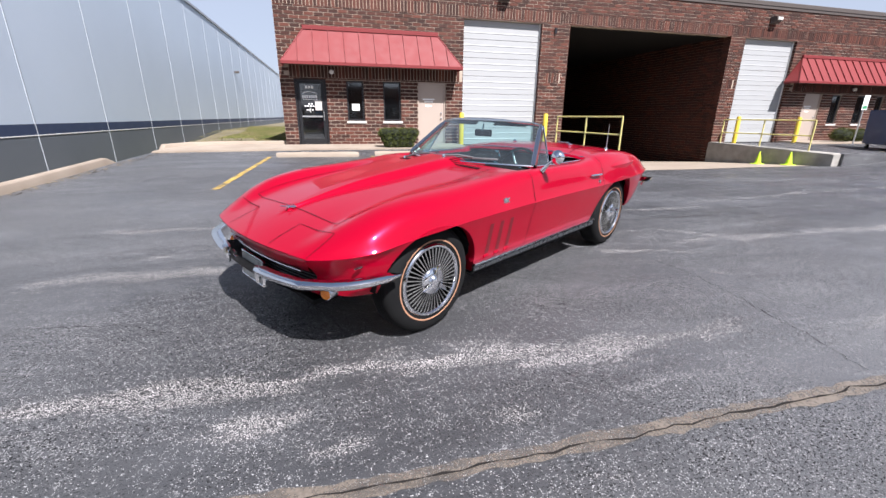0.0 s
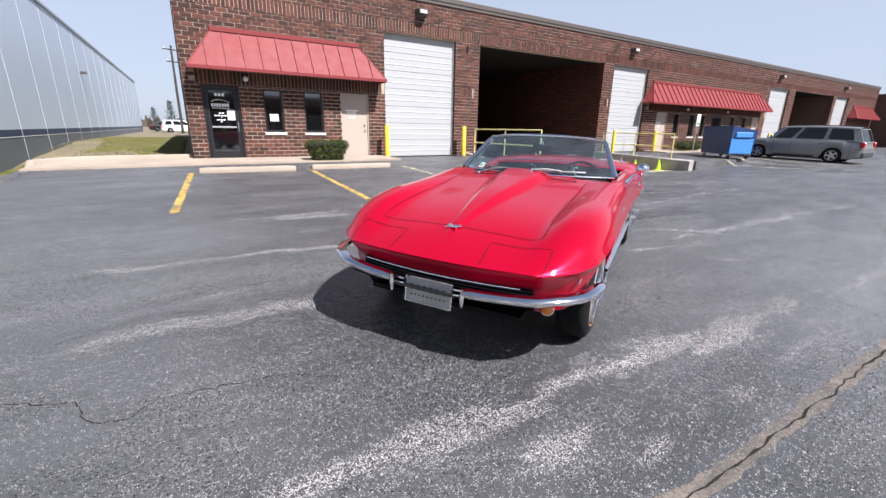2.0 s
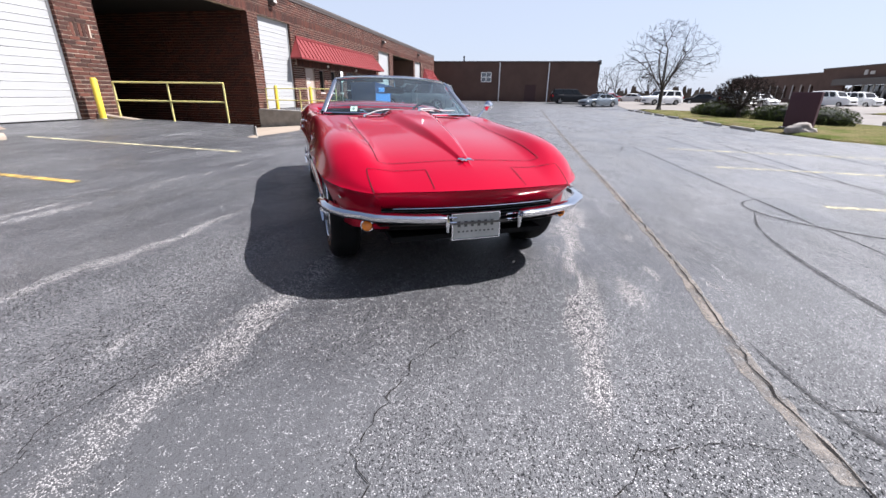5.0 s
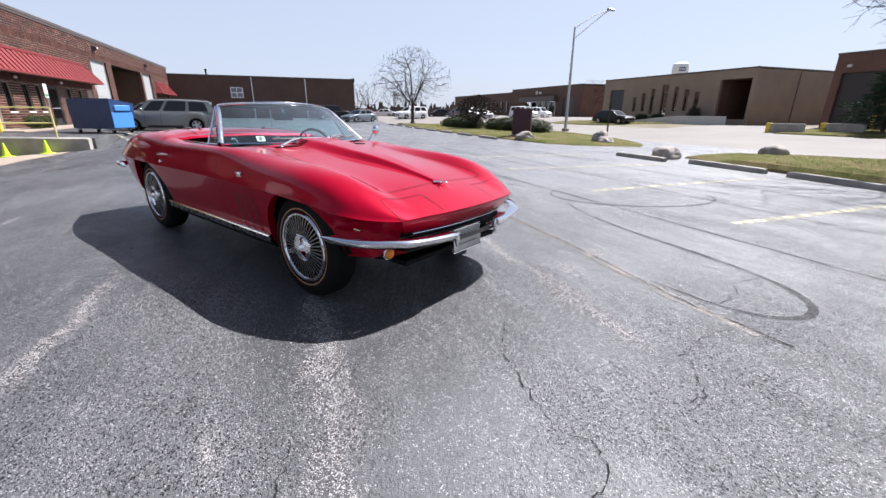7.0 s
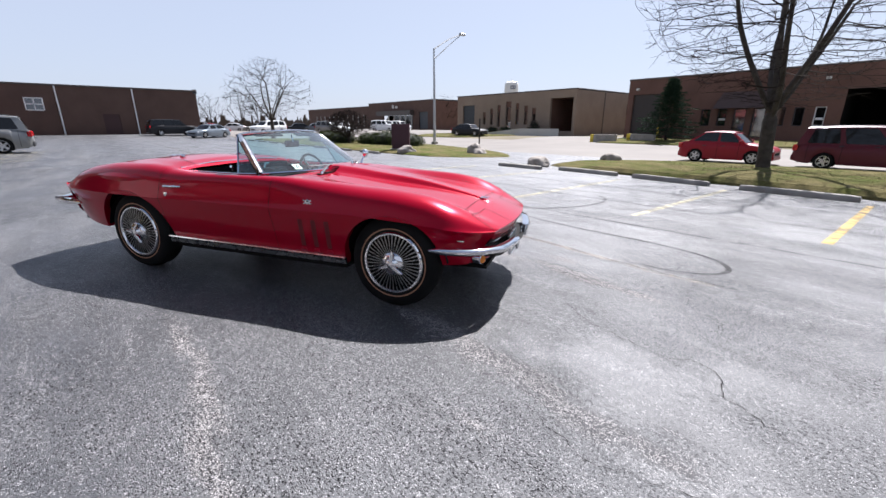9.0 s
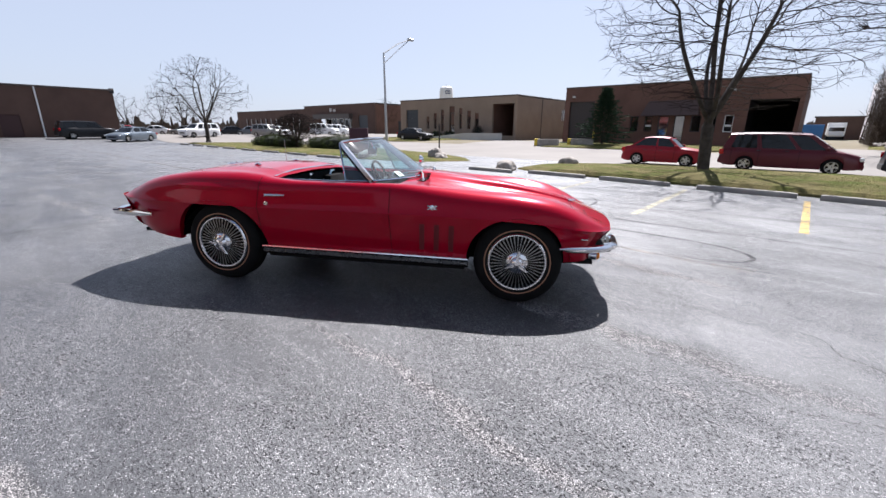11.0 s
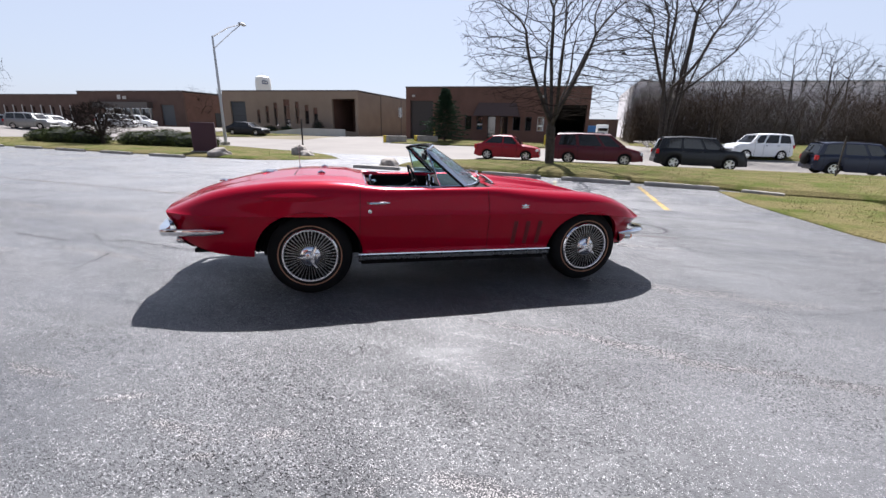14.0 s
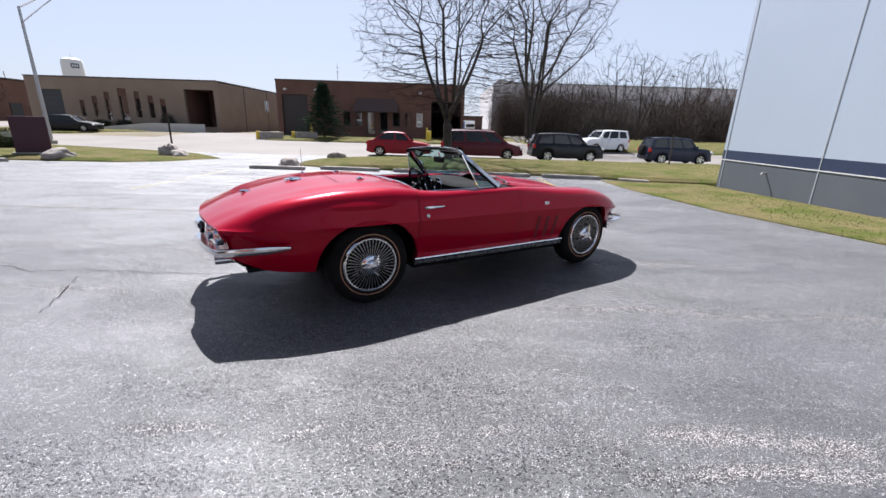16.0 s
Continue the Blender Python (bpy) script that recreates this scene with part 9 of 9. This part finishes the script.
tagged(line.make("far_trees", WOODS, kind="stuff"), "hazy brown line of far trees", "far trees")
# litter of stones and rubble beside the woods
rub, rnd = Geo(), random.Random(29)
for k in range(260):
    x, y = rnd.uniform(-14, -6.6), rnd.uniform(-41, -33)
    s = rnd.uniform(.05, .16)
    rub.box(-s, s, -s * .7, s * .7, -s * .4, s * .5, s * .3, pose(x, y, ground_z(x, y) + .42, rnd.uniform(0, 40), rnd.uniform(0, 40), rnd.uniform(0, 360)))
tagged(rub.make("rubble", ROCK, kind="stuff"), "scattered pale rubble on the verge", "rubble")
# dry leaves along the kerb
lv, rnd = Geo(), random.Random(31)
for k in range(150):
    y = rnd.uniform(1.5, 9.5)
    x = -5.83 + abs(rnd.gauss(0, .13))
    s = rnd.uniform(.015, .04)
    lv.add([(-s, -s * .5, .004), (s, -s * .4, .012), (s * .6, s * .6, .006), (-s * .7, s * .5, .014)], [(0, 1, 2, 3)], pose(x, y, ground_z(x, y) + .004, rnd.uniform(-15, 15), rnd.uniform(-15, 15), rnd.uniform(0, 360)))
tagged(lv.make("dry_leaves", plain("dry_leaf", (.17, .135, .09), .9), kind="stuff"), "dry leaves gathered along the kerb", "leaves")

# what shows through the gap between the two buildings
parked_car("black saloon at the far end of the gap between the buildings", "sedan", "black", -5.4, 78.0, 10, 4.6, 1.8, 1.45, group="cars on the far car park", z=.25)

parked_car("white van parked far behind the gap between the buildings", "van", "white", -3.5, 70.0, 8, 4.6, 1.8, 1.7, group="cars on the far car park", z=.2)

# ---- single bricks of the shop front ----
brick_meshes = {}
prnd = random.Random(12)
for x, z, w, h in near:
    key = (round(w, 3), round(h, 3))
    if key not in brick_meshes:
        g = Geo().box(-key[0] / 2, key[0] / 2, -.013, .004, -key[1] / 2, key[1] / 2, .003)
        me = bpy.data.meshes.new("brick")
        me.from_pydata(g.v, [], g.f)
        me.materials.append(BRICK_PIECE)
        brick_meshes[key] = me
    b = new("brick", brick_meshes[key])
    b.parent = front_wall
    b.location = (x + w / 2, FY + prnd.uniform(-.003, .002), z + h / 2)
